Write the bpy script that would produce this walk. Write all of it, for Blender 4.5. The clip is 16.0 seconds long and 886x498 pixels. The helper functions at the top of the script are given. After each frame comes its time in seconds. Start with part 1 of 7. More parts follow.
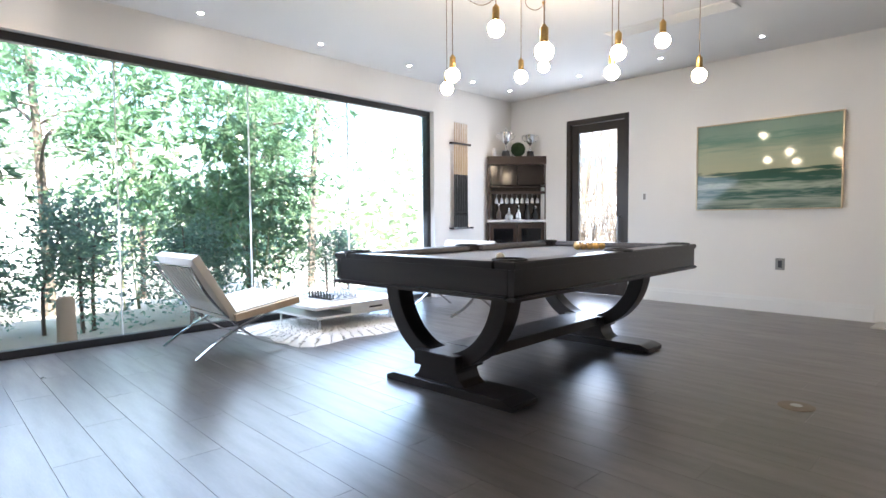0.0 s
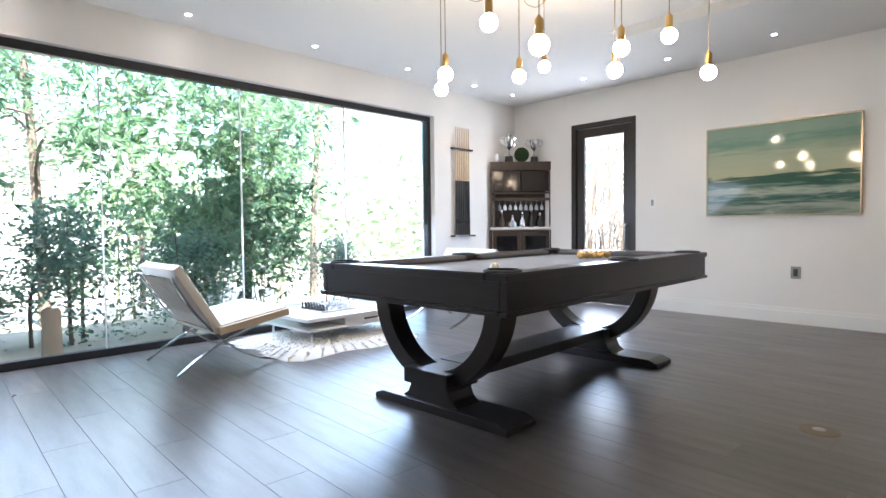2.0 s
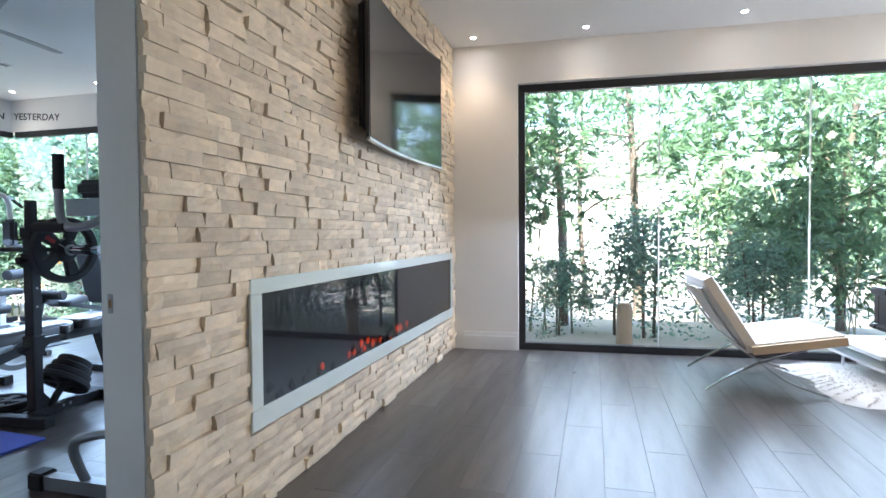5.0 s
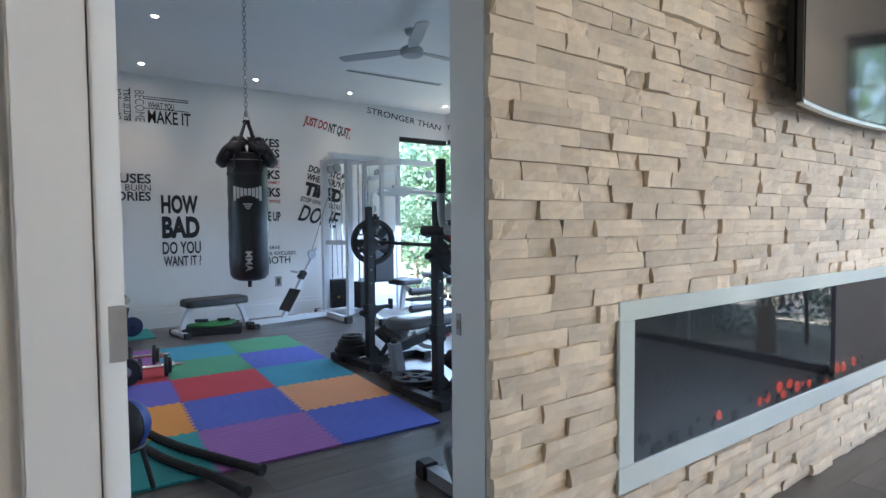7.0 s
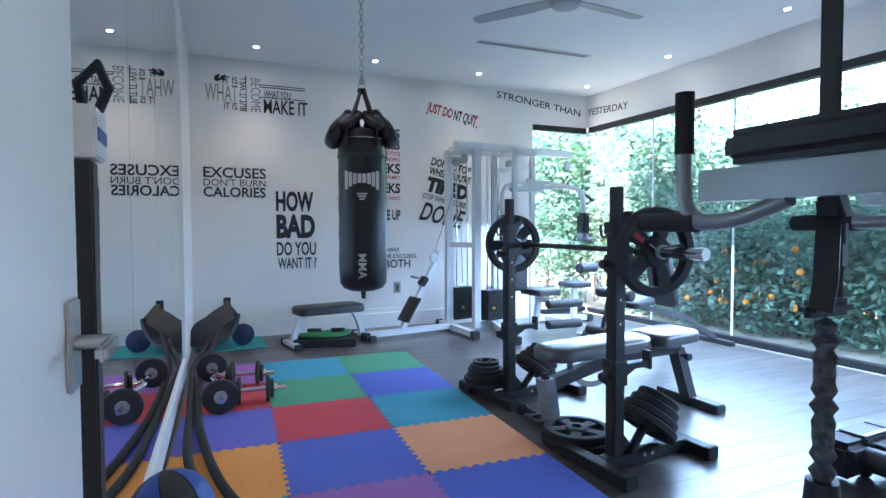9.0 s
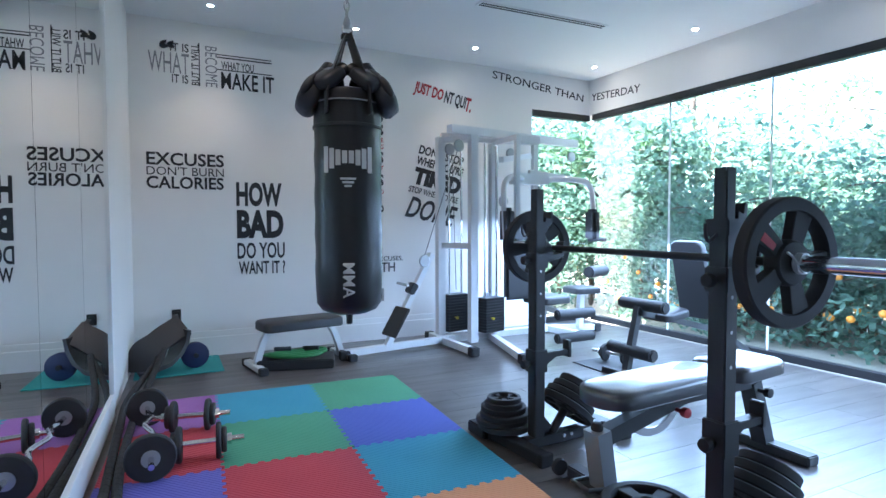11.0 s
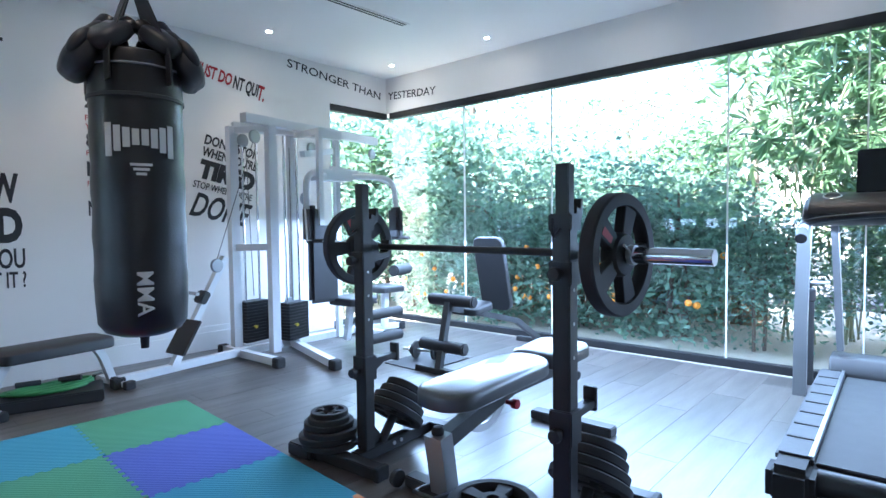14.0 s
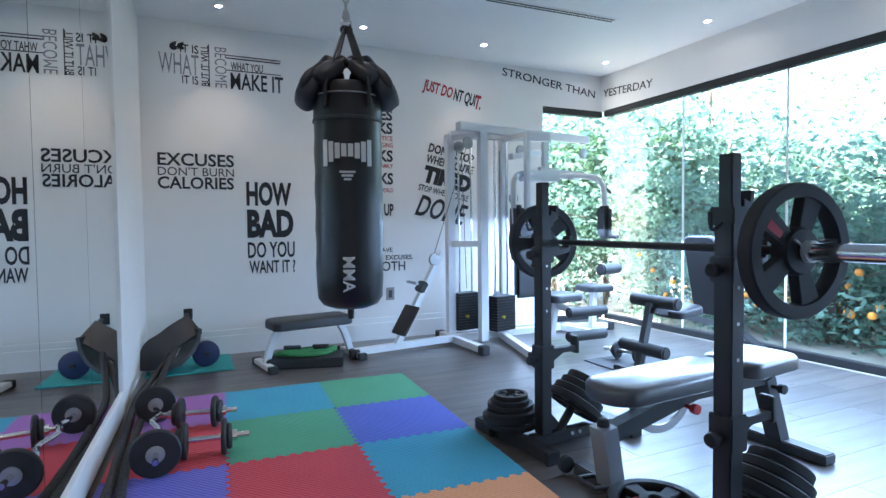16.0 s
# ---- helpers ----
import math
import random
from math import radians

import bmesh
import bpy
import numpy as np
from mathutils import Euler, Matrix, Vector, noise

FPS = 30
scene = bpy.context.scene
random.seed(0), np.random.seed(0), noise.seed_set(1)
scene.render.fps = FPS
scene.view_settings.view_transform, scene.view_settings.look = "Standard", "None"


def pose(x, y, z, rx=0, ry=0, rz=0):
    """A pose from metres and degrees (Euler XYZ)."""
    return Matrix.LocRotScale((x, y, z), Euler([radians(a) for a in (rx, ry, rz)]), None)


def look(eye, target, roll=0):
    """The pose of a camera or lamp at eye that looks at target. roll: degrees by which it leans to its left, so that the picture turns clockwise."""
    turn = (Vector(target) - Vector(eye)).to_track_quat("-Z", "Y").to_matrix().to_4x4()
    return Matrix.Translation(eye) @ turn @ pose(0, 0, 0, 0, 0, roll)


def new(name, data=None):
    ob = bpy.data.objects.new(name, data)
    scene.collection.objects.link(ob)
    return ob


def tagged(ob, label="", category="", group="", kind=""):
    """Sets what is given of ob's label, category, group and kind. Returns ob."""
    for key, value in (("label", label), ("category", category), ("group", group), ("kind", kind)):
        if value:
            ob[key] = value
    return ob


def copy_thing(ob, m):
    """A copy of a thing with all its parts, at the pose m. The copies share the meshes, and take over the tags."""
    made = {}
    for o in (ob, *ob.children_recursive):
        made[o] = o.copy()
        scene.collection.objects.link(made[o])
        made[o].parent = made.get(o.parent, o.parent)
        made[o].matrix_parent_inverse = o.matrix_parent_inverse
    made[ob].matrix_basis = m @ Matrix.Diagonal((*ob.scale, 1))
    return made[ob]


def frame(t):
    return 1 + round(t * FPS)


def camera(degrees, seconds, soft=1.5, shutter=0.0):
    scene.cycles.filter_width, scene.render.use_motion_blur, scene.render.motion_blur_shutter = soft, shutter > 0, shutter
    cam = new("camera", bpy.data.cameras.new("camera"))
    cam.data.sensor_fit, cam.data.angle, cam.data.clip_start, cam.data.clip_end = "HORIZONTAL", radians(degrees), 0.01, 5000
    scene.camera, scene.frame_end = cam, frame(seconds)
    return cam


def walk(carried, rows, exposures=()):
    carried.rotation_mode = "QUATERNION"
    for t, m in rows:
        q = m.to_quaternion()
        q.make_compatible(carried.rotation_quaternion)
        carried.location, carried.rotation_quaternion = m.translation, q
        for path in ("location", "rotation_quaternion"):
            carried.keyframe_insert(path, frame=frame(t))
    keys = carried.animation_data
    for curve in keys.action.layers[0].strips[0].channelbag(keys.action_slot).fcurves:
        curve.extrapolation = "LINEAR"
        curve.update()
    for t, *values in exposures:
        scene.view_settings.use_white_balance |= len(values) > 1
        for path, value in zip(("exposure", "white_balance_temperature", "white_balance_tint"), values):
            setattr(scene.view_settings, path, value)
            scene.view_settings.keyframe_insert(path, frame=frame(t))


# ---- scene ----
cam = camera(77.1, 16.0)
PATH = [
    (0, (0.759, 0.556, 1.025), (-0.68, 1.942, 0.922), -0.4),
    (0.5, (0.751, 0.57, 1.028), (-0.651, 1.993, 0.934), -0.5),
    (1, (0.739, 0.598, 1.032), (-0.648, 2.036, 0.946), -0.5),
    (1.5, (0.694, 0.684, 1.04), (-0.698, 2.118, 0.957), -0.6),
    (2, (0.668, 0.782, 1.026), (-0.793, 2.146, 0.95), -0.6),
    (2.5, (0.705, 0.86, 1.031), (-0.88, 2.078, 0.96), -0.7),
    (3, (0.738, 0.923, 1.032), (-1.033, 1.85, 0.974), -0.7),
    (3.5, (0.72, 1.012, 1.051), (-1.184, 1.623, 0.997), -0.6),
    (4, (0.699, 1.084, 1.067), (-1.288, 1.304, 1.015), -0.5),
    (4.5, (0.715, 1.178, 1.059), (-1.281, 1.054, 1.011), -0.3),
    (5, (0.703, 1.305, 1.08), (-1.226, 0.781, 1.027), -0.4),
    (5.2, (0.676, 1.318, 1.086), (-1.203, 0.633, 1.031), -0.2),
    (7.3, (0.169, 0.961, 1.151), (-0.898, -0.728, 1.067), -0.4),
    (7.5, (0.127, 0.86, 1.13), (-0.896, -0.857, 1.051), -0.3),
    (8, (0.03, 0.6, 1.121), (-0.867, -1.186, 1.044), -0.2),
    (8.5, (-0.034, 0.368, 1.117), (-0.852, -1.455, 1.041), -0.2),
    (9, (-0.075, 0.126, 1.107), (-0.874, -1.706, 1.034), -0.2),
    (9.2, (-0.119, 0.029, 1.133), (-0.911, -1.806, 1.053), -0.0),
    (11.3, (-0.246, -0.801, 1.109), (-1.193, -2.561, 1.028), -0.2),
    (11.5, (-0.236, -0.852, 1.106), (-1.237, -2.581, 1.024), -0.3),
    (12, (-0.208, -0.956, 1.095), (-1.356, -2.591, 1.013), -0.4),
    (12.5, (-0.191, -0.98, 1.099), (-1.487, -2.501, 1.014), -0.5),
    (13, (-0.192, -0.986, 1.104), (-1.585, -2.418, 1.017), -0.6),
    (13.5, (-0.206, -0.988, 1.105), (-1.665, -2.353, 1.017), -0.7),
    (14, (-0.211, -0.991, 1.105), (-1.707, -2.315, 1.017), -0.7),
    (14.5, (-0.23, -0.99, 1.1), (-1.716, -2.326, 1.011), -0.8),
    (15, (-0.227, -0.947, 1.103), (-1.519, -2.471, 1.018), -0.7),
    (15.5, (-0.286, -0.858, 1.089), (-1.342, -2.555, 1.011), -0.7),
    (16, (-0.31, -0.712, 1.079), (-1.148, -2.526, 1.004), -0.6),
]
walk(cam, [(t, look(eye, target, roll)) for t, eye, target, roll in PATH], [(0, 3.25, 6050, 17), (7.5, 3.25, 6000, 17), (9, 3.64, 5640, 16), (16, 3.64, 5740, 16)])


# ---- world, sun, exposure ----
SUN_AZ, SUN_EL = 92.0, 46.0
world = bpy.data.worlds.new("world")
scene.world = world
world.use_nodes = True
wn = world.node_tree.nodes
wl = world.node_tree.links
sky = wn.new("ShaderNodeTexSky")
sky.sky_type = "NISHITA"
sky.sun_disc = False
sky.sun_elevation = radians(SUN_EL)
sky.sun_rotation = radians(SUN_AZ)
wn["Background"].inputs[1].default_value = 0.15
wl.new(sky.outputs[0], wn["Background"].inputs[0])
sun = new("sun", bpy.data.lights.new("sun", "SUN"))
sun.data.energy, sun.data.angle, sun.data.color = 5.0, radians(0.6), (1.0, 0.93, 0.82)
az, el = radians(SUN_AZ), radians(SUN_EL)
sun_dir = Vector((math.sin(az) * math.cos(el), math.cos(az) * math.cos(el), math.sin(el)))
sun.matrix_world = look(sun_dir * 40, (0, 0, 0))
scene.view_settings.exposure = 3.3


def sky_lamp(m, w, h, watts, colour=(0.74, 0.87, 1.0)):
    """An added area lamp in place of the sky's light through a window's opening."""
    ob = new("added_sky_fill", bpy.data.lights.new("added_sky_fill", "AREA"))
    ob.data.shape, ob.data.size, ob.data.size_y = "RECTANGLE", w, h
    ob.data.energy, ob.data.color = watts, colour
    ob.matrix_world = m
    return ob


def spot(x, y, z, watts, colour, size=95, blend=0.8):
    ob = new("downlight_lamp", bpy.data.lights.new("downlight_lamp", "SPOT"))
    ob.data.energy, ob.data.color = watts, colour
    ob.data.spot_size, ob.data.spot_blend, ob.data.shadow_soft_size = radians(size), blend, 0.03
    ob.matrix_world = look((x, y, z), (x, y + 0.0001, 0))
    return ob


# ---- materials ----
MATS = {}


def mat(name, c, rough=0.5, metal=0.0, c2=None, scale=6.0, fine=60.0, amount=0.5, bump=0.0, coat=0.0, vary=0.0, spec=0.5, stretch=(1, 1, 1), sheen=0.0, island=False):
    """A surface with coarse and fine variation of colour, gloss and relief."""
    if name in MATS:
        return MATS[name]
    m = bpy.data.materials.new(name)
    m.use_nodes = True
    n, l = m.node_tree.nodes, m.node_tree.links
    b = n["Principled BSDF"]
    b.inputs["Metallic"].default_value = metal
    b.inputs["Coat Weight"].default_value = coat
    b.inputs["Specular IOR Level"].default_value = spec
    if sheen:
        b.inputs["Sheen Weight"].default_value = sheen
    tc = n.new("ShaderNodeTexCoord")
    mp = n.new("ShaderNodeMapping")
    mp.inputs["Scale"].default_value = stretch
    l.new(tc.outputs["Object"], mp.inputs["Vector"])
    n1, n2 = n.new("ShaderNodeTexNoise"), n.new("ShaderNodeTexNoise")
    n1.inputs["Scale"].default_value, n2.inputs["Scale"].default_value = scale, fine
    n1.inputs["Detail"].default_value, n2.inputs["Detail"].default_value = 4, 3
    l.new(mp.outputs[0], n1.inputs["Vector"])
    l.new(mp.outputs[0], n2.inputs["Vector"])
    add = n.new("ShaderNodeMath")
    add.operation = "MULTIPLY_ADD"
    add.inputs[1].default_value = 0.4
    l.new(n2.outputs[0], add.inputs[0])
    l.new(n1.outputs[0], add.inputs[2])
    mr = n.new("ShaderNodeMapRange")
    mr.inputs[1].default_value, mr.inputs[2].default_value = 0.45, 0.95
    l.new(add.outputs[0], mr.inputs[0])
    mix = n.new("ShaderNodeMix")
    mix.data_type = "RGBA"
    c2 = c2 or tuple(v * 0.8 for v in c)
    mid = tuple(a + (d - a) * amount for a, d in zip(c, c2))
    mix.inputs[6].default_value, mix.inputs[7].default_value = (*c, 1), (*mid, 1)
    l.new(mr.outputs[0], mix.inputs[0])
    out = mix.outputs[2]
    if vary:
        src = n.new("ShaderNodeNewGeometry").outputs["Random Per Island"] if island else n.new("ShaderNodeObjectInfo").outputs["Random"]
        vr = n.new("ShaderNodeMapRange")
        vr.inputs[3].default_value, vr.inputs[4].default_value = 1 - vary, 1 + vary
        l.new(src, vr.inputs[0])
        hs = n.new("ShaderNodeHueSaturation")
        l.new(vr.outputs[0], hs.inputs["Value"])
        l.new(out, hs.inputs["Color"])
        out = hs.outputs[0]
    l.new(out, b.inputs["Base Color"])
    rr = n.new("ShaderNodeMapRange")
    rr.inputs[3].default_value, rr.inputs[4].default_value = max(rough - 0.06, 0.02), min(rough + 0.08, 1)
    l.new(add.outputs[0], rr.inputs[0])
    l.new(rr.outputs[0], b.inputs["Roughness"])
    if bump:
        bp = n.new("ShaderNodeBump")
        bp.inputs["Strength"].default_value, bp.inputs["Distance"].default_value = bump, 0.004
        l.new(add.outputs[0], bp.inputs["Height"])
        l.new(bp.outputs[0], b.inputs["Normal"])
    MATS[name] = m
    return m


def glow(name, c, strength):
    m = bpy.data.materials.new(name)
    m.use_nodes = True
    b = m.node_tree.nodes["Principled BSDF"]
    b.inputs["Base Color"].default_value = (*c, 1)
    b.inputs["Emission Color"].default_value, b.inputs["Emission Strength"].default_value = (*c, 1), strength
    return m


def glass(name, c=(0.96, 0.985, 0.98), reflect=1.0):
    """Thin pane: clear, with mirror gloss that grows at a flat angle."""
    m = bpy.data.materials.new(name)
    m.use_nodes = True
    n, l = m.node_tree.nodes, m.node_tree.links
    n.remove(n["Principled BSDF"])
    tr, gl, mx, lw = n.new("ShaderNodeBsdfTransparent"), n.new("ShaderNodeBsdfGlossy"), n.new("ShaderNodeMixShader"), n.new("ShaderNodeLayerWeight")
    tr.inputs[0].default_value = (*c, 1)
    gl.inputs["Roughness"].default_value = 0.0
    lw.inputs[0].default_value = 0.5
    pw, ma = n.new("ShaderNodeMath"), n.new("ShaderNodeMath")
    pw.operation, ma.operation = "POWER", "MULTIPLY_ADD"
    pw.inputs[1].default_value = 4.0
    ma.inputs[1].default_value, ma.inputs[2].default_value = 0.7 * reflect, 0.035 * reflect
    l.new(lw.outputs["Facing"], pw.inputs[0])
    l.new(pw.outputs[0], ma.inputs[0])
    l.new(ma.outputs[0], mx.inputs[0])
    l.new(tr.outputs[0], mx.inputs[1])
    l.new(gl.outputs[0], mx.inputs[2])
    l.new(mx.outputs[0], n["Material Output"].inputs[0])
    return m


PLASTER = mat("white wall paint", (0.80, 0.785, 0.755), 0.6, c2=(0.74, 0.72, 0.69), scale=1.5, fine=220, bump=0.05)
CEIL = mat("ceiling paint", (0.82, 0.82, 0.81), 0.7, c2=(0.77, 0.77, 0.76), scale=1.2, fine=200, bump=0.04)
TRIM = mat("white trim paint", (0.80, 0.80, 0.78), 0.35, c2=(0.74, 0.74, 0.72), scale=3, fine=90, bump=0.03)
BLACKFR = mat("black window frame", (0.018, 0.018, 0.02), 0.35, c2=(0.03, 0.03, 0.032), scale=8)
BRONZE = mat("dark bronze frame", (0.035, 0.026, 0.022), 0.35, 0.3, c2=(0.05, 0.04, 0.03), scale=8)
PLANK = mat("grey wood-look porcelain", (0.108, 0.095, 0.087), 0.27, c2=(0.054, 0.046, 0.042), scale=3.0, fine=34, amount=0.9, bump=0.08, vary=0.22, spec=1.0, stretch=(0.7, 5, 1))
PLANKR = mat("grey wood-look porcelain joined", (0.108, 0.095, 0.087), 0.27, c2=(0.054, 0.046, 0.042), scale=3.0, fine=34, amount=0.9, bump=0.08, vary=0.22, spec=1.0, stretch=(0.7, 5, 1), island=True)
GROUT = mat("dark floor grout", (0.085, 0.08, 0.075), 0.8, scale=20)
STONE = mat("split cream ledger stone", (0.76, 0.63, 0.46), 0.75, c2=(0.57, 0.49, 0.38), scale=9, fine=45, amount=0.9, bump=0.9, vary=0.15)
STONER = mat("split cream ledger stone joined", (0.76, 0.63, 0.46), 0.75, c2=(0.57, 0.49, 0.38), scale=9, fine=45, amount=0.9, bump=0.9, vary=0.15, island=True)
BACKING = mat("mortar backing", (0.34, 0.31, 0.26), 0.9, scale=12)
WOODBLK = mat("espresso stained wood", (0.016, 0.012, 0.012), 0.28, c2=(0.03, 0.022, 0.02), scale=4, fine=40, stretch=(1, 8, 8), bump=0.03, coat=0.15)
FELT = mat("grey billiard cloth", (0.14, 0.14, 0.15), 0.95, c2=(0.11, 0.11, 0.12), scale=6, fine=300, bump=0.1, sheen=0.3)
CHROME = mat("polished chrome", (0.75, 0.75, 0.76), 0.08, 1.0, c2=(0.65, 0.65, 0.67), scale=5)
STEEL = mat("brushed steel", (0.5, 0.5, 0.5), 0.28, 1.0, c2=(0.4, 0.4, 0.4), scale=12)
BRASS = mat("satin brass", (0.66, 0.44, 0.17), 0.28, 1.0, c2=(0.55, 0.36, 0.13), scale=12)
LEATHERW = mat("white leather", (0.72, 0.69, 0.64), 0.42, c2=(0.62, 0.58, 0.52), scale=6, fine=180, bump=0.12)
LEATHERT = mat("tan leather edge", (0.55, 0.44, 0.32), 0.5, c2=(0.46, 0.36, 0.26), scale=7, fine=160, bump=0.1)
LACQ = mat("white lacquer", (0.78, 0.78, 0.77), 0.15, c2=(0.72, 0.72, 0.71), scale=3, coat=0.4)
FUR = mat("white sheepskin", (0.80, 0.79, 0.76), 0.95, c2=(0.68, 0.66, 0.62), scale=14, fine=120, bump=0.4, sheen=0.5)
BLKMET = mat("black powder-coated steel", (0.014, 0.014, 0.015), 0.42, 0.0, c2=(0.028, 0.028, 0.028), scale=14, fine=260, bump=0.06)
RUBBER = mat("black rubber", (0.017, 0.017, 0.018), 0.6, c2=(0.032, 0.032, 0.033), scale=12, fine=200, bump=0.12)
VINYL = mat("black vinyl upholstery", (0.022, 0.022, 0.024), 0.42, c2=(0.03, 0.03, 0.032), scale=8, fine=240, bump=0.06, spec=0.5)
BAGV = mat("black bag vinyl", (0.012, 0.012, 0.013), 0.3, c2=(0.022, 0.022, 0.024), scale=3, fine=140, bump=0.22)
WHTMET = mat("white painted steel", (0.72, 0.73, 0.74), 0.35, c2=(0.64, 0.65, 0.66), scale=6)
GREYMET = mat("dark grey painted steel", (0.055, 0.057, 0.06), 0.5, 0.0, c2=(0.04, 0.042, 0.045), scale=7)
SILVER = mat("silver painted steel", (0.34, 0.35, 0.36), 0.32, 0.5, c2=(0.34, 0.35, 0.36), scale=7)
DECAL = mat("black wall decal vinyl", (0.02, 0.02, 0.022), 0.5, scale=10)
DECALG = mat("grey wall decal vinyl", (0.24, 0.24, 0.25), 0.5, scale=10)
DECALR = mat("red wall decal vinyl", (0.42, 0.02, 0.03), 0.5, scale=10)
DECALW = mat("white printed vinyl", (0.62, 0.62, 0.60), 0.5, scale=10)
PANE = glass("window glass")
BULB = glow("opal bulb glass", (1.0, 0.80, 0.52), 10.0)
LENS = glow("downlight lens", (1.0, 0.94, 0.84), 22.0)
SCREEN = mat("dark glossy screen", (0.006, 0.006, 0.007), 0.06, scale=3, coat=0.3)
MIRROR = mat("silvered mirror", (0.90, 0.92, 0.91), 0.005, 1.0, c2=(0.89, 0.91, 0.90), scale=2)
MIRROR.node_tree.nodes["Principled BSDF"].inputs["Roughness"].default_value = 0.0
for lk in list(MIRROR.node_tree.nodes["Principled BSDF"].inputs["Roughness"].links):
    MIRROR.node_tree.links.remove(lk)


# ---- shape helpers ----
def bm_box(x0, x1, y0, y1, z0, z1, bevel=0.0, seg=2):
    bm = bmesh.new()
    bmesh.ops.create_cube(bm, size=1.0)
    for v in bm.verts:
        v.co = Vector(((x0 + x1) / 2 + v.co.x * (x1 - x0), (y0 + y1) / 2 + v.co.y * (y1 - y0), (z0 + z1) / 2 + v.co.z * (z1 - z0)))
    if bevel:
        bmesh.ops.bevel(bm, geom=list(bm.edges), offset=bevel, segments=seg, affect="EDGES", clamp_overlap=True)
    return bm


def bm_add(bm, other, m=None):
    """Joins another bmesh into bm."""
    if m:
        other.transform(m)
    me = bpy.data.meshes.new("tmp")
    other.to_mesh(me)
    bm.from_mesh(me)
    bpy.data.meshes.remove(me)
    other.free()
    return bm


def bm_cyl(r, h, seg=24, r2=None, bevel=0.0):
    """Upright cylinder or cone, its base at z = 0."""
    bm = bmesh.new()
    bmesh.ops.create_cone(bm, cap_ends=True, segments=seg, radius1=r, radius2=r if r2 is None else r2, depth=h)
    bmesh.ops.translate(bm, verts=bm.verts, vec=(0, 0, h / 2))
    if bevel:
        es = [e for e in bm.edges if abs(e.verts[0].co.z - e.verts[1].co.z) < 1e-6]
        bmesh.ops.bevel(bm, geom=es, offset=bevel, segments=2, affect="EDGES")
    return bm


def bm_lathe(profile, seg=32):
    """Turns a profile of (radius, height) round the z axis."""
    bm = bmesh.new()
    rings = []
    for r, z in profile:
        if r < 1e-5:
            rings.append([bm.verts.new((0, 0, z))])
        else:
            rings.append([bm.verts.new((r * math.cos(2 * math.pi * i / seg), r * math.sin(2 * math.pi * i / seg), z)) for i in range(seg)])
    for a, b in zip(rings, rings[1:]):
        for i in range(seg):
            j = (i + 1) % seg
            if len(a) == 1 and len(b) > 1:
                bm.faces.new((a[0], b[j], b[i]))
            elif len(b) == 1 and len(a) > 1:
                bm.faces.new((a[i], a[j], b[0]))
            elif len(a) > 1:
                bm.faces.new((a[i], a[j], b[j], b[i]))
    bmesh.ops.recalc_face_normals(bm, faces=bm.faces)
    return bm


def bm_tube(pts, r, seg=10, square=0.0):
    """A round or square bar along points."""
    bm = bmesh.new()
    pts = [Vector(p) for p in pts]
    rings, n = [], len(pts)
    side = None
    for i, p in enumerate(pts):
        d = (pts[min(i + 1, n - 1)] - pts[max(i - 1, 0)]).normalized()
        if side is None:
            side = d.cross(Vector((0, 0, 1)))
            if side.length < 0.05:
                side = d.cross(Vector((1, 0, 0)))
        side = (side - d * side.dot(d)).normalized()
        up = side.cross(d)
        if square:
            ring = [p + side * a * r + up * b * square for a, b in ((-1, -1), (1, -1), (1, 1), (-1, 1))]
        else:
            ring = [p + (side * math.cos(2 * math.pi * k / seg) + up * math.sin(2 * math.pi * k / seg)) * r for k in range(seg)]
        rings.append([bm.verts.new(q) for q in ring])
    for a, b in zip(rings, rings[1:]):
        for k in range(len(a)):
            j = (k + 1) % len(a)
            bm.faces.new((a[k], a[j], b[j], b[k]))
    bm.faces.new(rings[0][::-1])
    bm.faces.new(rings[-1])
    bmesh.ops.recalc_face_normals(bm, faces=bm.faces)
    return bm


def bez(points, steps=8):
    """A smooth curve through points."""
    p = [Vector(q) for q in points]
    out = []
    for i in range(len(p) - 1):
        a, b, c, d = p[max(i - 1, 0)], p[i], p[i + 1], p[min(i + 2, len(p) - 1)]
        for k in range(steps):
            t = k / steps
            out.append(0.5 * ((2 * b) + (c - a) * t + (2 * a - 5 * b + 4 * c - d) * t * t + (3 * b - a - 3 * c + d) * t ** 3))
    out.append(p[-1])
    return out


def bm_prism(outline, depth, axis="y", bevel=0.0):
    """A flat outline (a, b) pushed through by depth: axis y gives x, z outlines; z gives x, y; x gives y, z."""
    bm = bmesh.new()
    put = {"y": lambda a, b, d: (a, d, b), "z": lambda a, b, d: (a, b, d), "x": lambda a, b, d: (d, a, b)}[axis]
    f = bm.faces.new([bm.verts.new(put(a, b, -depth / 2)) for a, b in outline])
    r = bmesh.ops.extrude_face_region(bm, geom=[f])
    vs = [g for g in r["geom"] if isinstance(g, bmesh.types.BMVert)]
    bmesh.ops.translate(bm, verts=vs, vec=put(0, 0, depth))
    bmesh.ops.recalc_face_normals(bm, faces=bm.faces)
    if bevel:
        bmesh.ops.bevel(bm, geom=list(bm.edges), offset=bevel, segments=1, affect="EDGES", clamp_overlap=True)
    return bm


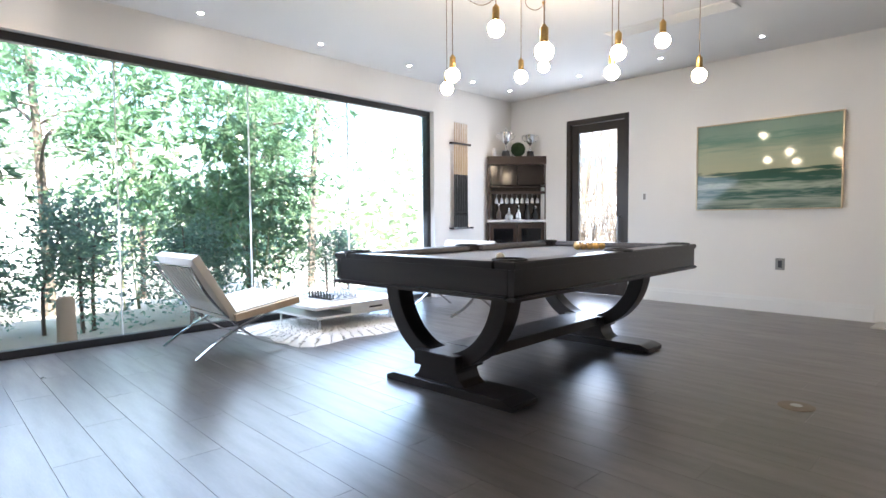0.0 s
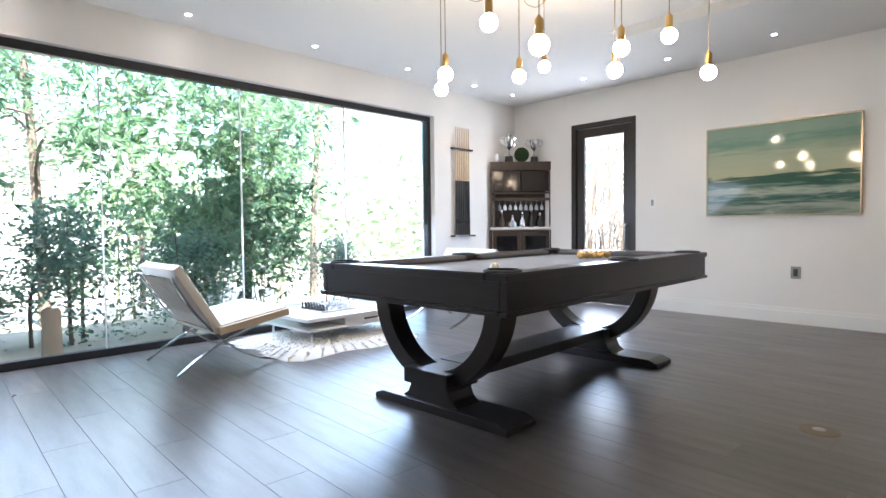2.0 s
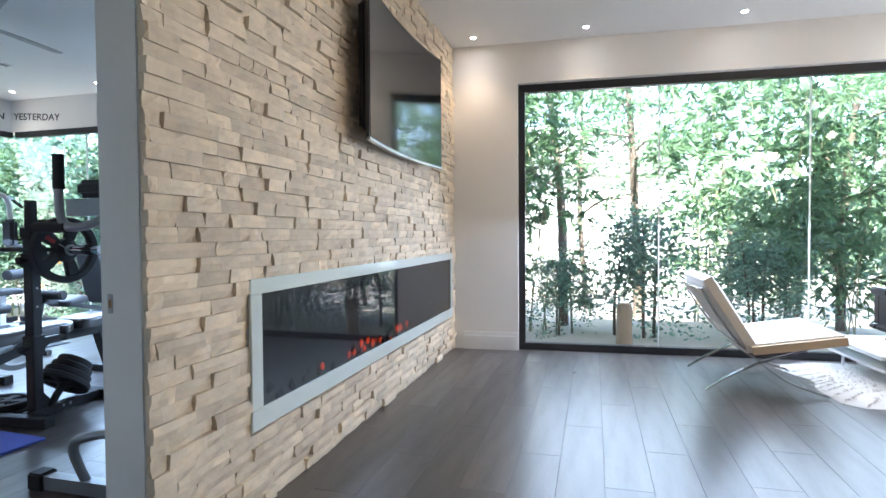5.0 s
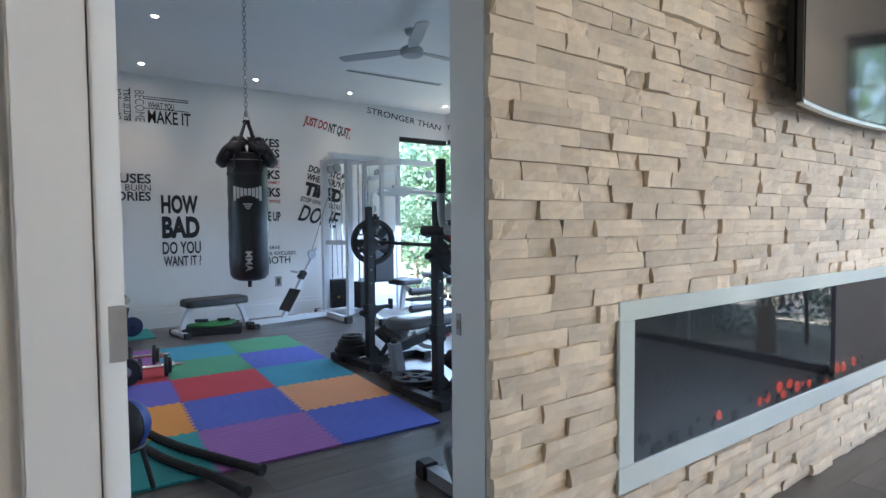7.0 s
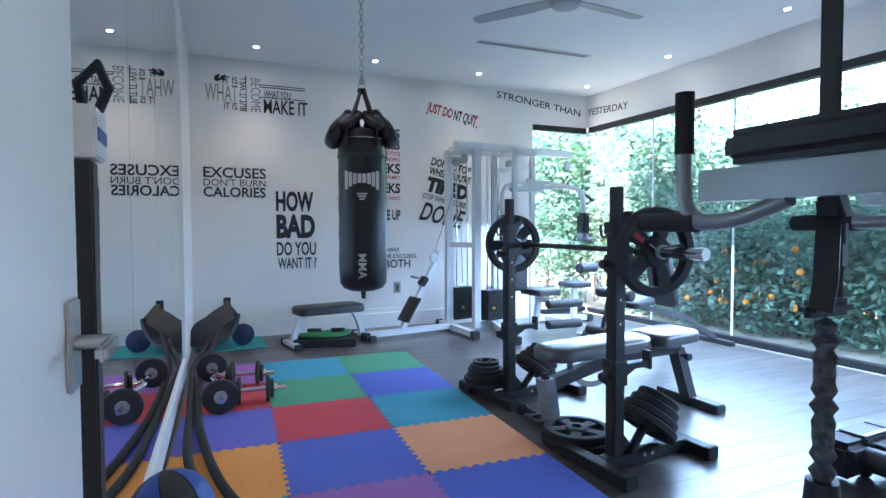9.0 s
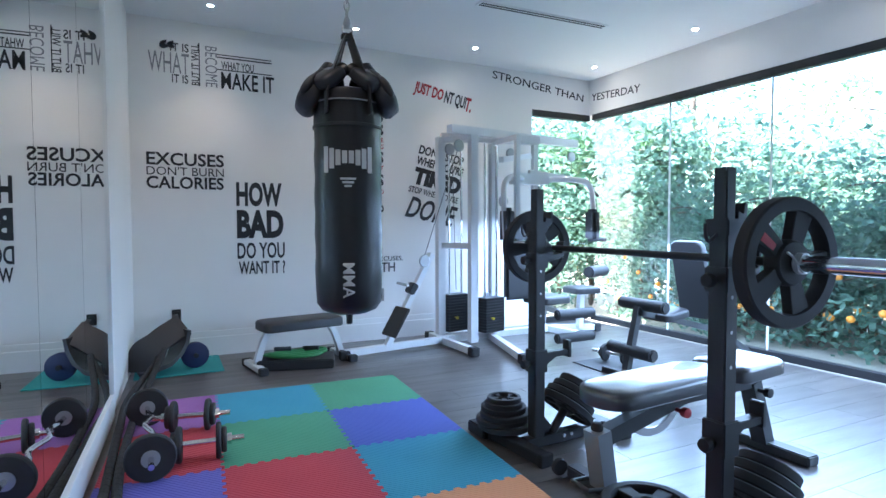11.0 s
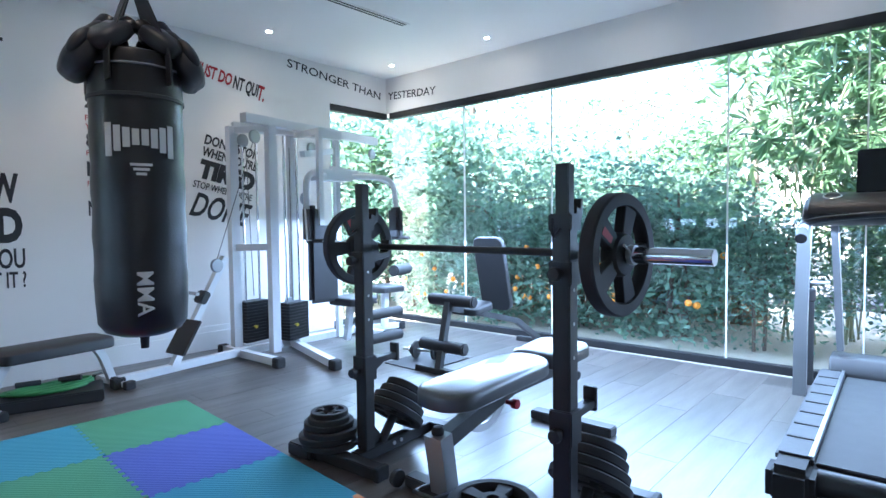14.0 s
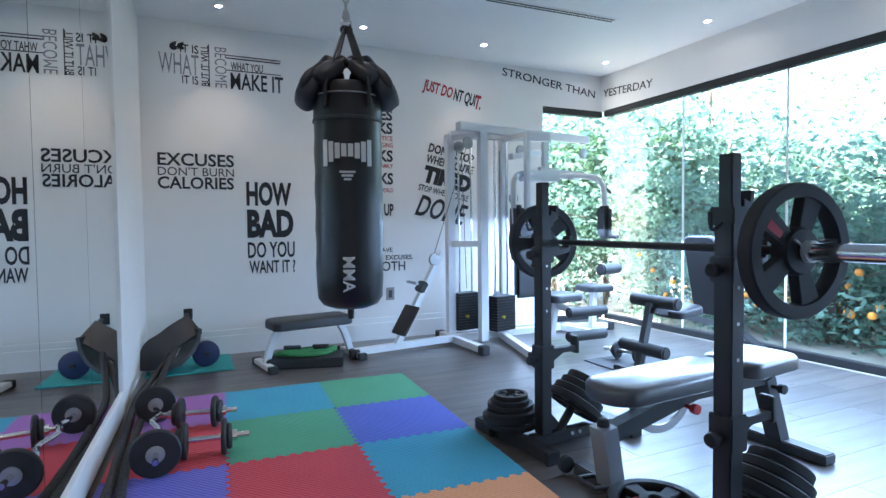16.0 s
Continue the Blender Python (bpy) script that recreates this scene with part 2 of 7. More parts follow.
def bm_cushion(w, d, h, r=0.03, nx=14, ny=14, puff=0.012, tuft=0):
    """A soft pad centred on the origin, its base at z = 0."""
    bm = bm_box(-w / 2, w / 2, -d / 2, d / 2, 0, h)
    bmesh.ops.subdivide_edges(bm, edges=list(bm.edges), cuts=9, use_grid_fill=True)
    for v in bm.verts:
        u, s = abs(v.co.x) / (w / 2), abs(v.co.y) / (d / 2)
        q = (v.co.z - h / 2) / (h / 2)
        edge = max(u, s)
        k = max(0.0, (edge - (1 - 2 * r / min(w, d))) / (2 * r / min(w, d)))
        v.co.z = h / 2 + q * (h / 2) * (1 - 0.28 * k * k) + (puff * (1 - u ** 4) * (1 - s ** 4) * (1 if q > 0.9 else 0))
        if abs(q) > 0.9:
            f = 1 - min(1, r / max(w, d)) * 1.2
            v.co.x *= f if u > 0.98 else 1
            v.co.y *= f if s > 0.98 else 1
        if tuft and q > 0.9:
            v.co.z -= 0.008 * max(abs(math.sin(v.co.x / w * math.pi * tuft)) < 0.22, abs(math.sin(v.co.y / d * math.pi * tuft)) < 0.22)
    return bm


def bm_pad(w, d, h, r=0.06, puff=0.008):
    """An upholstered pad with rounded corners and soft edges, centred on the origin, its base at z = 0."""
    r = min(r, w / 2 - 0.001, d / 2 - 0.001)
    outline = []
    for cx, cy, a0 in ((w / 2 - r, d / 2 - r, 0), (-w / 2 + r, d / 2 - r, 90), (-w / 2 + r, -d / 2 + r, 180), (w / 2 - r, -d / 2 + r, 270)):
        outline += [(cx + r * math.cos(radians(a0 + 15 * k)), cy + r * math.sin(radians(a0 + 15 * k))) for k in range(7)]
    e = min(0.022, h * 0.35)
    rings = [(0.0, 0.006), (0.006, 0.0), (h - e, 0.0), (h - 0.6 * e, 0.12 * e), (h - 0.25 * e, 0.4 * e), (h, e), (h + 0.6 * puff, 2.5 * e)]
    bm = bmesh.new()
    loops = []
    for z, inset in rings:
        fx, fy = (w - 2 * inset) / w, (d - 2 * inset) / d
        loops.append([bm.verts.new((x * fx, y * fy, z)) for x, y in outline])
    for a, b in zip(loops, loops[1:]):
        for k in range(len(outline)):
            q = (k + 1) % len(outline)
            bm.faces.new((a[k], a[q], b[q], b[k]))
    bm.faces.new(loops[0][::-1])
    top = bm.verts.new((0, 0, h + puff))
    for k in range(len(outline)):
        bm.faces.new((loops[-1][k], loops[-1][(k + 1) % len(outline)], top))
    bmesh.ops.recalc_face_normals(bm, faces=bm.faces)
    return bm


def mesh_of(name, bm, material, smooth=35):
    me = bpy.data.meshes.new(name)
    bm.to_mesh(me)
    bm.free()
    me.materials.append(material)
    if smooth:
        me.shade_smooth()
        me.set_sharp_from_angle(angle=radians(smooth))
    return me


def part(name, bm, material, parent=None, label="", m=None, smooth=35):
    if m:
        bm.transform(m)
    ob = new(name, mesh_of(name, bm, material, smooth))
    if parent:
        ob.parent = parent
    if label:
        ob["label"] = label
    return ob


def thing(name, label, category, m=None, group="", kind=""):
    ob = tagged(new(name), label, category, group, kind)
    if m:
        ob.matrix_world = m
    return ob


def solid(name, bm, material, label, category, kind="structure", smooth=35):
    return tagged(part(name, bm, material, smooth=smooth), label, category, "", kind)


def wall_mesh(length, height, thick, holes, z0=-0.06):
    """A wall along x from 0, its face at y = 0, its thickness towards +y, with holes (x0, x1, z0, z1) through it."""
    xs = sorted({0, length, *[h[0] for h in holes], *[h[1] for h in holes]})
    zs = sorted({z0, height, *[h[2] for h in holes], *[h[3] for h in holes]})
    bm = bmesh.new()
    for a, b in zip(xs, xs[1:]):
        for c, d in zip(zs, zs[1:]):
            mid = ((a + b) / 2, (c + d) / 2)
            if any(h[0] < mid[0] < h[1] and h[2] < mid[1] < h[3] for h in holes):
                continue
            bm_add(bm, bm_box(a, b, 0, thick, c, d))
    bmesh.ops.remove_doubles(bm, verts=bm.verts, dist=1e-5)
    seen = {}
    for f in list(bm.faces):
        key = frozenset(f.verts)
        seen.setdefault(key, []).append(f)
    for fs in seen.values():
        if len(fs) > 1:
            bmesh.ops.delete(bm, geom=fs, context="FACES_ONLY")
    bmesh.ops.recalc_face_normals(bm, faces=bm.faces)
    return bm


# ---- structure ----
H = 2.82
WEST = pose(-4.40, 0.10, 0, 0, 0, 92.5)      # the game room's window wall: x runs along it, y points outside
PAINT_Y = 7.30
GYM_Y, GYM_X = -5.88, -4.75
MIRROR_M = pose(0.005, GYM_Y, 0, 0, 0, 87.9)  # the mirror wall: x runs along it, -y outside

WALL_N = pose(-4.95, PAINT_Y, 0)
solid("wall_west", wall_mesh(7.9, H, 0.24, [(0.83, 5.81, -0.06, 2.455)]), PLASTER, "white plaster wall around the long picture window", "wall", smooth=0).matrix_world = WEST @ pose(-0.3, 0, 0)
solid("wall_north", wall_mesh(9.6, H, 0.24, [(-3.72 + 4.95, -2.775 + 4.95, -0.06, 2.40)]), PLASTER, "white plaster wall with a painting and a glass door", "wall", smooth=0).matrix_world = WALL_N
part_wall = solid("wall_middle", wall_mesh(9.2, H, 0.155, [(4.6 - 0.682, 4.6 + 0.18, -0.06, 2.375)]), PLASTER, "white plaster wall between game room and gym", "wall", smooth=0)
part_wall.matrix_world = pose(-4.6, -0.155, 0)
solid("wall_east", wall_mesh(7.6, H, 0.15, []), PLASTER, "plain white plaster wall behind the walker", "wall", smooth=0).matrix_world = pose(4.5, 7.5, 0, 0, 0, -90)
solid("wall_gym_south", wall_mesh(3.93 + 0.4, H, 0.2, []), PLASTER, "white gym wall covered with black slogans", "wall", smooth=0).matrix_world = pose(0.4, GYM_Y, 0, 0, 0, 180)
solid("wall_gym_south_header", bm_box(GYM_X - 0.2, -3.93, GYM_Y - 0.2, GYM_Y, 2.42, H), PLASTER, "white plaster header above the corner window", "wall", smooth=0)
solid("wall_gym_west_header", bm_box(GYM_X - 0.2, GYM_X, GYM_Y, -0.12, 2.42, H), PLASTER, "white plaster header above the gym window", "wall", smooth=0)
solid("wall_gym_west_end", bm_box(GYM_X - 0.2, GYM_X, -0.62, -0.12, -0.06, 2.42), PLASTER, "white plaster pier beside the gym window", "wall", smooth=0)
solid("wall_gym_east", wall_mesh(5.72, H, 0.15, []), PLASTER, "white gym wall that carries the mirrors", "wall", smooth=0).matrix_world = MIRROR_M @ Matrix.Diagonal((1, -1, 1, 1))
solid("ceiling", bm_box(-5.2, 4.7, -6.2, 7.6, H, H + 0.2), CEIL, "smooth white ceiling with small recessed downlights", "ceiling", smooth=0)
solid("floor", bm_box(-4.72, 4.6, -6.05, 7.5, -0.06, -0.006), GROUT, "dark grey wood-look plank floor", "floor", smooth=0)


def baseboard(x0, y0, x1, y1, name="baseboard"):
    d = Vector((x1 - x0, y1 - y0, 0))
    a = math.degrees(math.atan2(d.y, d.x))
    L = d.length
    bm = bm_prism([(-0.001, 0.0), (-0.001, 0.165), (-0.010, 0.165), (-0.012, 0.130), (-0.016, 0.126), (-0.016, 0.0)], L, "x")
    bm.transform(Matrix.Translation((L / 2, 0, 0)))
    ob = solid(name, bm, TRIM, "white moulded baseboard along the wall", "baseboard")
    ob.matrix_world = pose(x0, y0, 0.001, 0, 0, a)


baseboard(-2.76, PAINT_Y, -0.2, PAINT_Y)
baseboard(-4.38, PAINT_Y, -3.74, PAINT_Y)
b0 = WEST @ Vector((0.02, 0, 0))
b1 = WEST @ Vector((0.52, 0, 0))
baseboard(b0.x, b0.y, b1.x, b1.y)
b0 = WEST @ Vector((5.52, 0, 0))
b1 = WEST @ Vector((7.1, 0, 0))
baseboard(b0.x, b0.y, b1.x, b1.y)
gb = solid("baseboard", bm_prism([(0.001, 0.0), (0.001, 0.215), (0.010, 0.215), (0.012, 0.165), (0.016, 0.160), (0.016, 0.0)], 3.93, "x"), TRIM, "white moulded baseboard along the gym wall", "baseboard")
gb.matrix_world = pose(-1.95, GYM_Y, 0.001)


# windows
def window(name, m, length, height, seams, label, y=0.1, sides=(True, True)):
    """A picture window along x of the pose m: dark frame and panes butted at the seams."""
    w = thing(name, label, "window", m, kind="structure")
    for nm, b in (("window_head", (0, length, y - 0.03, y + 0.05, height - 0.07, height)), ("window_sill", (0, length, y - 0.03, y + 0.05, 0.0, 0.06))):
        part(nm, bm_box(*b, 0.004), BLACKFR, w)
    for a in [p for p, want in ((0, sides[0]), (length - 0.06, sides[1])) if want]:
        part("window_frame", bm_box(a, a + 0.06, y - 0.03, y + 0.05, 0.06, height - 0.07, 0.004), BLACKFR, w)
    xs = [0.06 if sides[0] else 0.0, *seams, length - (0.06 if sides[1] else 0.0)]
    for a, b in zip(xs, xs[1:]):
        p = part("pane", bm_box(a + 0.002, b - 0.002, y + 0.01, y + 0.022, 0.06, height - 0.07), PANE, w, smooth=0)
        p.visible_shadow = False
    for s in seams:
        part("silicone_joint", bm_box(s - 0.004, s + 0.004, y + 0.004, y + 0.026, 0.06, height - 0.07), TRIM, w, "pale silicone joint between panes")
    return w


window("window_1", WEST @ pose(0.53, 0, 0), 4.98, 2.455, [1.24, 2.44, 3.66], "long black-framed picture window onto the garden")
window("window_2", pose(GYM_X, GYM_Y + 0.05, 0, 0, 0, 90), 5.21, 2.42, [1.1, 2.15, 3.66, 4.5], "tall black-framed glass wall of the gym", 0.03, (False, True))
window("window_3", pose(-3.93, GYM_Y, 0, 0, 0, 180), 0.84, 2.42, [], "narrow glass pane that turns the gym's corner", 0.03, (False, False))

# glass door in the painting wall
d1 = thing("door_1", "dark bronze framed glass garden door, closed", "door", pose(-3.72, PAINT_Y, 0), kind="structure")
for nm, b in (("door_frame", (0, 0.07, 0.0, 0.12, 0, 2.40)), ("door_frame", (0.875, 0.945, 0.0, 0.12, 0, 2.40)), ("door_frame", (0.07, 0.875, 0.0, 0.12, 2.33, 2.40))):
    part(nm, bm_box(*b, 0.004), BRONZE, d1)
for nm, b in (("door_stile", (0.075, 0.185, 0.03, 0.075, 0.01, 2.325)), ("door_stile", (0.76, 0.87, 0.03, 0.075, 0.01, 2.325)), ("door_rail", (0.185, 0.76, 0.03, 0.075, 2.215, 2.325)), ("door_rail", (0.185, 0.76, 0.03, 0.075, 0.01, 0.16))):
    part(nm, bm_box(*b, 0.004), BRONZE, d1)
p = part("pane", bm_box(0.186, 0.759, 0.045, 0.057, 0.161, 2.214), PANE, d1)
p.visible_shadow = False
part("door_handle", bm_tube(bez([(0.815, 0.03, 0.72), (0.815, -0.03, 0.75), (0.815, -0.035, 0.9), (0.815, -0.03, 1.03), (0.815, 0.03, 1.06)], 5), 0.011), STEEL, d1, "satin steel pull handle")

# doorway between game room and gym
for nm, b in (("trim_side", (0.182, 0.285, 0.0, 0.034, 0, 2.47)), ("trim_top", (-0.655, 0.182, 0.0, 0.034, 2.377, 2.47))):
    solid("trim", bm_box(*b, 0.005), TRIM, "white painted door casing", "door casing")
for b in ((-0.6815, -0.667, -0.159, 0.008, 0, 2.36), (0.165, 0.1795, -0.157, 0.036, 0, 2.36), (-0.6815, 0.1795, -0.157, 0.036, 2.3605, 2.3745), (-0.6665, -0.655, -0.078, 0.006, 0, 2.36)):
    solid("trim", bm_box(*b, 0.003), TRIM, "white painted door jamb", "door jamb")
lock_m = pose(-0.6668, -0.122, 0.875)
st = thing("strike_plate", "satin steel strike plate on the white jamb", "strike plate", lock_m)
part("plate", bm_box(0, 0.0025, -0.010, 0.010, -0.030, 0.030, 0.001), STEEL, st)
part("latch_hole", bm_box(0.0021, 0.0032, -0.005, 0.005, -0.013, 0.013), mat("bare wood in latch hole", (0.35, 0.2, 0.1), 0.7), st)

# gym door, folded back against the mirror wall
DOOR_M = pose(0.124, -0.162, 0, 0, 0, -90.6)
door2 = thing("door_2", "white painted panel door standing open", "door", DOOR_M, kind="structure")
part("hinge_leaf", bm_box(-0.0035, -0.0005, 0.001, 0.036, 0.885, 0.995, 0.001), STEEL, door2, "satin steel hinge leaf")
part("door_leaf", bm_box(0.0, 0.80, -0.002, 0.038, 0.012, 2.345, 0.003), TRIM, door2)
hd = part("door_handle", bm_cyl(0.012, 0.055, 16), STEEL, door2, "satin nickel lever handle", pose(0.735, -0.058, 0.93, -90))
part("lever", bm_box(0.62, 0.745, -0.068, -0.052, 0.918, 0.942, 0.006), STEEL, hd)
part("rose", bm_box(0.70, 0.77, -0.011, -0.0025, 0.855, 1.0, 0.004), STEEL, hd)
for z in (0.2, 0.94, 2.1):
    part("hinge", bm_box(-0.012, 0.002, -0.004, 0.044, z - 0.055, z + 0.055, 0.004), STEEL, door2, "satin nickel butt hinge")

# mirrors
xs = [1.52, 2.32, 3.1, 3.88, 4.68]
for a, b in zip(xs, xs[1:]):
    mi = thing("wall_mirror", "tall frameless gym mirror panel on the wall", "mirror", MIRROR_M, "mirror panels")
    part("mirror_glass", bm_box(a + 0.002, b - 0.002, 0.002, 0.010, 0.16, 2.62), MIRROR, mi, smooth=0)
tr = solid("trim", bm_box(1.48, 4.72, 0.001, 0.022, 0.02, 0.155, 0.003), TRIM, "white strip under the mirrors", "mirror trim")
tr.matrix_world = MIRROR_M
tr = solid("trim", bm_box(1.48, 1.515, 0.001, 0.022, 0.157, 2.64, 0.003), TRIM, "white strip beside the mirrors", "mirror trim")
tr.matrix_world = MIRROR_M
tr = solid("trim", bm_box(4.685, 4.72, 0.001, 0.022, 0.157, 2.64, 0.003), BLACKFR, "dark strip beside the mirrors", "mirror trim")
tr.matrix_world = MIRROR_M

# recessed downlights
DL = [(-4.17, 0.27), (-4.18, 1.24), (-4.19, 2.45), (-4.21, 3.65), (-4.22, 4.83), (-4.24, 5.93), (-4.24, 6.69), (-3.14, 6.7), (-2.09, 6.7), (-1.07, 6.71), (0.0, 6.71)]
GDL = [(-0.585, -5.41), (-1.745, -5.41), (-2.93, -5.41), (-4.40, -5.40), (-4.39, -4.12), (-4.32, -2.84), (-4.32, -1.6), (-0.5, -3.9), (-0.5, -2.3)]


def downlight():
    d = thing("downlight", "small white recessed downlight, switched on", "downlight", group="recessed downlights")
    part("ring", bm_lathe([(0.021, 0.001), (0.034, 0.0), (0.036, -0.004), (0.024, -0.006), (0.021, 0.001)], 24), TRIM, d)
    part("lens", bm_lathe([(0.0, -0.002), (0.022, -0.002)], 20), LENS, d, "glowing frosted lens")
    return d


first = downlight()
first.matrix_world = pose(*DL[0], H)
for x, y in DL[1:] + GDL:
    copy_thing(first, pose(x, y, H))
for x, y in DL:
    spot(x, y, H - 0.02, 1.9, (1.0, 0.78, 0.54))
for x, y in GDL:
    spot(x, y, H - 0.02, 1.7, (1.0, 0.80, 0.58))

# added fill lamps just inside the glass; no such lamps hang in the rooms
sky_lamp(WEST @ pose(2.97, -0.10, 1.3, -36, 0, 0), 4.7, 1.9, 14, (0.70, 0.83, 1.0))
# gym fill lies nearly flat, aimed down to brighten the floor by the window
sky_lamp(pose(GYM_X + 0.55, -3.2, 1.02, 9, 0, -90), 5.0, 1.9, 29, (0.50, 0.72, 1.0))
sky_lamp(pose(-3.25, PAINT_Y - 0.05, 1.2, -90, 0, 0), 0.5, 1.9, 3)


# ---- game room ----
def pool_table():
    t = thing("pool_table", "black espresso pool table with grey cloth and arched legs", "pool table", pose(-1.70, 3.85, 0, 0, 0, 3.1))
    W2, L2, TOP = 0.72, 1.25, 0.82
    for x0, x1, y0, y1, nm in ((-W2, -W2 + 0.13, -L2, L2, "rail"), (W2 - 0.13, W2, -L2, L2, "rail"), (-W2 + 0.132, W2 - 0.132, -L2, -L2 + 0.13, "rail"), (-W2 + 0.132, W2 - 0.132, L2 - 0.13, L2, "rail")):
        part(nm, bm_box(x0, x1, y0, y1, TOP - 0.035, TOP, 0.006), WOODBLK, t)
    for x0, x1, y0, y1 in ((-W2 + 0.012, -W2 + 0.05, -L2 + 0.012, L2 - 0.012), (W2 - 0.05, W2 - 0.012, -L2 + 0.012, L2 - 0.012), (-W2 + 0.052, W2 - 0.052, -L2 + 0.012, -L2 + 0.05), (-W2 + 0.052, W2 - 0.052, L2 - 0.05, L2 - 0.012)):
        part("apron", bm_box(x0, x1, y0, y1, TOP - 0.17, TOP - 0.036, 0.002), WOODBLK, t)
    for x0, x1, y0, y1 in ((-W2 - 0.004, -W2 + 0.05, -L2 - 0.004, L2 + 0.004), (W2 - 0.05, W2 + 0.004, -L2 - 0.004, L2 + 0.004), (-W2 + 0.052, W2 - 0.052, -L2 - 0.004, -L2 + 0.05), (-W2 + 0.052, W2 - 0.052, L2 - 0.05, L2 + 0.004)):
        part("moulding", bm_box(x0, x1, y0, y1, TOP - 0.195, TOP - 0.172, 0.006), WOODBLK, t)
    part("slate_bed", bm_box(-W2 + 0.055, W2 - 0.055, -L2 + 0.055, L2 - 0.055, TOP - 0.16, TOP - 0.042), FELT, t, "grey billiard cloth over the bed")
    for x0, x1, y0, y1 in ((-W2 + 0.131, -W2 + 0.175, -L2 + 0.22, -0.07), (-W2 + 0.131, -W2 + 0.175, 0.07, L2 - 0.22), (W2 - 0.175, W2 - 0.131, -L2 + 0.22, -0.07), (W2 - 0.175, W2 - 0.131, 0.07, L2 - 0.22), (-W2 + 0.23, W2 - 0.23, -L2 + 0.131, -L2 + 0.175), (-W2 + 0.23, W2 - 0.23, L2 - 0.175, L2 - 0.131)):
        part("cushion", bm_box(x0, x1, y0, y1, TOP - 0.04, TOP - 0.002, 0.012), FELT, t, "cloth-covered cushion")
    for x, y in ((-W2 + 0.11, -L2 + 0.11), (W2 - 0.11, -L2 + 0.11), (-W2 + 0.11, L2 - 0.11), (W2 - 0.11, L2 - 0.11), (-W2 + 0.07, 0), (W2 - 0.07, 0)):
        pk = part("pocket", bm_lathe([(0.075, 0.012), (0.088, 0.010), (0.092, 0.002), (0.088, -0.004), (0.06, -0.006), (0.055, -0.05), (0.0, -0.05)], 28), RUBBER, t, "black moulded pocket", pose(x, y, TOP))
    for y in (-0.935, 0.83):
        out = [(0.5 * math.cos(a), 0.645 + 0.515 * math.sin(a)) for a in [math.pi + math.pi * k / 28 for k in range(29)]]
        inn = [(0.385 * math.cos(a), 0.645 + 0.42 * math.sin(a)) for a in [2 * math.pi - math.pi * k / 28 for k in range(29)]]
        part("arched_leg", bm_prism(out + inn, 0.13, "y", 0.004), WOODBLK, t, m=pose(0, y, 0))
        foot = [(-0.22, 0.05), (0.22, 0.05), (0.17, 0.085), (0.15, 0.13), (0.165, 0.19), (-0.165, 0.19), (-0.15, 0.13), (-0.17, 0.085)]
        part("pedestal", bm_prism(foot, 0.19, "y", 0.003), WOODBLK, t, m=pose(0, y, 0))
        part("foot_plate", bm_prism([(-0.50, 0.0), (0.50, 0.0), (0.50, 0.03), (0.43, 0.055), (-0.43, 0.055), (-0.50, 0.03)], 0.25, "y", 0.003), WOODBLK, t, m=pose(0.065, y, 0))
        part("block", bm_box(-0.17, 0.17, y - 0.13, y + 0.13, 0.145, 0.235, 0.004), WOODBLK, t)
    part("stretcher", bm_box(-0.14, 0.14, -0.80, 0.70, 0.165, 0.235, 0.004), WOODBLK, t)
    return t


pool_table()
ball_me = bm_lathe([(0.0285 * math.cos(a), 0.0285 * math.sin(a)) for a in [-math.pi / 2 + math.pi * k / 14 for k in range(15)]], 20)
IVORY = mat("ivory ball", (0.75, 0.70, 0.55), 0.12, scale=20, coat=0.4)
GOLDB = mat("amber ball", (0.62, 0.42, 0.16), 0.12, scale=20, coat=0.4, vary=0.3)
ball_mesh, rack_mesh = mesh_of("ball", ball_me.copy(), IVORY), mesh_of("ball", ball_me, GOLDB)
TM = pose(-1.70, 3.85, 0, 0, 0, 3.1)
cue = tagged(new("cue_ball", ball_mesh), "single ivory cue ball on the grey cloth", "billiard ball")
cue.matrix_world = TM @ pose(0.31, -0.82, 0.779 + 0.0285)
for r in range(5):
    for k in range(r + 1):
        o = tagged(new("billiard_ball", rack_mesh), "racked amber and ivory billiard ball", "billiard ball", "racked balls")
        o.matrix_world = TM @ pose((k - r / 2) * 0.058, 0.62 + r * 0.05, 0.779 + 0.0285)


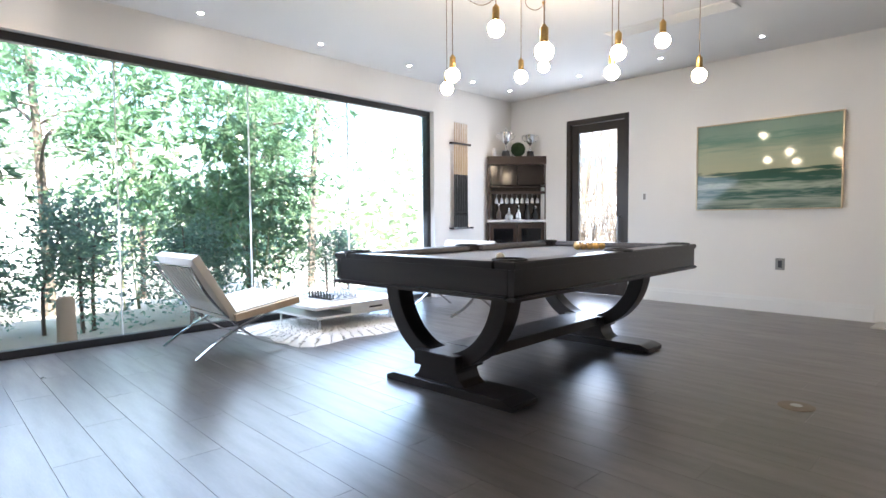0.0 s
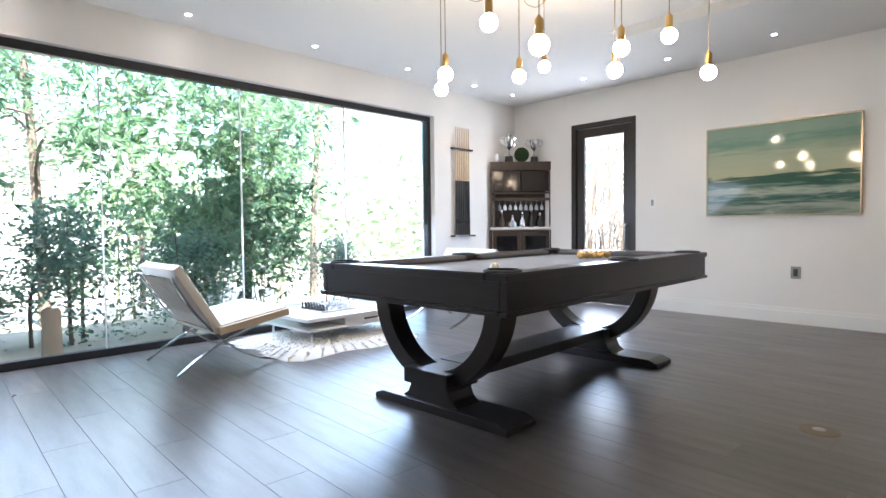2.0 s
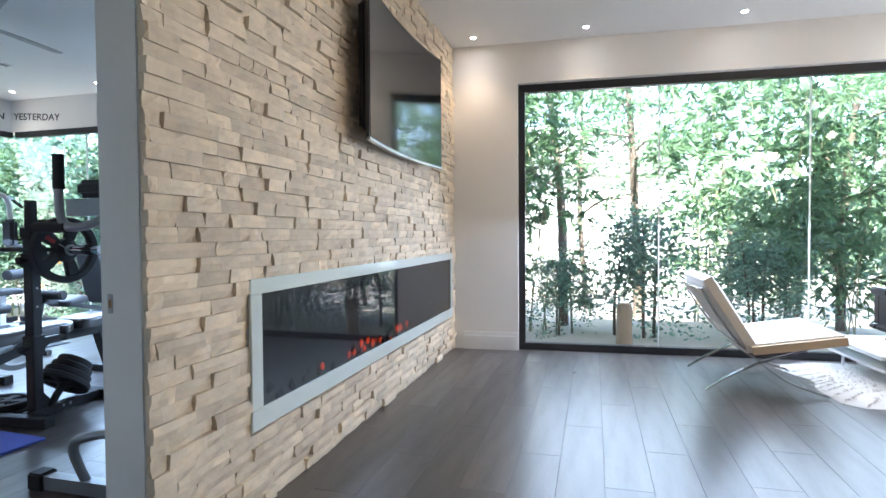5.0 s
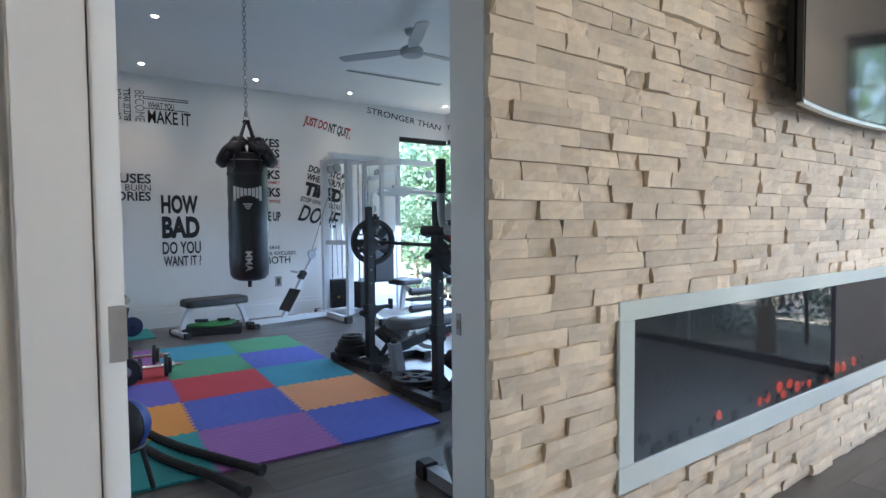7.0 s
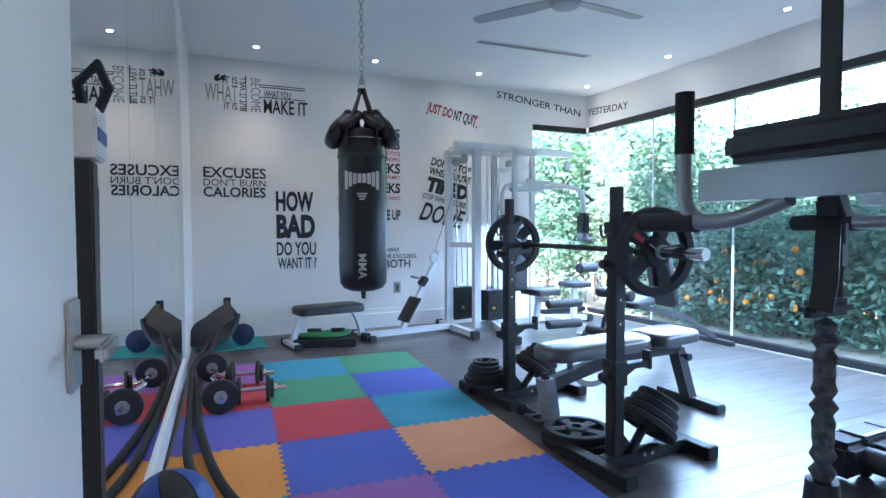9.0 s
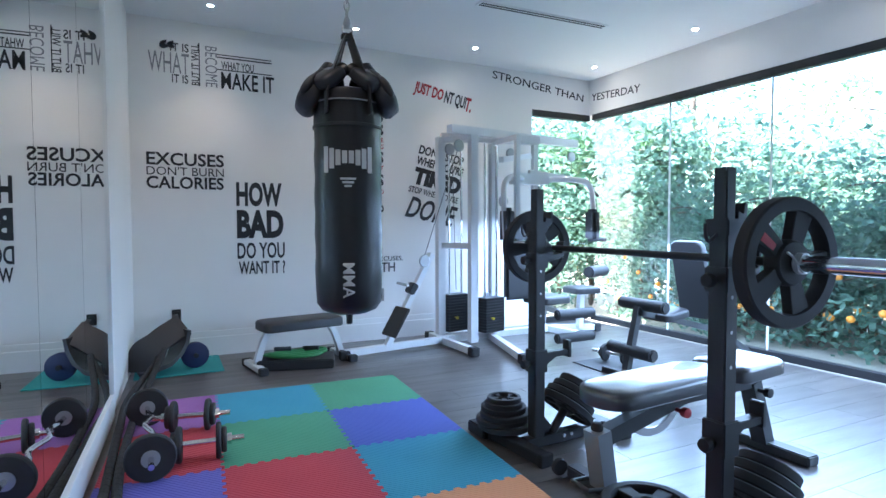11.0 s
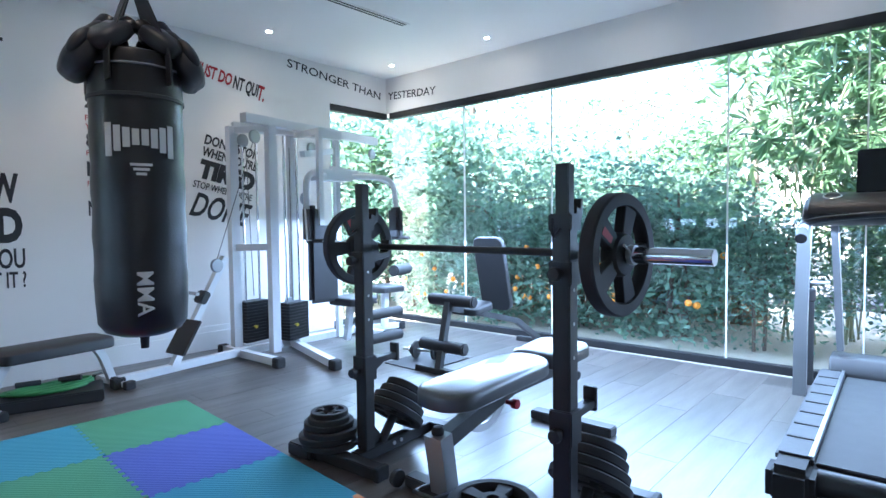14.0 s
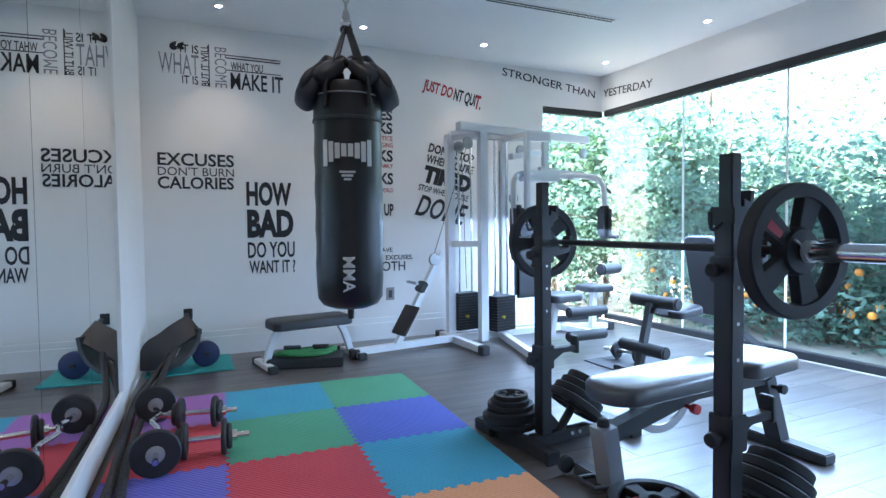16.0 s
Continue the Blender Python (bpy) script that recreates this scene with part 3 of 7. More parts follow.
def lounge_chair(m, label):
    t = thing("lounge_chair", label, "lounge chair", m, "lounge chairs")
    for s in (-0.36, 0.36):
        c1 = bez([(s, -0.40, 0.705), (s, -0.27, 0.48), (s, -0.10, 0.275), (s, 0.12, 0.10), (s, 0.37, 0.012)], 7)
        c2 = bez([(s, 0.40, 0.375), (s, 0.18, 0.285), (s, -0.02, 0.215), (s, -0.22, 0.11), (s, -0.36, 0.012)], 7)
        part("leg", bm_tube(c1, 0.017, square=0.0055), CHROME, t, "polished chrome flat bar")
        part("leg", bm_tube([(p[0] * 0.93, p[1], p[2]) for p in c2], 0.017, square=0.0055), CHROME, t, "polished chrome flat bar")
    for y, z in ((-0.40, 0.70), (-0.13, 0.315), (0.38, 0.372)):
        part("crossbar", bm_tube([(-0.36, y, z), (0.36, y, z)], 0.014, square=0.005), CHROME, t)
    tilt = math.degrees(math.atan2(0.25, 0.43))
    for i in range(9):
        x = -0.28 + i * 0.07
        part("strap", bm_tube([(x, -0.392, 0.688), (x, -0.27, 0.50), (x, -0.15, 0.345)], 0.017, square=0.003), LEATHERW, t, "white leather strap")
    back = bm_cushion(0.76, 0.54, 0.10, 0.03, tuft=5)
    back.transform(pose(0, -0.265, 0.515, -59, 0, 0))
    part("back_cushion", back, LEATHERW, t, "tufted white leather cushion")
    seat = bm_cushion(0.76, 0.58, 0.09, 0.03, tuft=5)
    seat.transform(pose(0, 0.17, 0.305, 9, 0, 0))
    part("seat_cushion", seat, LEATHERW, t, "tufted white leather cushion")
    part("piping", bm_tube([(-0.385, -0.09, 0.30), (-0.385, 0.45, 0.385)], 0.034, square=0.026), LEATHERT, t, "tan leather edge of the seat")
    part("piping", bm_tube([(0.385, -0.09, 0.30), (0.385, 0.45, 0.385)], 0.034, square=0.026), LEATHERT, t, "tan leather edge of the seat")
    return t


CHAIR_M = pose(-3.735, 2.395, 0, 0, 0, 1)
lounge_chair(CHAIR_M, "white tufted leather lounge chair on crossed chrome legs")
lounge_chair(pose(-3.72, 4.98, 0, 0, 0, 182), "white leather lounge chair beyond the coffee table")

ct = thing("coffee_table", "low white lacquer coffee table on slim chrome legs", "coffee table", pose(-3.965, 3.615, 0, 0, 0, 3))
part("tabletop", bm_box(-0.43, 0.43, -0.53, 0.53, 0.235, 0.262, 0.003), LACQ, ct)
part("shelf", bm_box(-0.40, 0.40, -0.50, 0.50, 0.145, 0.165, 0.003), LACQ, ct)
part("drawer_box", bm_box(-0.38, 0.40, -0.12, 0.48, 0.166, 0.234, 0.003), LACQ, ct)
part("drawer_slot", bm_box(0.4005, 0.404, 0.1, 0.26, 0.19, 0.206), BLKMET, ct)
for x in (-0.33, 0.33):
    for y in (-0.42, 0.42):
        part("leg", bm_cyl(0.013, 0.145, 14), CHROME, ct, m=pose(x, y, 0.0))

# sheepskin rug with an uneven edge and tufts
rng = np.random.default_rng(3)
rug = thing("sheepskin_rug", "shaggy white sheepskin rug under the coffee table", "rug", pose(-3.84, 3.50, 0, 0, 0, 3))
bm = bmesh.new()
N = 44
ring = []
for i in range(N):
    a = 2 * math.pi * i / N
    k = 1 / max(abs(math.cos(a)), abs(math.sin(a)))
    k = min(k, 1.28) * (1 + 0.05 * math.sin(5 * a) + 0.03 * math.sin(9 * a + 1))
    ring.append((0.60 * k * math.cos(a), 0.72 * k * math.sin(a)))
cv = bm.verts.new((0, 0, 0.04))
mids = [bm.verts.new((x * 0.8, y * 0.8, 0.042)) for x, y in ring]
edge = [bm.verts.new((x, y, 0.002)) for x, y in ring]
for i in range(N):
    j = (i + 1) % N
    bm.faces.new((cv, mids[i], mids[j]))
    bm.faces.new((mids[i], edge[i], edge[j], mids[j]))
part("hide", bm, FUR, rug)
n = 9000
a = rng.uniform(0, 6.283, n)
rad = np.sqrt(rng.uniform(0, 1, n))
idx = (a / 6.2832 * N).astype(int) % N
rx, ry = np.array(ring)[idx].T
px, py = rx * rad, ry * rad
pz = np.where(rad < 0.8, 0.04, 0.042 * (1 - (rad - 0.8) / 0.2) + 0.002)
d = np.stack([np.cos(a) * rad + rng.normal(0, 0.7, n), np.sin(a) * rad + rng.normal(0, 0.7, n), rng.uniform(0.2, 0.9, n)], 1)
d /= np.linalg.norm(d, axis=1, keepdims=True)
L = rng.uniform(0.02, 0.045, (n, 1))
side = np.cross(d, rng.normal(0, 1, (n, 3)))
side /= np.linalg.norm(side, axis=1, keepdims=True)
p0 = np.stack([px, py, pz - 0.004], 1)
tip = p0 + d * L
tip[:, 2] = np.maximum(tip[:, 2] - 0.012 * rad, 0.004)
v = np.stack([p0 - side * 0.004, p0 + side * 0.004, tip], 1).reshape(-1, 3)
me = bpy.data.meshes.new("fur")
me.from_pydata(v.tolist(), [], np.arange(n * 3).reshape(-1, 3).tolist())
me.materials.append(FUR)
o = tagged(new("fur", me), kind="stuff")
o.parent = rug

# chess set
CB = pose(-3.96, 3.57, 0.262, 0, 0, 6)
cb = thing("chess_board", "clear and frosted chess board on the coffee table", "chess board", CB)
part("board", bm_box(-0.2, 0.2, -0.2, 0.2, 0.0005, 0.014, 0.002), LACQ, cb)
sq = mesh_of("square", bm_box(-0.0225, 0.0225, -0.0225, 0.0225, 0.0142, 0.0155), mat("smoky chess square", (0.12, 0.12, 0.13), 0.15, scale=9))
for i in range(8):
    for j in range(8):
        if (i + j) % 2:
            o = new("square", sq)
            o.parent = cb
            o.location = (-0.1575 + i * 0.045, -0.1575 + j * 0.045, 0)
pawn = [(0.0, 0.042), (0.007, 0.039), (0.009, 0.033), (0.006, 0.027), (0.0075, 0.024), (0.005, 0.02), (0.007, 0.009), (0.013, 0.005), (0.014, 0.0)]
king = [(0.0, 0.085), (0.004, 0.08), (0.003, 0.074), (0.009, 0.07), (0.010, 0.062), (0.006, 0.055), (0.009, 0.05), (0.006, 0.045), (0.008, 0.018), (0.015, 0.008), (0.017, 0.0)]
PB, PS = mat("black chess piece", (0.012, 0.012, 0.014), 0.2, scale=9), mat("silver chess piece", (0.6, 0.6, 0.6), 0.2, 1.0, scale=9)
for col, rows_ in ((PB, (0, 1)), (PS, (7, 6))):
    pm, km = mesh_of("pawn", bm_lathe(pawn, 12), col), mesh_of("king", bm_lathe(king, 12), col)
    word = "black" if col is PB else "silver"
    for i in range(8):
        o = tagged(new("chess_piece", km), word + " turned chess piece on the board", "chess piece", "chess pieces")
        o.matrix_world = CB @ pose(-0.1575 + i * 0.045, -0.1575 + rows_[0] * 0.045, 0.0156) @ Matrix.Diagonal((1, 1, 1.0 - 0.06 * abs(i - 3.5), 1))
        o = tagged(new("chess_piece", pm), word + " turned chess pawn on the board", "chess piece", "chess pieces")
        o.matrix_world = CB @ pose(-0.1575 + i * 0.045, -0.1575 + rows_[1] * 0.045, 0.0156)

# pendant cluster
BULBS = [(-1.349, 2.976, 2.13), (-1.90, 3.18, 2.01), (-2.25, 3.47, 2.03), (-1.84, 3.83, 2.10), (-0.92, 2.84, 1.88), (-2.05, 4.40, 2.32), (-1.02, 3.75, 2.08), (-1.13, 3.87, 2.00), (-0.90, 4.10, 2.20), (-0.785, 4.40, 2.01)]
CORD = mat("twisted gold brown cord", (0.30, 0.21, 0.12), 0.6, c2=(0.16, 0.11, 0.07), scale=60, fine=300)
pend = thing("pendant_cluster", "cluster of brass pendants with glowing globe bulbs", "pendant lamp", pose(0, 0, 0))
HUB = Vector((-1.42, 3.55, H))
part("ceiling_canopy", bm_lathe([(0.0, 0.0), (0.07, 0.0), (0.07, -0.022), (0.06, -0.028), (0.0, -0.028)], 28), BRASS, pend, m=Matrix.Translation(HUB))
rnd = random.Random(8)
for i, (x, y, z) in enumerate(BULBS):
    x, y, z = x + 0.018, y + 0.02, z - 0.026
    ang = i * 0.628
    hook = Vector((x, y, H))
    sock = part("socket", bm_lathe([(0.004, 0.135), (0.010, 0.13), (0.012, 0.122), (0.019, 0.118), (0.0205, 0.11), (0.0205, 0.055), (0.018, 0.042), (0.012, 0.04)], 20), BRASS, pend, "satin brass lamp socket", pose(x, y, z))
    bp = [(0.047 * math.cos(a), 0.047 * math.sin(a)) for a in [-math.pi / 2 + math.pi * k / 16 * 0.93 for k in range(17)]] + [(0.014, 0.052)]
    bp[0] = (0.0, -0.047)
    part("bulb", bm_lathe(bp, 24), BULB, pend, "glowing opal globe bulb", pose(x, y, z))
    part("cord", bm_tube([(x, y, z + 0.13), (x, y, H - 0.02)], 0.0028, 6), CORD, pend)
    part("hook", bm_lathe([(0.0, 0.0), (0.016, 0.0), (0.012, -0.012), (0.004, -0.028), (0.0, -0.03)], 12), BRASS, pend, m=pose(x, y, H))
    sag = 0.16 + 0.12 * rnd.random()
    mid = (hook + HUB) / 2 + Vector((rnd.uniform(-0.12, 0.12), rnd.uniform(-0.12, 0.12), -sag))
    part("cord", bm_tube(bez([hook - Vector((0, 0, 0.025)), (hook + mid) / 2 - Vector((0, 0, 0.06)), mid, (mid + HUB) / 2 - Vector((0, 0, 0.03)), HUB - Vector((0, 0, 0.026))], 6), 0.0028, 6), CORD, pend)

# painting
SEA = bpy.data.materials.new("seascape painting")
SEA.use_nodes = True
n, l = SEA.node_tree.nodes, SEA.node_tree.links
b = n["Principled BSDF"]
b.inputs["Roughness"].default_value = 0.06
tc, sep = n.new("ShaderNodeTexCoord"), n.new("ShaderNodeSeparateXYZ")
l.new(tc.outputs["Generated"], sep.inputs[0])
mp = n.new("ShaderNodeMapping")
mp.inputs["Scale"].default_value = (2.2, 1, 14)
l.new(tc.outputs["Generated"], mp.inputs[0])
nz = n.new("ShaderNodeTexNoise")
nz.inputs["Scale"].default_value, nz.inputs["Detail"].default_value, nz.inputs["Distortion"].default_value = 1.6, 7, 0.8
l.new(mp.outputs[0], nz.inputs["Vector"])
ad = n.new("ShaderNodeMath")
ad.operation = "MULTIPLY_ADD"
ad.inputs[1].default_value = 0.26
l.new(nz.outputs[0], ad.inputs[0])
l.new(sep.outputs["Z"], ad.inputs[2])
rp = n.new("ShaderNodeValToRGB")
l.new(ad.outputs[0], rp.inputs[0])
stops = [(0.10, (0.02, 0.07, 0.06)), (0.22, (0.30, 0.36, 0.30)), (0.30, (0.04, 0.11, 0.09)), (0.38, (0.36, 0.42, 0.34)), (0.46, (0.05, 0.12, 0.09)), (0.54, (0.05, 0.11, 0.08)), (0.57, (0.42, 0.44, 0.30)), (0.78, (0.36, 0.41, 0.30)), (0.95, (0.16, 0.28, 0.22)), (1.0, (0.24, 0.34, 0.27))]
rp.color_ramp.elements[0].position, rp.color_ramp.elements[0].color = stops[0][0], (*stops[0][1], 1)
rp.color_ramp.elements[1].position, rp.color_ramp.elements[1].color = stops[-1][0], (*stops[-1][1], 1)
for p_, c_ in stops[1:-1]:
    e_ = rp.color_ramp.elements.new(p_)
    e_.color = (*c_, 1)
l.new(rp.outputs[0], b.inputs["Base Color"])
pa = thing("seascape_painting", "framed glossy painting of a pale green sea", "painting", pose(-1.190, PAINT_Y, 1.605))
part("canvas", bm_box(-0.70, 0.70, -0.028, -0.004, -0.475, 0.475), SEA, pa, smooth=0)
for b_ in ((-0.715, 0.715, -0.04, -0.002, 0.476, 0.489), (-0.715, 0.715, -0.04, -0.002, -0.489, -0.476), (-0.715, -0.701, -0.04, -0.002, -0.475, 0.475), (0.701, 0.715, -0.04, -0.002, -0.475, 0.475)):
    part("frame", bm_box(*b_, 0.002), mat("champagne frame", (0.5, 0.42, 0.30), 0.3, 0.9, scale=9), pa, "thin champagne metal frame")


def wall_plate(name, label, category, m, w, h, colour, rocker):
    t = thing(name, label, category, m)
    part("plate", bm_box(-w / 2, w / 2, -0.006, -0.0005, -h / 2, h / 2, 0.002), colour, t)
    part("rocker", bm_box(-w * 0.22, w * 0.22, -0.009, -0.006, -h * 0.3, h * 0.3, 0.0015), rocker, t)
    return t


SATIN = mat("satin grey plate", (0.32, 0.31, 0.29), 0.4, 0.4, scale=9)
wall_plate("light_switch", "pale light switch plate on the white wall", "light switch", pose(-2.555, PAINT_Y, 1.306), 0.075, 0.12, TRIM, SATIN)
wall_plate("wall_outlet", "satin grey outlet plate on the white wall", "outlet", pose(-1.02, PAINT_Y, 0.53), 0.09, 0.125, SATIN, GREYMET)

# cue rack on the window wall
rk = thing("cue_rack", "dark wooden wall rack holding pool cues", "cue rack", WEST @ pose(6.0, 0, 0))
part("upper_holder", bm_box(-0.20, 0.20, -0.055, -0.001, 2.06, 2.085, 0.004), WOODBLK, rk)
part("lower_shelf", bm_box(-0.21, 0.21, -0.09, -0.001, 0.905, 0.93, 0.006), WOODBLK, rk)
CUEW, CUED = mat("maple cue shaft", (0.62, 0.47, 0.30), 0.3, scale=5, stretch=(6, 6, 0.6)), mat("black cue butt", (0.015, 0.014, 0.014), 0.25, scale=8)
for i in range(8):
    x = -0.13 + i * 0.036
    c = thing("pool_cue", "maple pool cue with a black butt standing in the rack", "pool cue", WEST @ pose(6.0 + x, -0.04, 0.931, 0, 0, 0), "pool cues")
    part("butt", bm_cyl(0.0145, 0.72, 12, 0.0115), CUED, c)
    part("shaft", bm_cyl(0.0112, 0.70, 12, 0.0065), CUEW, c, "pale maple shaft", pose(0, 0, 0.7205))
    part("tip", bm_cyl(0.0063, 0.014, 10), LACQ, c, m=pose(0, 0, 1.421))

# corner bar cabinet
CM = pose(-4.345, 6.985, 0, 0, 0, 48)
cab = thing("bar_cabinet", "dark mirrored corner bar cabinet with glass shelves", "bar cabinet", CM)
DKW = mat("dark walnut veneer", (0.05, 0.032, 0.024), 0.3, c2=(0.03, 0.02, 0.015), scale=5, stretch=(5, 5, 0.7), coat=0.2)
tri = [(-0.43, 0.0), (0.43, 0.0), (0.43, 0.04), (0.03, 0.40), (-0.03, 0.40), (-0.43, 0.04)]


def tri_slab(nm, z0, z1, material, inset=0.0, label=""):
    part(nm, bm_prism([(x * (1 - inset), y + inset * 0.1) for x, y in tri], z1 - z0, "z", 0.002), material, cab, label, pose(0, 0, (z0 + z1) / 2))


tri_slab("base", 0.02, 0.10, DKW, 0.06)
tri_slab("counter", 0.99, 1.025, LACQ, -0.03, "white stone counter")
tri_slab("cornice", 1.83, 1.95, DKW, -0.01)
tri_slab("shelf", 1.50, 1.52, DKW, 0.03)
part("back_mirror", bm_box(-0.36, 0.36, 0.075, 0.08, 1.03, 1.82), mat("smoked mirror", (0.10, 0.085, 0.075), 0.05, 0.9, scale=4), cab, "smoked mirror back")
for s in (-1, 1):
    part("side_panel", bm_box(s * 0.43 - 0.02, s * 0.43 + 0.02, 0.0, 0.045, 0.10, 0.985, 0.003), DKW, cab)
    part("side_panel", bm_box(s * 0.42 - 0.018, s * 0.42 + 0.018, 0.005, 0.05, 1.03, 1.825, 0.003), DKW, cab)
for s in (-1, 1):
    dr = part("door", bm_box(min(s * 0.005, s * 0.40), max(s * 0.005, s * 0.40), 0.0, 0.022, 0.12, 0.975, 0.004), DKW, cab)
    part("door_glass", bm_box(min(s * 0.06, s * 0.35), max(s * 0.06, s * 0.35), -0.004, -0.0005, 0.2, 0.9), SCREEN, dr, "dark door glass")
    part("knob", bm_cyl(0.012, 0.022, 14), BRASS, dr, m=pose(s * 0.03, 0.0, 0.56, 90))
    part("upper_door", bm_box(min(s * 0.005, s * 0.395), max(s * 0.005, s * 0.395), 0.0, 0.012, 1.53, 1.82, 0.002), mat("tinted cabinet glass", (0.03, 0.022, 0.018), 0.06, scale=4), cab, "tinted glass door")
part("fascia", bm_box(-0.40, 0.40, 0.002, 0.02, 1.40, 1.44, 0.003), DKW, cab)
GLASSY = mat("clear glassware", (0.55, 0.56, 0.56), 0.05, 0.6, scale=6)
gob = bm_lathe([(0.026, 0.0), (0.027, 0.002), (0.004, 0.006), (0.003, 0.05), (0.022, 0.07), (0.030, 0.10), (0.027, 0.135)], 14)
gme = mesh_of("goblet", gob, GLASSY)
for i in range(9):
    o = tagged(new("wine_glass", gme), "clear wine glass hanging upside down in the cabinet", "wine glass", "hanging wine glasses")
    o.matrix_world = CM @ pose(-0.30 + i * 0.075, 0.04, 1.40, 180)
for i, (x, hgt, r, cm_) in enumerate(((-0.27, 0.20, 0.035, DKW), (-0.12, 0.13, 0.06, GLASSY), (0.02, 0.17, 0.045, CHROME), (0.15, 0.22, 0.035, BLKMET), (0.27, 0.16, 0.04, BLKMET))):
    t = thing("decanter", "squat bottle or decanter on the white counter", "decanter", CM @ pose(x, 0.02, 1.0255), "bar bottles")
    part("body", bm_lathe([(0.0, 0.0), (r, 0.0), (r * 1.05, 0.02), (r, hgt * 0.5), (r * 0.4, hgt * 0.72), (r * 0.33, hgt * 0.9), (r * 0.45, hgt), (0.0, hgt)], 18), cm_, t)
    part("stopper", bm_lathe([(0.0, 0.045), (0.014, 0.035), (0.016, 0.02), (0.008, 0.004), (0.008, -0.004), (0.0, -0.004)], 12), CHROME, t, m=pose(0, 0, hgt + 0.005))


def trophy(m, s, label):
    t = thing("trophy_cup", label, "trophy", m @ Matrix.Scale(s, 4), "trophies")
    part("plinth", bm_cyl(0.055, 0.07, 20, 0.048), BLKMET, t, "black plinth")
    part("cup", bm_lathe([(0.0, 0.07), (0.035, 0.07), (0.03, 0.085), (0.012, 0.10), (0.010, 0.15), (0.02, 0.165), (0.05, 0.19), (0.066, 0.25), (0.072, 0.31), (0.068, 0.31), (0.06, 0.25), (0.0, 0.20)], 24), CHROME, t, "polished silver cup")
    for k in (-1, 1):
        part("handle", bm_tube(bez([(k * 0.066, 0, 0.29), (k * 0.11, 0, 0.30), (k * 0.115, 0, 0.24), (k * 0.06, 0, 0.21)], 5), 0.005, 7), CHROME, t)
    part("lid", bm_lathe([(0.0, 0.385), (0.008, 0.375), (0.006, 0.36), (0.012, 0.345), (0.05, 0.325), (0.069, 0.312), (0.0, 0.311)], 20), CHROME, t) if s > 1 else None


trophy(CM @ pose(-0.16, 0.06, 1.952), 1.12, "tall silver trophy cup with a lid on the cabinet")
trophy(CM @ pose(0.20, 0.06, 1.952), 1.0, "open silver trophy cup on the cabinet")
rng = np.random.default_rng(5)
tp = thing("topiary_ball", "dark green moss ball on the cabinet", "topiary", CM @ pose(0.02, 0.06, 1.952))
part("ball", bm_lathe([(0.095 * math.cos(a), 0.1 + 0.095 * math.sin(a)) for a in [-math.pi / 2 + math.pi * k / 12 for k in range(13)]], 20), mat("dark moss", (0.03, 0.06, 0.02), 0.9, scale=20, fine=200, bump=0.8), tp)
pts = rng.normal(0, 1, (1500, 3))
pts /= np.linalg.norm(pts, axis=1, keepdims=True)
leafme = bpy.data.meshes.new("leaves")
tv = np.cross(pts, rng.normal(0, 1, (1500, 3)))
tv /= np.linalg.norm(tv, axis=1, keepdims=True)
c0 = pts * 0.094 + np.array([0, 0, 0.1])
leafme.from_pydata(np.stack([c0 - tv * 0.006, c0 + tv * 0.006, c0 + pts * 0.014], 1).reshape(-1, 3).tolist(), [], np.arange(4500).reshape(-1, 3).tolist())
leafme.materials.append(MATS["dark moss"])
o = new("leaves", leafme)
o.parent = tp
cn = thing("pillar_candle", "short white pillar candle in a glass on the cabinet", "candle", CM @ pose(-0.33, 0.05, 1.952))
part("wax", bm_cyl(0.03, 0.11, 18, bevel=0.004), LACQ, cn)
part("wick", bm_cyl(0.002, 0.012, 6), BLKMET, cn, m=pose(0, 0, 0.11))

# fireplace
fp = thing("fireplace", "long linear fireplace with a pale glass frame and glowing embers", "fireplace", pose(0, 0, 0))
FRM = mat("pale back-painted glass", (0.62, 0.68, 0.64), 0.12, c2=(0.56, 0.62, 0.58), scale=3, coat=0.3)
X0, X1, Z0, Z1 = -4.25, -1.195, 0.362, 0.882
for b_ in ((X0 - 0.02, X1 + 0.055, 0.034, 0.046, Z1 - 0.03, Z1 + 0.03), (X0 - 0.02, X1 + 0.055, 0.034, 0.046, Z0 - 0.04, Z0 + 0.04), (X0 - 0.02, X0 + 0.05, 0.034, 0.046, Z0 + 0.041, Z1 - 0.031), (X1 - 0.02, X1 + 0.055, 0.034, 0.046, Z0 + 0.041, Z1 - 0.031)):
    part("frame", bm_box(*b_, 0.002), FRM, fp, "pale glass frame")
INN = mat("grey firebox panel", (0.15, 0.145, 0.155), 0.7, scale=6)
part("firebox", bm_box(X0 + 0.02, X1 - 0.005, 0.013, 0.0155, Z0 + 0.005, Z1 - 0.005), INN, fp)
part("front_glass", bm_box(X0 + 0.045, X1 - 0.015, 0.0365, 0.040, Z0 + 0.035, Z1 - 0.025), glass("fireplace glass", (0.62, 0.63, 0.64), 1.0), fp, "dark reflective front glass", smooth=0)
rnd = random.Random(2)
COAL, EMB = mat("charcoal lump", (0.03, 0.028, 0.027), 0.8, scale=18, bump=0.6), glow("ember", (1.0, 0.10, 0.03), 0.12)
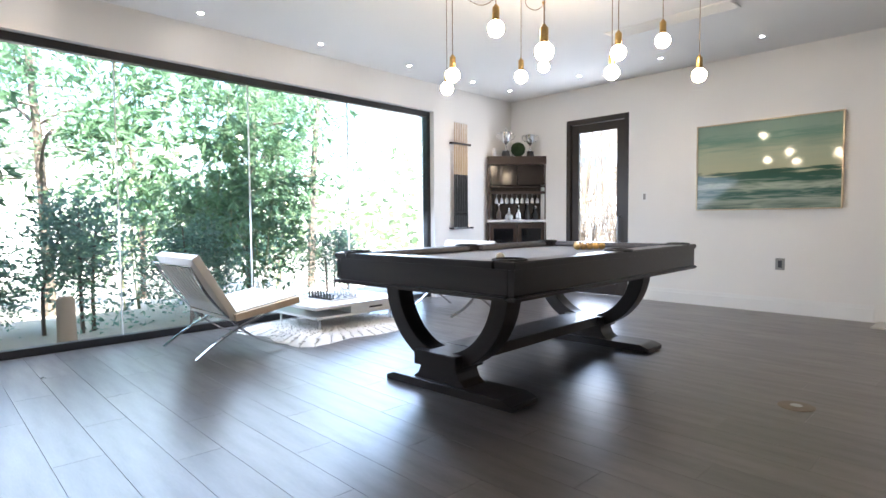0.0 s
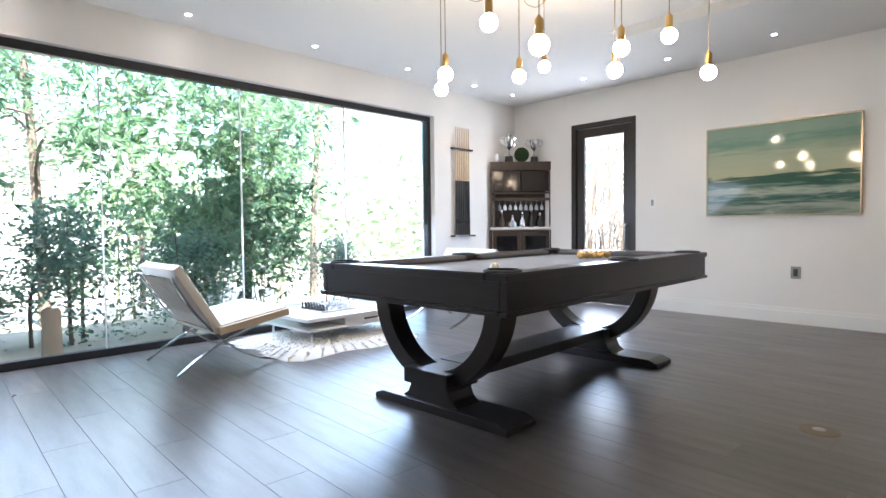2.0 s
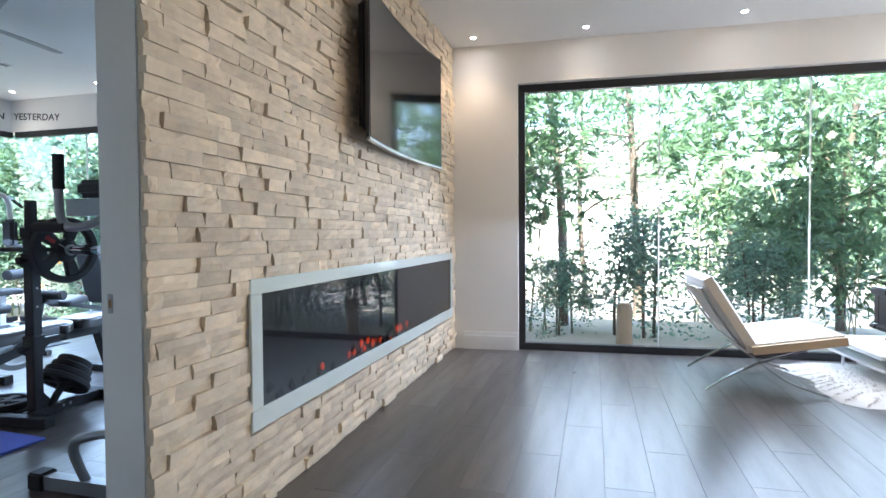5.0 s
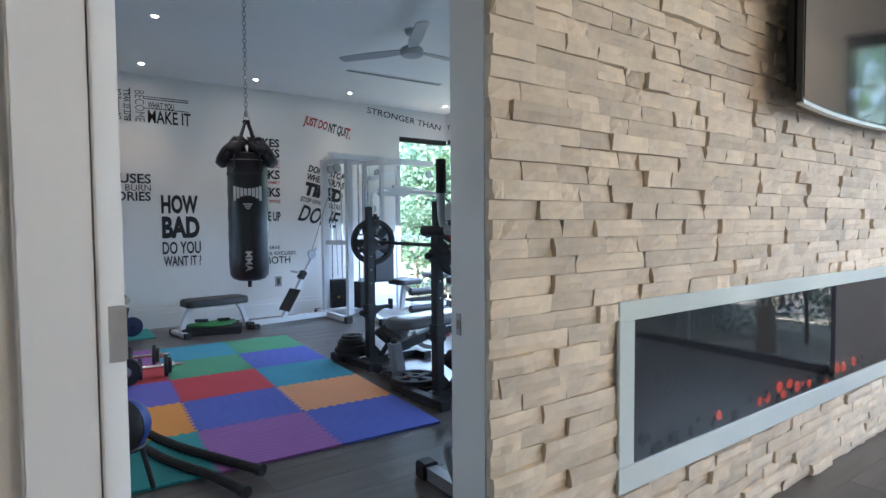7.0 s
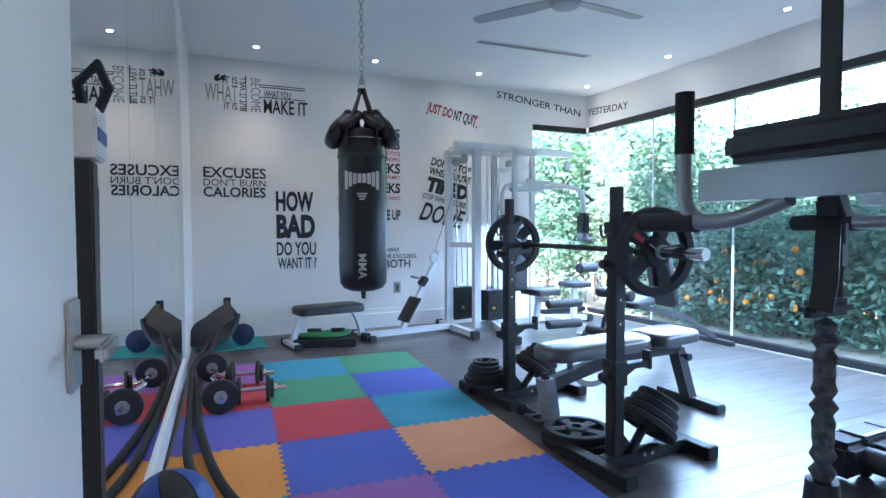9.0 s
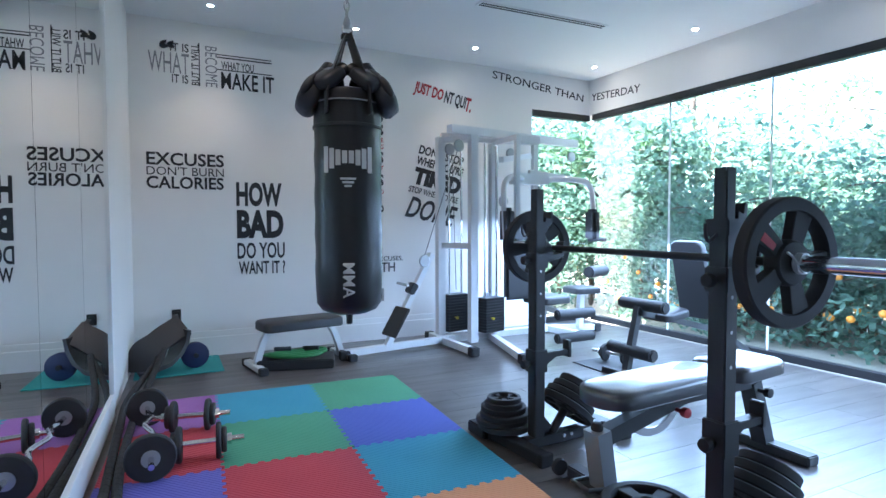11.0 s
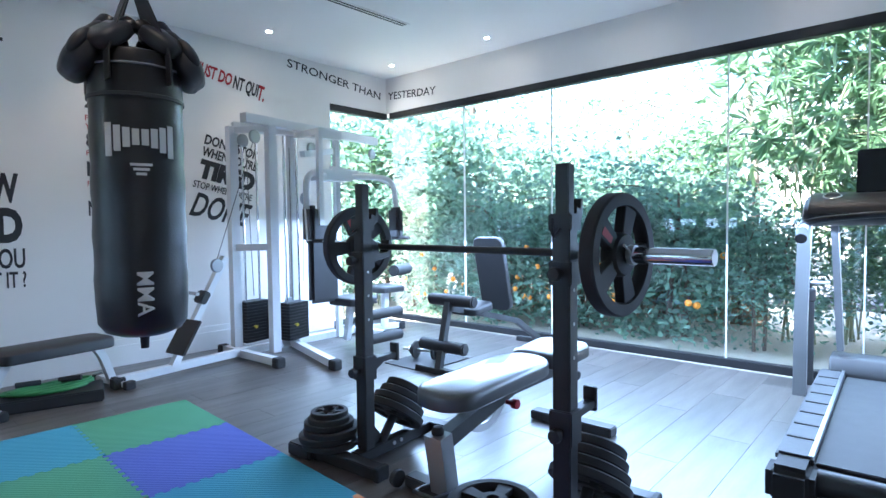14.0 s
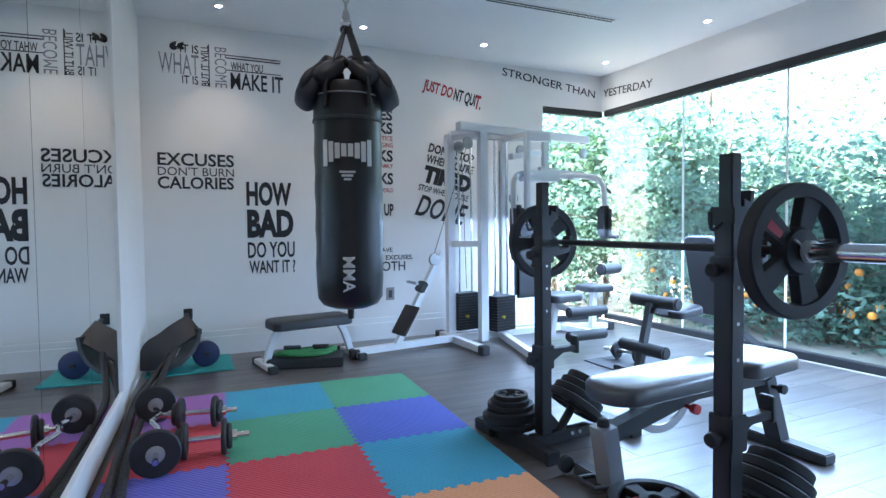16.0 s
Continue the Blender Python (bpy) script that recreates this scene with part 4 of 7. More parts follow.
for i in range(70):
    s = rnd.uniform(0.012, 0.028)
    bm = bmesh.new()
    bmesh.ops.create_icosphere(bm, subdivisions=1, radius=s)
    for v_ in bm.verts:
        v_.co *= rnd.uniform(0.75, 1.25)
        v_.co.y *= 0.28
    part("ember" if i % 5 == 0 else "coal", bm, EMB if i % 5 == 0 else COAL, fp, m=pose(rnd.uniform(X0 + 0.1, X1 - 0.06), 0.026, Z0 + 0.02 + s + rnd.uniform(0, 0.06)))

# curved television
tv_ = thing("television", "large black curved television mounted on the stone wall", "television", pose(-2.72, 0, 0, 0, 0, 0))


def curved(y_off, w, z0, z1, th):
    n = 24
    outl = []
    for k in range(n + 1):
        x = -w / 2 + w * k / n
        outl.append((x, y_off + 0.05 * (2 * x / 1.42) ** 2))
    inner = [(x, y - th) for x, y in outl[::-1]]
    bm = bm_prism(outl + inner, z1 - z0, "z")
    bm.transform(Matrix.Translation((0, 0, (z0 + z1) / 2)))
    return bm


part("bezel", curved(0.125, 1.42, 1.585, 2.41, 0.02), BLKMET, tv_)
part("screen", curved(0.1285, 1.395, 1.60, 2.398, 0.004), SCREEN, tv_, "dark reflective screen")
part("lower_trim", curved(0.130, 1.42, 1.578, 1.592, 0.024), STEEL, tv_, "silver lower trim")
part("back_shell", bm_box(-0.6, 0.6, 0.062, 0.118, 1.66, 2.36, 0.02), RUBBER, tv_)
part("wall_mount", bm_box(-0.2, 0.2, 0.045, 0.07, 1.85, 2.2, 0.006), BLKMET, tv_)

# ceiling grille, floor outlet, stairwell stand-in
gr = thing("ceiling_vent", "long white slotted air vent in the ceiling", "ceiling vent", pose(-1.52, 5.60, H, 0, 0, 1))
part("frame", bm_box(-0.58, 0.58, -0.115, -0.095, -0.012, -0.001, 0.003), TRIM, gr)
part("frame", bm_box(-0.58, 0.58, 0.095, 0.115, -0.012, -0.001, 0.003), TRIM, gr)
part("frame", bm_box(-0.58, -0.56, -0.094, 0.094, -0.012, -0.001, 0.003), TRIM, gr)
part("frame", bm_box(0.56, 0.58, -0.094, 0.094, -0.012, -0.001, 0.003), TRIM, gr)
part("backing", bm_box(-0.56, 0.56, -0.094, 0.094, -0.003, -0.0012), GREYMET, gr)
for i in range(7):
    part("slat", bm_box(-0.559, 0.559, -0.085 + i * 0.026, -0.069 + i * 0.026, -0.011, -0.0035, 0.002), TRIM, gr)
fo = thing("floor_outlet", "round dull bronze floor outlet cover", "floor outlet", pose(-0.055, 4.0, 0))
part("cover", bm_lathe([(0.0, 0.007), (0.075, 0.006), (0.088, 0.004), (0.09, 0.0005)], 36), mat("dull bronze", (0.26, 0.21, 0.17), 0.45, 1.0, c2=(0.2, 0.16, 0.13), scale=14), fo)
part("cap", bm_lathe([(0.0, 0.0085), (0.028, 0.0083), (0.030, 0.0072)], 24), STEEL, fo)
# flat slab added where a stairwell goes down; its pale colour is the lit side
solid("threshold", bm_box(-0.17, 1.3, 6.92, 7.28, 0.001, 0.018, 0.004), mat("pale stairwell side", (0.55, 0.53, 0.48), 0.5, scale=4, bump=0.1), "pale slab standing in for a stairwell's lit side wall", "threshold")


# ---- gym ----
def letters(name, text, w, h, material, parent, m, label="", depth=0.002, shear=0.0, fat=0.0):
    """Raised letters in the built-in font, w wide and h high from the lower left corner of m, facing +z."""
    cu = bpy.data.curves.new(name, "FONT")
    cu.body, cu.size, cu.shear, cu.offset, cu.resolution_u = text, 1.0, shear, fat, 3
    ob = new(name, cu)
    me = bpy.data.meshes.new_from_object(ob.evaluated_get(bpy.context.evaluated_depsgraph_get()))
    bpy.data.objects.remove(ob)
    bm = bmesh.new()
    bm.from_mesh(me)
    bpy.data.meshes.remove(me)
    xs, ys = [v.co.x for v in bm.verts], [v.co.y for v in bm.verts]
    x0, y0, sx, sy = min(xs), min(ys), w / (max(xs) - min(xs)), h / (max(ys) - min(ys))
    for v in bm.verts:
        v.co = Vector(((v.co.x - x0) * sx, (v.co.y - y0) * sy, 0))
    r = bmesh.ops.extrude_face_region(bm, geom=list(bm.faces))
    bmesh.ops.translate(bm, verts=[g for g in r["geom"] if isinstance(g, bmesh.types.BMVert)], vec=(0, 0, depth))
    if len(text) < 2 or parent is None:
        return part(name, bm, material, parent, label, m, 0)
    todo = set(bm.verts)
    while todo:
        stack, island = [todo.pop()], []
        while stack:
            v = stack.pop()
            island.append(v)
            for e in v.link_edges:
                w_ = e.other_vert(v)
                if w_ in todo:
                    todo.remove(w_)
                    stack.append(w_)
        idx = {v: i for i, v in enumerate(island)}
        fs = {f for v in island for f in v.link_faces}
        me = bpy.data.meshes.new("letter")
        me.from_pydata([m @ v.co for v in island], [], [[idx[v] for v in f.verts] for f in fs])
        me.materials.append(material)
        ob = new("letter", me)
        ob.parent = parent
    bm.free()
    return None


def on_wall(x, z, roll=0.0, dy=0.001):
    """The pose of a text's lower left corner on the slogan wall."""
    return pose(x - 0.02, GYM_Y + dy, z - 0.006, 90, 0, 180) @ pose(0, 0, 0, 0, 0, roll)


def slogan(label, lines, roll=0.0):
    t = thing("wall_slogan", label, "wall decal", pose(0, 0, 0), "wall slogans")
    for text, x0, x1, z0, z1, material, fat in lines:
        letters("lettering", text, abs(x0 - x1), z1 - z0, material, t, on_wall(x0, z0, roll), fat=fat)
    return t


def bar(t, x0, x1, z0, z1, material=DECAL):
    part("bar", bm_box(min(x0, x1), max(x0, x1), GYM_Y + 0.001, GYM_Y + 0.003, z0, z1), material, t)


s = slogan("black and grey slogan lettering high on the white wall", [("IT IS", -0.285, -0.425, 2.572, 2.642, DECAL, 0.01), ("WHAT", -0.121, -0.425, 2.39, 2.56, DECALG, 0.0), ("IT IS", -0.294, -0.417, 2.315, 2.385, DECAL, 0.01),
    ("WHAT YOU", -0.677, -0.943, 2.468, 2.538, DECAL, 0.01), ("MAKE IT", -0.674, -1.115, 2.305, 2.448, DECAL, 0.015)])
letters("lettering", "BUT IT WILL", 0.342, 0.06, DECAL, s, on_wall(-0.503, 2.311) @ pose(0, 0, 0, 0, 0, 90), fat=0.01)
letters("lettering", "BECOME", 0.34, 0.095, DECALG, s, on_wall(-0.550, 2.648) @ pose(0, 0, 0, 0, 0, -90))
bar(s, -0.528, -0.520, 2.30, 2.66)
bar(s, -0.664, -1.115, 2.556, 2.566)
bar(s, -0.664, -1.115, 2.580, 2.588)
bar(s, -0.664, -1.115, 2.454, 2.462)
letters("quote_mark", "\u201c", 0.11, 0.075, DECAL, s, on_wall(-0.205, 2.585), fat=0.05)
slogan("black fitness slogan in three lines on the white wall", [("EXCUSES", -0.092, -0.685, 1.63, 1.737, DECAL, 0.02), ("DON'T BURN", -0.092, -0.682, 1.548, 1.62, DECAL, 0.0), ("CALORIES", -0.089, -0.680, 1.437, 1.54, DECAL, 0.02)])
slogan("large black condensed slogan on the white wall", [("HOW", -0.780, -1.168, 1.298, 1.512, DECAL, 0.04), ("BAD", -0.782, -1.181, 1.018, 1.268, DECAL, 0.05), ("DO YOU", -0.782, -1.188, 0.836, 0.98, DECAL, 0.02), ("WANT IT ?", -0.791, -1.19, 0.698, 0.815, DECAL, 0.02)])
s = thing("wall_slogan", "red and black slanted slogan on the white wall", "wall decal", pose(0, 0, 0), "wall slogans")
J = on_wall(-2.462, 2.434, -10.5)
letters("lettering", "JUST DO", 0.33, 0.15, DECALR, s, J, shear=0.15, fat=0.03)
letters("lettering", "NT QUI", 0.26, 0.15, DECAL, s, J @ pose(0.345, 0, 0), shear=0.15, fat=0.03)
letters("lettering", "T.", 0.07, 0.15, DECALR, s, J @ pose(0.60, 0, 0), shear=0.15, fat=0.03)
slogan("tall column of black and red slogan lines behind the bag", [("IT TAKES", -1.60, -2.146, 2.135, 2.24, DECAL, 0.03), ("4 WEEKS", -1.60, -2.146, 2.005, 2.115, DECAL, 0.03), ("FOR YOU TO NOTICE", -1.60, -2.146, 1.94, 1.985, DECALR, 0.01), ("YOUR BODY CHANGING", -1.60, -2.146, 1.875, 1.92, DECALR, 0.01),
    ("8 WEEKS", -1.60, -2.146, 1.735, 1.85, DECAL, 0.03), ("FOR FRIENDS AND FAMILY", -1.60, -2.146, 1.675, 1.715, DECALR, 0.01), ("12 WEEKS", -1.60, -2.146, 1.515, 1.63, DECAL, 0.03), ("FOR THE REST OF THE WORLD", -1.60, -2.146, 1.44, 1.48, DECALR, 0.01), ("NEVER GIVE UP", -1.60, -2.146, 1.21, 1.33, DECAL, 0.03)])
slogan("small black slogan low on the white wall", [("YOU CAN HAVE", -1.66, -2.13, 0.855, 0.90, DECAL, 0.01), ("RESULTS OR EXCUSES.", -1.66, -2.345, 0.78, 0.825, DECAL, 0.01), ("NOT BOTH", -1.66, -2.261, 0.67, 0.765, DECAL, 0.01)])
s = thing("wall_slogan", "slanted black slogan in mixed lettering on the white wall", "wall decal", pose(0, 0, 0), "wall slogans")
D = on_wall(-2.385, 1.216, -12.0)
for text, dx, dz, w, h, fat, sh in (("DON'T STOP", 0.0, 0.655, 0.52, 0.095, 0.03, 0.1), ("WHEN YOU'RE", -0.0, 0.545, 0.54, 0.09, 0.03, 0.1), ("TIRED", 0.0, 0.345, 0.54, 0.175, 0.07, 0.1), ("STOP WHEN YOU'RE", -0.03, 0.255, 0.57, 0.065, 0.01, 0.1), ("DONE", -0.02, 0.0, 0.58, 0.22, 0.02, 0.35)):
    letters("lettering", text, w, h, DECAL, s, D @ pose(dx, dz, 0), shear=sh, fat=fat)
s = thing("wall_slogan", "black slogan that runs round the wall's corner", "wall decal", pose(0, 0, 0), "wall slogans")
letters("lettering", "STRONGER THAN", 1.25, 0.085, DECAL, s, on_wall(-3.392, 2.708, -6.3), fat=0.005)
letters("lettering", "YESTERDAY", 0.75, 0.085, DECAL, s, pose(GYM_X + 0.001, -5.84, 2.575, 90, 0, 90) @ pose(0, 0, 0, 0, 0, -4), fat=0.005)
wall_plate("wall_outlet", "grey outlet plate on the slogan wall", "outlet", pose(-2.12, GYM_Y, 0.44, 0, 0, 180), 0.085, 0.125, SATIN, GREYMET)
an = thing("wall_anchor", "small black steel rope anchor on the wall", "wall anchor", pose(-0.31, GYM_Y, 0.375))
part("plate", bm_box(-0.035, 0.035, 0.0005, 0.006, -0.045, 0.045, 0.002), BLKMET, an)
part("ring", bm_tube([(0.028 * math.cos(a), 0.02, 0.028 * math.sin(a)) for a in [2 * math.pi * k / 14 for k in range(15)]], 0.005, 6), BLKMET, an)

# foam tiles
FOAM = {k: mat("foam " + k, c, 0.85, c2=tuple(v * 0.82 for v in c), scale=3, fine=120, bump=0.25) for k, c in dict(green=(0.09, 0.34, 0.20), blue=(0.10, 0.14, 0.52), cyan=(0.06, 0.33, 0.47), orange=(0.80, 0.36, 0.17), purple=(0.34, 0.14, 0.40), red=(0.56, 0.06, 0.08), teal=(0.04, 0.32, 0.32), amber=(0.82, 0.33, 0.07), violet=(0.15, 0.14, 0.50)).items()}
for fm in FOAM.values():
    n, l = fm.node_tree.nodes, fm.node_tree.links
    wv = n.new("ShaderNodeTexWave")
    wv.inputs["Scale"].default_value = 26
    wv.bands_direction = "DIAGONAL"
    l.new(n["Texture Coordinate"].outputs["Object"], wv.inputs["Vector"])
    bp2 = n.new("ShaderNodeBump")
    bp2.inputs["Strength"].default_value, bp2.inputs["Distance"].default_value = 0.6, 0.004
    l.new(wv.outputs[0], bp2.inputs["Height"])
    l.new(bp2.outputs[0], n["Principled BSDF"].inputs["Normal"])
TS = 0.607


def foam_outline(sides):
    """A square tile; True sides carry interlocking teeth, with phase so that neighbours mesh."""
    pts = []
    n, d = 20, 0.009
    p = TS / n
    for k, (ax, ay, dx, dy, nx, ny) in enumerate(((0, 0, 1, 0, 0, -1), (TS, 0, 0, 1, 1, 0), (TS, TS, -1, 0, 0, 1), (0, TS, 0, -1, -1, 0))):
        for i in range(n):
            out = d if i % 2 == 0 else -d
            if not sides[k]:
                out = 0
            for s_ in (0.10, 0.90):
                pts.append((ax + dx * (i + s_) * p + nx * (out - 0.0006), ay + dy * (i + s_) * p + ny * (out - 0.0006)))
    return pts


COLS = [("green", "cyan", "purple"), ("blue", "green", "red"), ("cyan", "red", "violet"), ("orange", "blue", "amber"), ("blue", "purple", "teal")]
MATM = pose(-1.030, -2.757, 0, 0, 0, -3.0)
for r, trio in enumerate(COLS):
    for cidx, name in enumerate(trio):
        sides = (r > 0, cidx < 2, r < 4, cidx > 0)
        bm = bm_prism(foam_outline(sides), 0.012, "z")
        if cidx == 2:
            for v in bm.verts:
                v.co.x = min(v.co.x, 0.505)
        o = tagged(part("foam_tile", bm, FOAM[name], smooth=0), name + " interlocking foam floor tile with toothed edges", "foam tile", "foam floor tiles")
        o.matrix_world = MATM @ pose((cidx - 1) * TS, (r - 3) * TS, 0.0068)
tm = tagged(part("exercise_mat", bm_box(-0.63, -0.01, -5.85, -5.27, 0.001, 0.009, 0.003), FOAM["teal"]), "thin teal exercise mat in the corner", "exercise mat")

# heavy bag
BG = pose(-0.912, -2.915, 0)
bag = thing("heavy_bag", "black vinyl heavy bag hanging on straps and chain", "punching bag", BG)
prof = [(0.0, 0.760), (0.073, 0.763), (0.110, 0.778), (0.129, 0.805), (0.134, 0.88)] + [(0.134 + 0.002 * math.sin(k * 1.9), 0.90 + k * 0.045) for k in range(16)] + [(0.134, 1.62), (0.126, 1.645), (0.10, 1.655), (0.0, 1.655)]
part("body", bm_lathe(prof, 48), BAGV, bag)
part("seam_band", bm_lathe([(0.137, 1.50), (0.1392, 1.502), (0.1392, 1.512), (0.137, 1.514)], 48), VINYL, bag)
for a in (radians(38), radians(108), radians(218), radians(288)):
    ca, sa = math.cos(a), math.sin(a)
    part("strap", bm_tube([(0.1415 * ca, 0.1415 * sa, 1.545), (0.1415 * ca, 0.1415 * sa, 1.625), (0.122 * ca, 0.122 * sa, 1.672), (0.016 * ca, 0.016 * sa, 1.872)], 0.027, square=0.0025), VINYL, bag, "black webbing strap")
part("piping", bm_lathe([(0.1355, 1.596), (0.1385, 1.598), (0.1385, 1.601), (0.1355, 1.603)], 48), DECALG, bag, "pale piping round the lid")
part("strap_knot", bm_box(-0.024, 0.024, -0.014, 0.014, 1.858, 1.888, 0.006), VINYL, bag)
part("hanging_ring", bm_tube([(0.021 * math.cos(q), 0.004, 1.897 + 0.021 * math.sin(q)) for q in [2 * math.pi * k / 18 for k in range(19)]], 0.0032, 7), STEEL, bag, "steel hanging ring")
part("bottom_ring", bm_lathe([(0.0, 0.715), (0.012, 0.715), (0.014, 0.75), (0.02, 0.764), (0.0, 0.764)], 14), BLKMET, bag)
link = bm_tube([(0.011 * math.cos(a), 0, 0.02 * math.sin(a)) for a in [2 * math.pi * k / 12 for k in range(13)]], 0.0032, 6)
lme = mesh_of("chain_link", link, STEEL)
zc = 1.935
i = 0
while zc < H - 0.01:
    o = new("chain_link", lme)
    o.parent = bag
    o.location, o.rotation_euler = (0, 0, zc), (0, 0, (i % 2) * math.pi / 2)
    zc += 0.031
    i += 1
part("swivel", bm_lathe([(0.0, -0.02), (0.014, -0.016), (0.017, 0.0), (0.012, 0.02), (0.0, 0.024)], 14), STEEL, bag, m=pose(0, 0, 1.925))
part("ceiling_plate", bm_box(-0.06, 0.06, -0.06, 0.06, H - 0.012, H - 0.001, 0.004), STEEL, bag)
# side marks: a block mark and the readable letters, both towards the door


def wrapped(name, text, w, h, ang, z, turn, r=0.1385, material=DECALW, bars=False):
    """Letters bent round the bag."""
    ob = letters(name, text, w, h, material, None, Matrix.Identity(4), fat=0.012)
    me = ob.data
    for v in me.vertices:
        u, t_ = v.co.x - w / 2, v.co.y - h / 2
        if turn:
            u, t_ = t_, -u
        a = radians(ang) + u / r
        rr = r + v.co.z
        v.co = Vector((rr * math.cos(a), rr * math.sin(a), z + t_))
    ob.parent = bag
    return ob


wrapped("side_lettering", "MMA", 0.135, 0.045, 73, 0.905, True)
for k in range(8):
    hgt = 0.10 - 0.035 * math.sin(math.pi * k / 7)
    a0 = 73 - 36.4 + k * 10.4
    bm = bm_box(-0.0098, 0.0098, 0, 0.0015, 1.42 - hgt, 1.42 - 0.018 * math.sin(math.pi * k / 7), 0.0)
    bm.transform(Matrix.Translation((0, 0.139, 0)))
    bm.transform(Matrix.Rotation(radians(a0 - 90), 4, "Z"))
    part("brand_block", bm, DECALW, bag, "plain pale brand mark block")
for k in range(3):
    bm = bm_box(-0.03 + 0.008 * k, 0.03 - 0.008 * k, 0, 0.0015, 1.292 - k * 0.014, 1.300 - k * 0.014)
    bm.transform(Matrix.Translation((0, 0.139, 0)))
    bm.transform(Matrix.Rotation(radians(73 - 90), 4, "Z"))
    part("brand_mark", bm, DECALW, bag, "plain pale brand mark")
# gloves slung round the bag's neck
for a, gr, gz, tilt, size, roll in ((-14, 0.128, 1.648, 34, 1.0, 12), (160, 0.128, 1.652, 34, 1.0, -12), (30, 0.102, 1.690, 52, 0.66, -18), (118, 0.102, 1.690, 52, 0.66, 18), (212, 0.112, 1.675, 44, 0.78, 15), (298, 0.112, 1.675, 44, 0.78, -15)):
    g = thing("boxing_glove", "black padded boxing glove slung over the bag", "boxing glove", BG @ pose(0, 0, 0, 0, 0, a) @ pose(gr, 0, gz, 0, -tilt, 0) @ pose(0, 0, 0, roll, 0, 0) @ Matrix.Scale(size, 4), "gloves on the bag")
    bm = bmesh.new()
    bmesh.ops.create_uvsphere(bm, u_segments=28, v_segments=18, radius=1.0)
    for v in bm.verts:
        q = v.co.copy()
        e = 0.62
        q = Vector((math.copysign(abs(q.x) ** e, q.x), math.copysign(abs(q.y) ** e, q.y), math.copysign(abs(q.z) ** 0.8, q.z)))
        v.co = Vector((0.047 * q.x * (1 - 0.12 * q.z), 0.088 * q.y * (1 - 0.10 * q.z), 0.100 * q.z + 0.003 * noise.noise(q * 3)))
    part("mitt", bm, VINYL, g, smooth=80)
    thumb = bmesh.new()
    bmesh.ops.create_uvsphere(thumb, u_segments=16, v_segments=10, radius=1.0)
    for v in thumb.verts:
        v.co = Vector((0.020 * v.co.x + 0.026, 0.026 * v.co.y + math.copysign(0.074, roll), 0.052 * v.co.z - 0.02))
    part("thumb", thumb, VINYL, g, smooth=80)
    part("cuff", bm_lathe([(0.0, 0.125), (0.034, 0.124), (0.040, 0.118), (0.041, 0.085), (0.038, 0.078), (0.0, 0.078)], 24), BAGV, g, "", Matrix.Diagonal((1, 1.45, 1, 1)))
    part("seam", bm_tube([(0.0478 * math.cos(q) * 0.99, 0.087 * math.sin(q), 0.045 - 0.02 * math.cos(q)) for q in [-1.2 + 2.4 * k / 14 for k in range(15)]], 0.0016, 5), BAGV, g)
    for k in range(4):
        part("cuff_label", bm_box(0.0475, 0.0492, -0.030 + k * 0.016, -0.018 + k * 0.016, 0.006, 0.036, 0.0005), DECALG, g, "grey cuff mark")


# plates and barbell
def plate_thing(m, r, th, label, group, mark=True):
    t = thing("weight_plate", label, "weight plate", m, group)
    part("rim", bm_lathe([(r * 0.80, -th * 0.5), (r * 0.97, -th * 0.5), (r, -th * 0.38), (r, th * 0.38), (r * 0.97, th * 0.5), (r * 0.80, th * 0.5), (r * 0.78, th * 0.3), (r * 0.78, -th * 0.3), (r * 0.80, -th * 0.5)], 44), RUBBER, t)
    part("hub", bm_lathe([(0.026, -th * 0.62), (r * 0.32, -th * 0.55), (r * 0.36, -th * 0.3), (r * 0.36, th * 0.3), (r * 0.32, th * 0.55), (0.026, th * 0.62), (0.026, -th * 0.62)], 28), RUBBER, t)
    for k in range(5):
        part("spoke", bm_prism([(r * 0.30, -r * 0.13), (r * 0.80, -r * 0.19), (r * 0.80, r * 0.19), (r * 0.30, r * 0.13)], th * 0.7, "z", 0.003), RUBBER, t, "", Matrix.Rotation(2 * math.pi * k / 5 + 0.3, 4, "Z"))
    if mark:
        for sgn in (-1, 1):
            part("grip_mark", bm_prism([(r * 0.44, -r * 0.09), (r * 0.74, -r * 0.12), (r * 0.74, r * 0.02), (r * 0.44, r * 0.02)], 0.0015, "z"), DECALR, t, "small red mark", Matrix.Rotation(0.3, 4, "Z") @ Matrix.Translation((0, 0, sgn * th * 0.36)))
    return t


BARA, BARB = Vector((-1.885, -1.452, 1.002)), Vector((-2.066, -3.443, 1.002))
bd = (BARB - BARA).normalized()
BM = Matrix.Translation(BARA) @ bd.to_track_quat("Z", "Y").to_matrix().to_4x4()
bb = thing("barbell", "long steel barbell with bright sleeves resting on the rack", "barbell", BM)
L_ = (BARB - BARA).length
part("shaft", bm_cyl(0.0145, L_ - 0.68, 16), BLKMET, bb, "dark knurled shaft", pose(0, 0, 0.34))
for z0 in (0.0, L_ - 0.34):
    part("sleeve", bm_cyl(0.025, 0.34, 24, bevel=0.003), CHROME, bb, "bright rotating sleeve", pose(0, 0, z0))
part("collar", bm_lathe([(0.026, 0.0), (0.038, 0.0), (0.038, 0.02), (0.026, 0.022)], 24), STEEL, bb, m=pose(0, 0, 0.322))
part("collar", bm_lathe([(0.026, 0.0), (0.038, 0.0), (0.038, 0.02), (0.026, 0.022)], 24), STEEL, bb, m=pose(0, 0, L_ - 0.33))
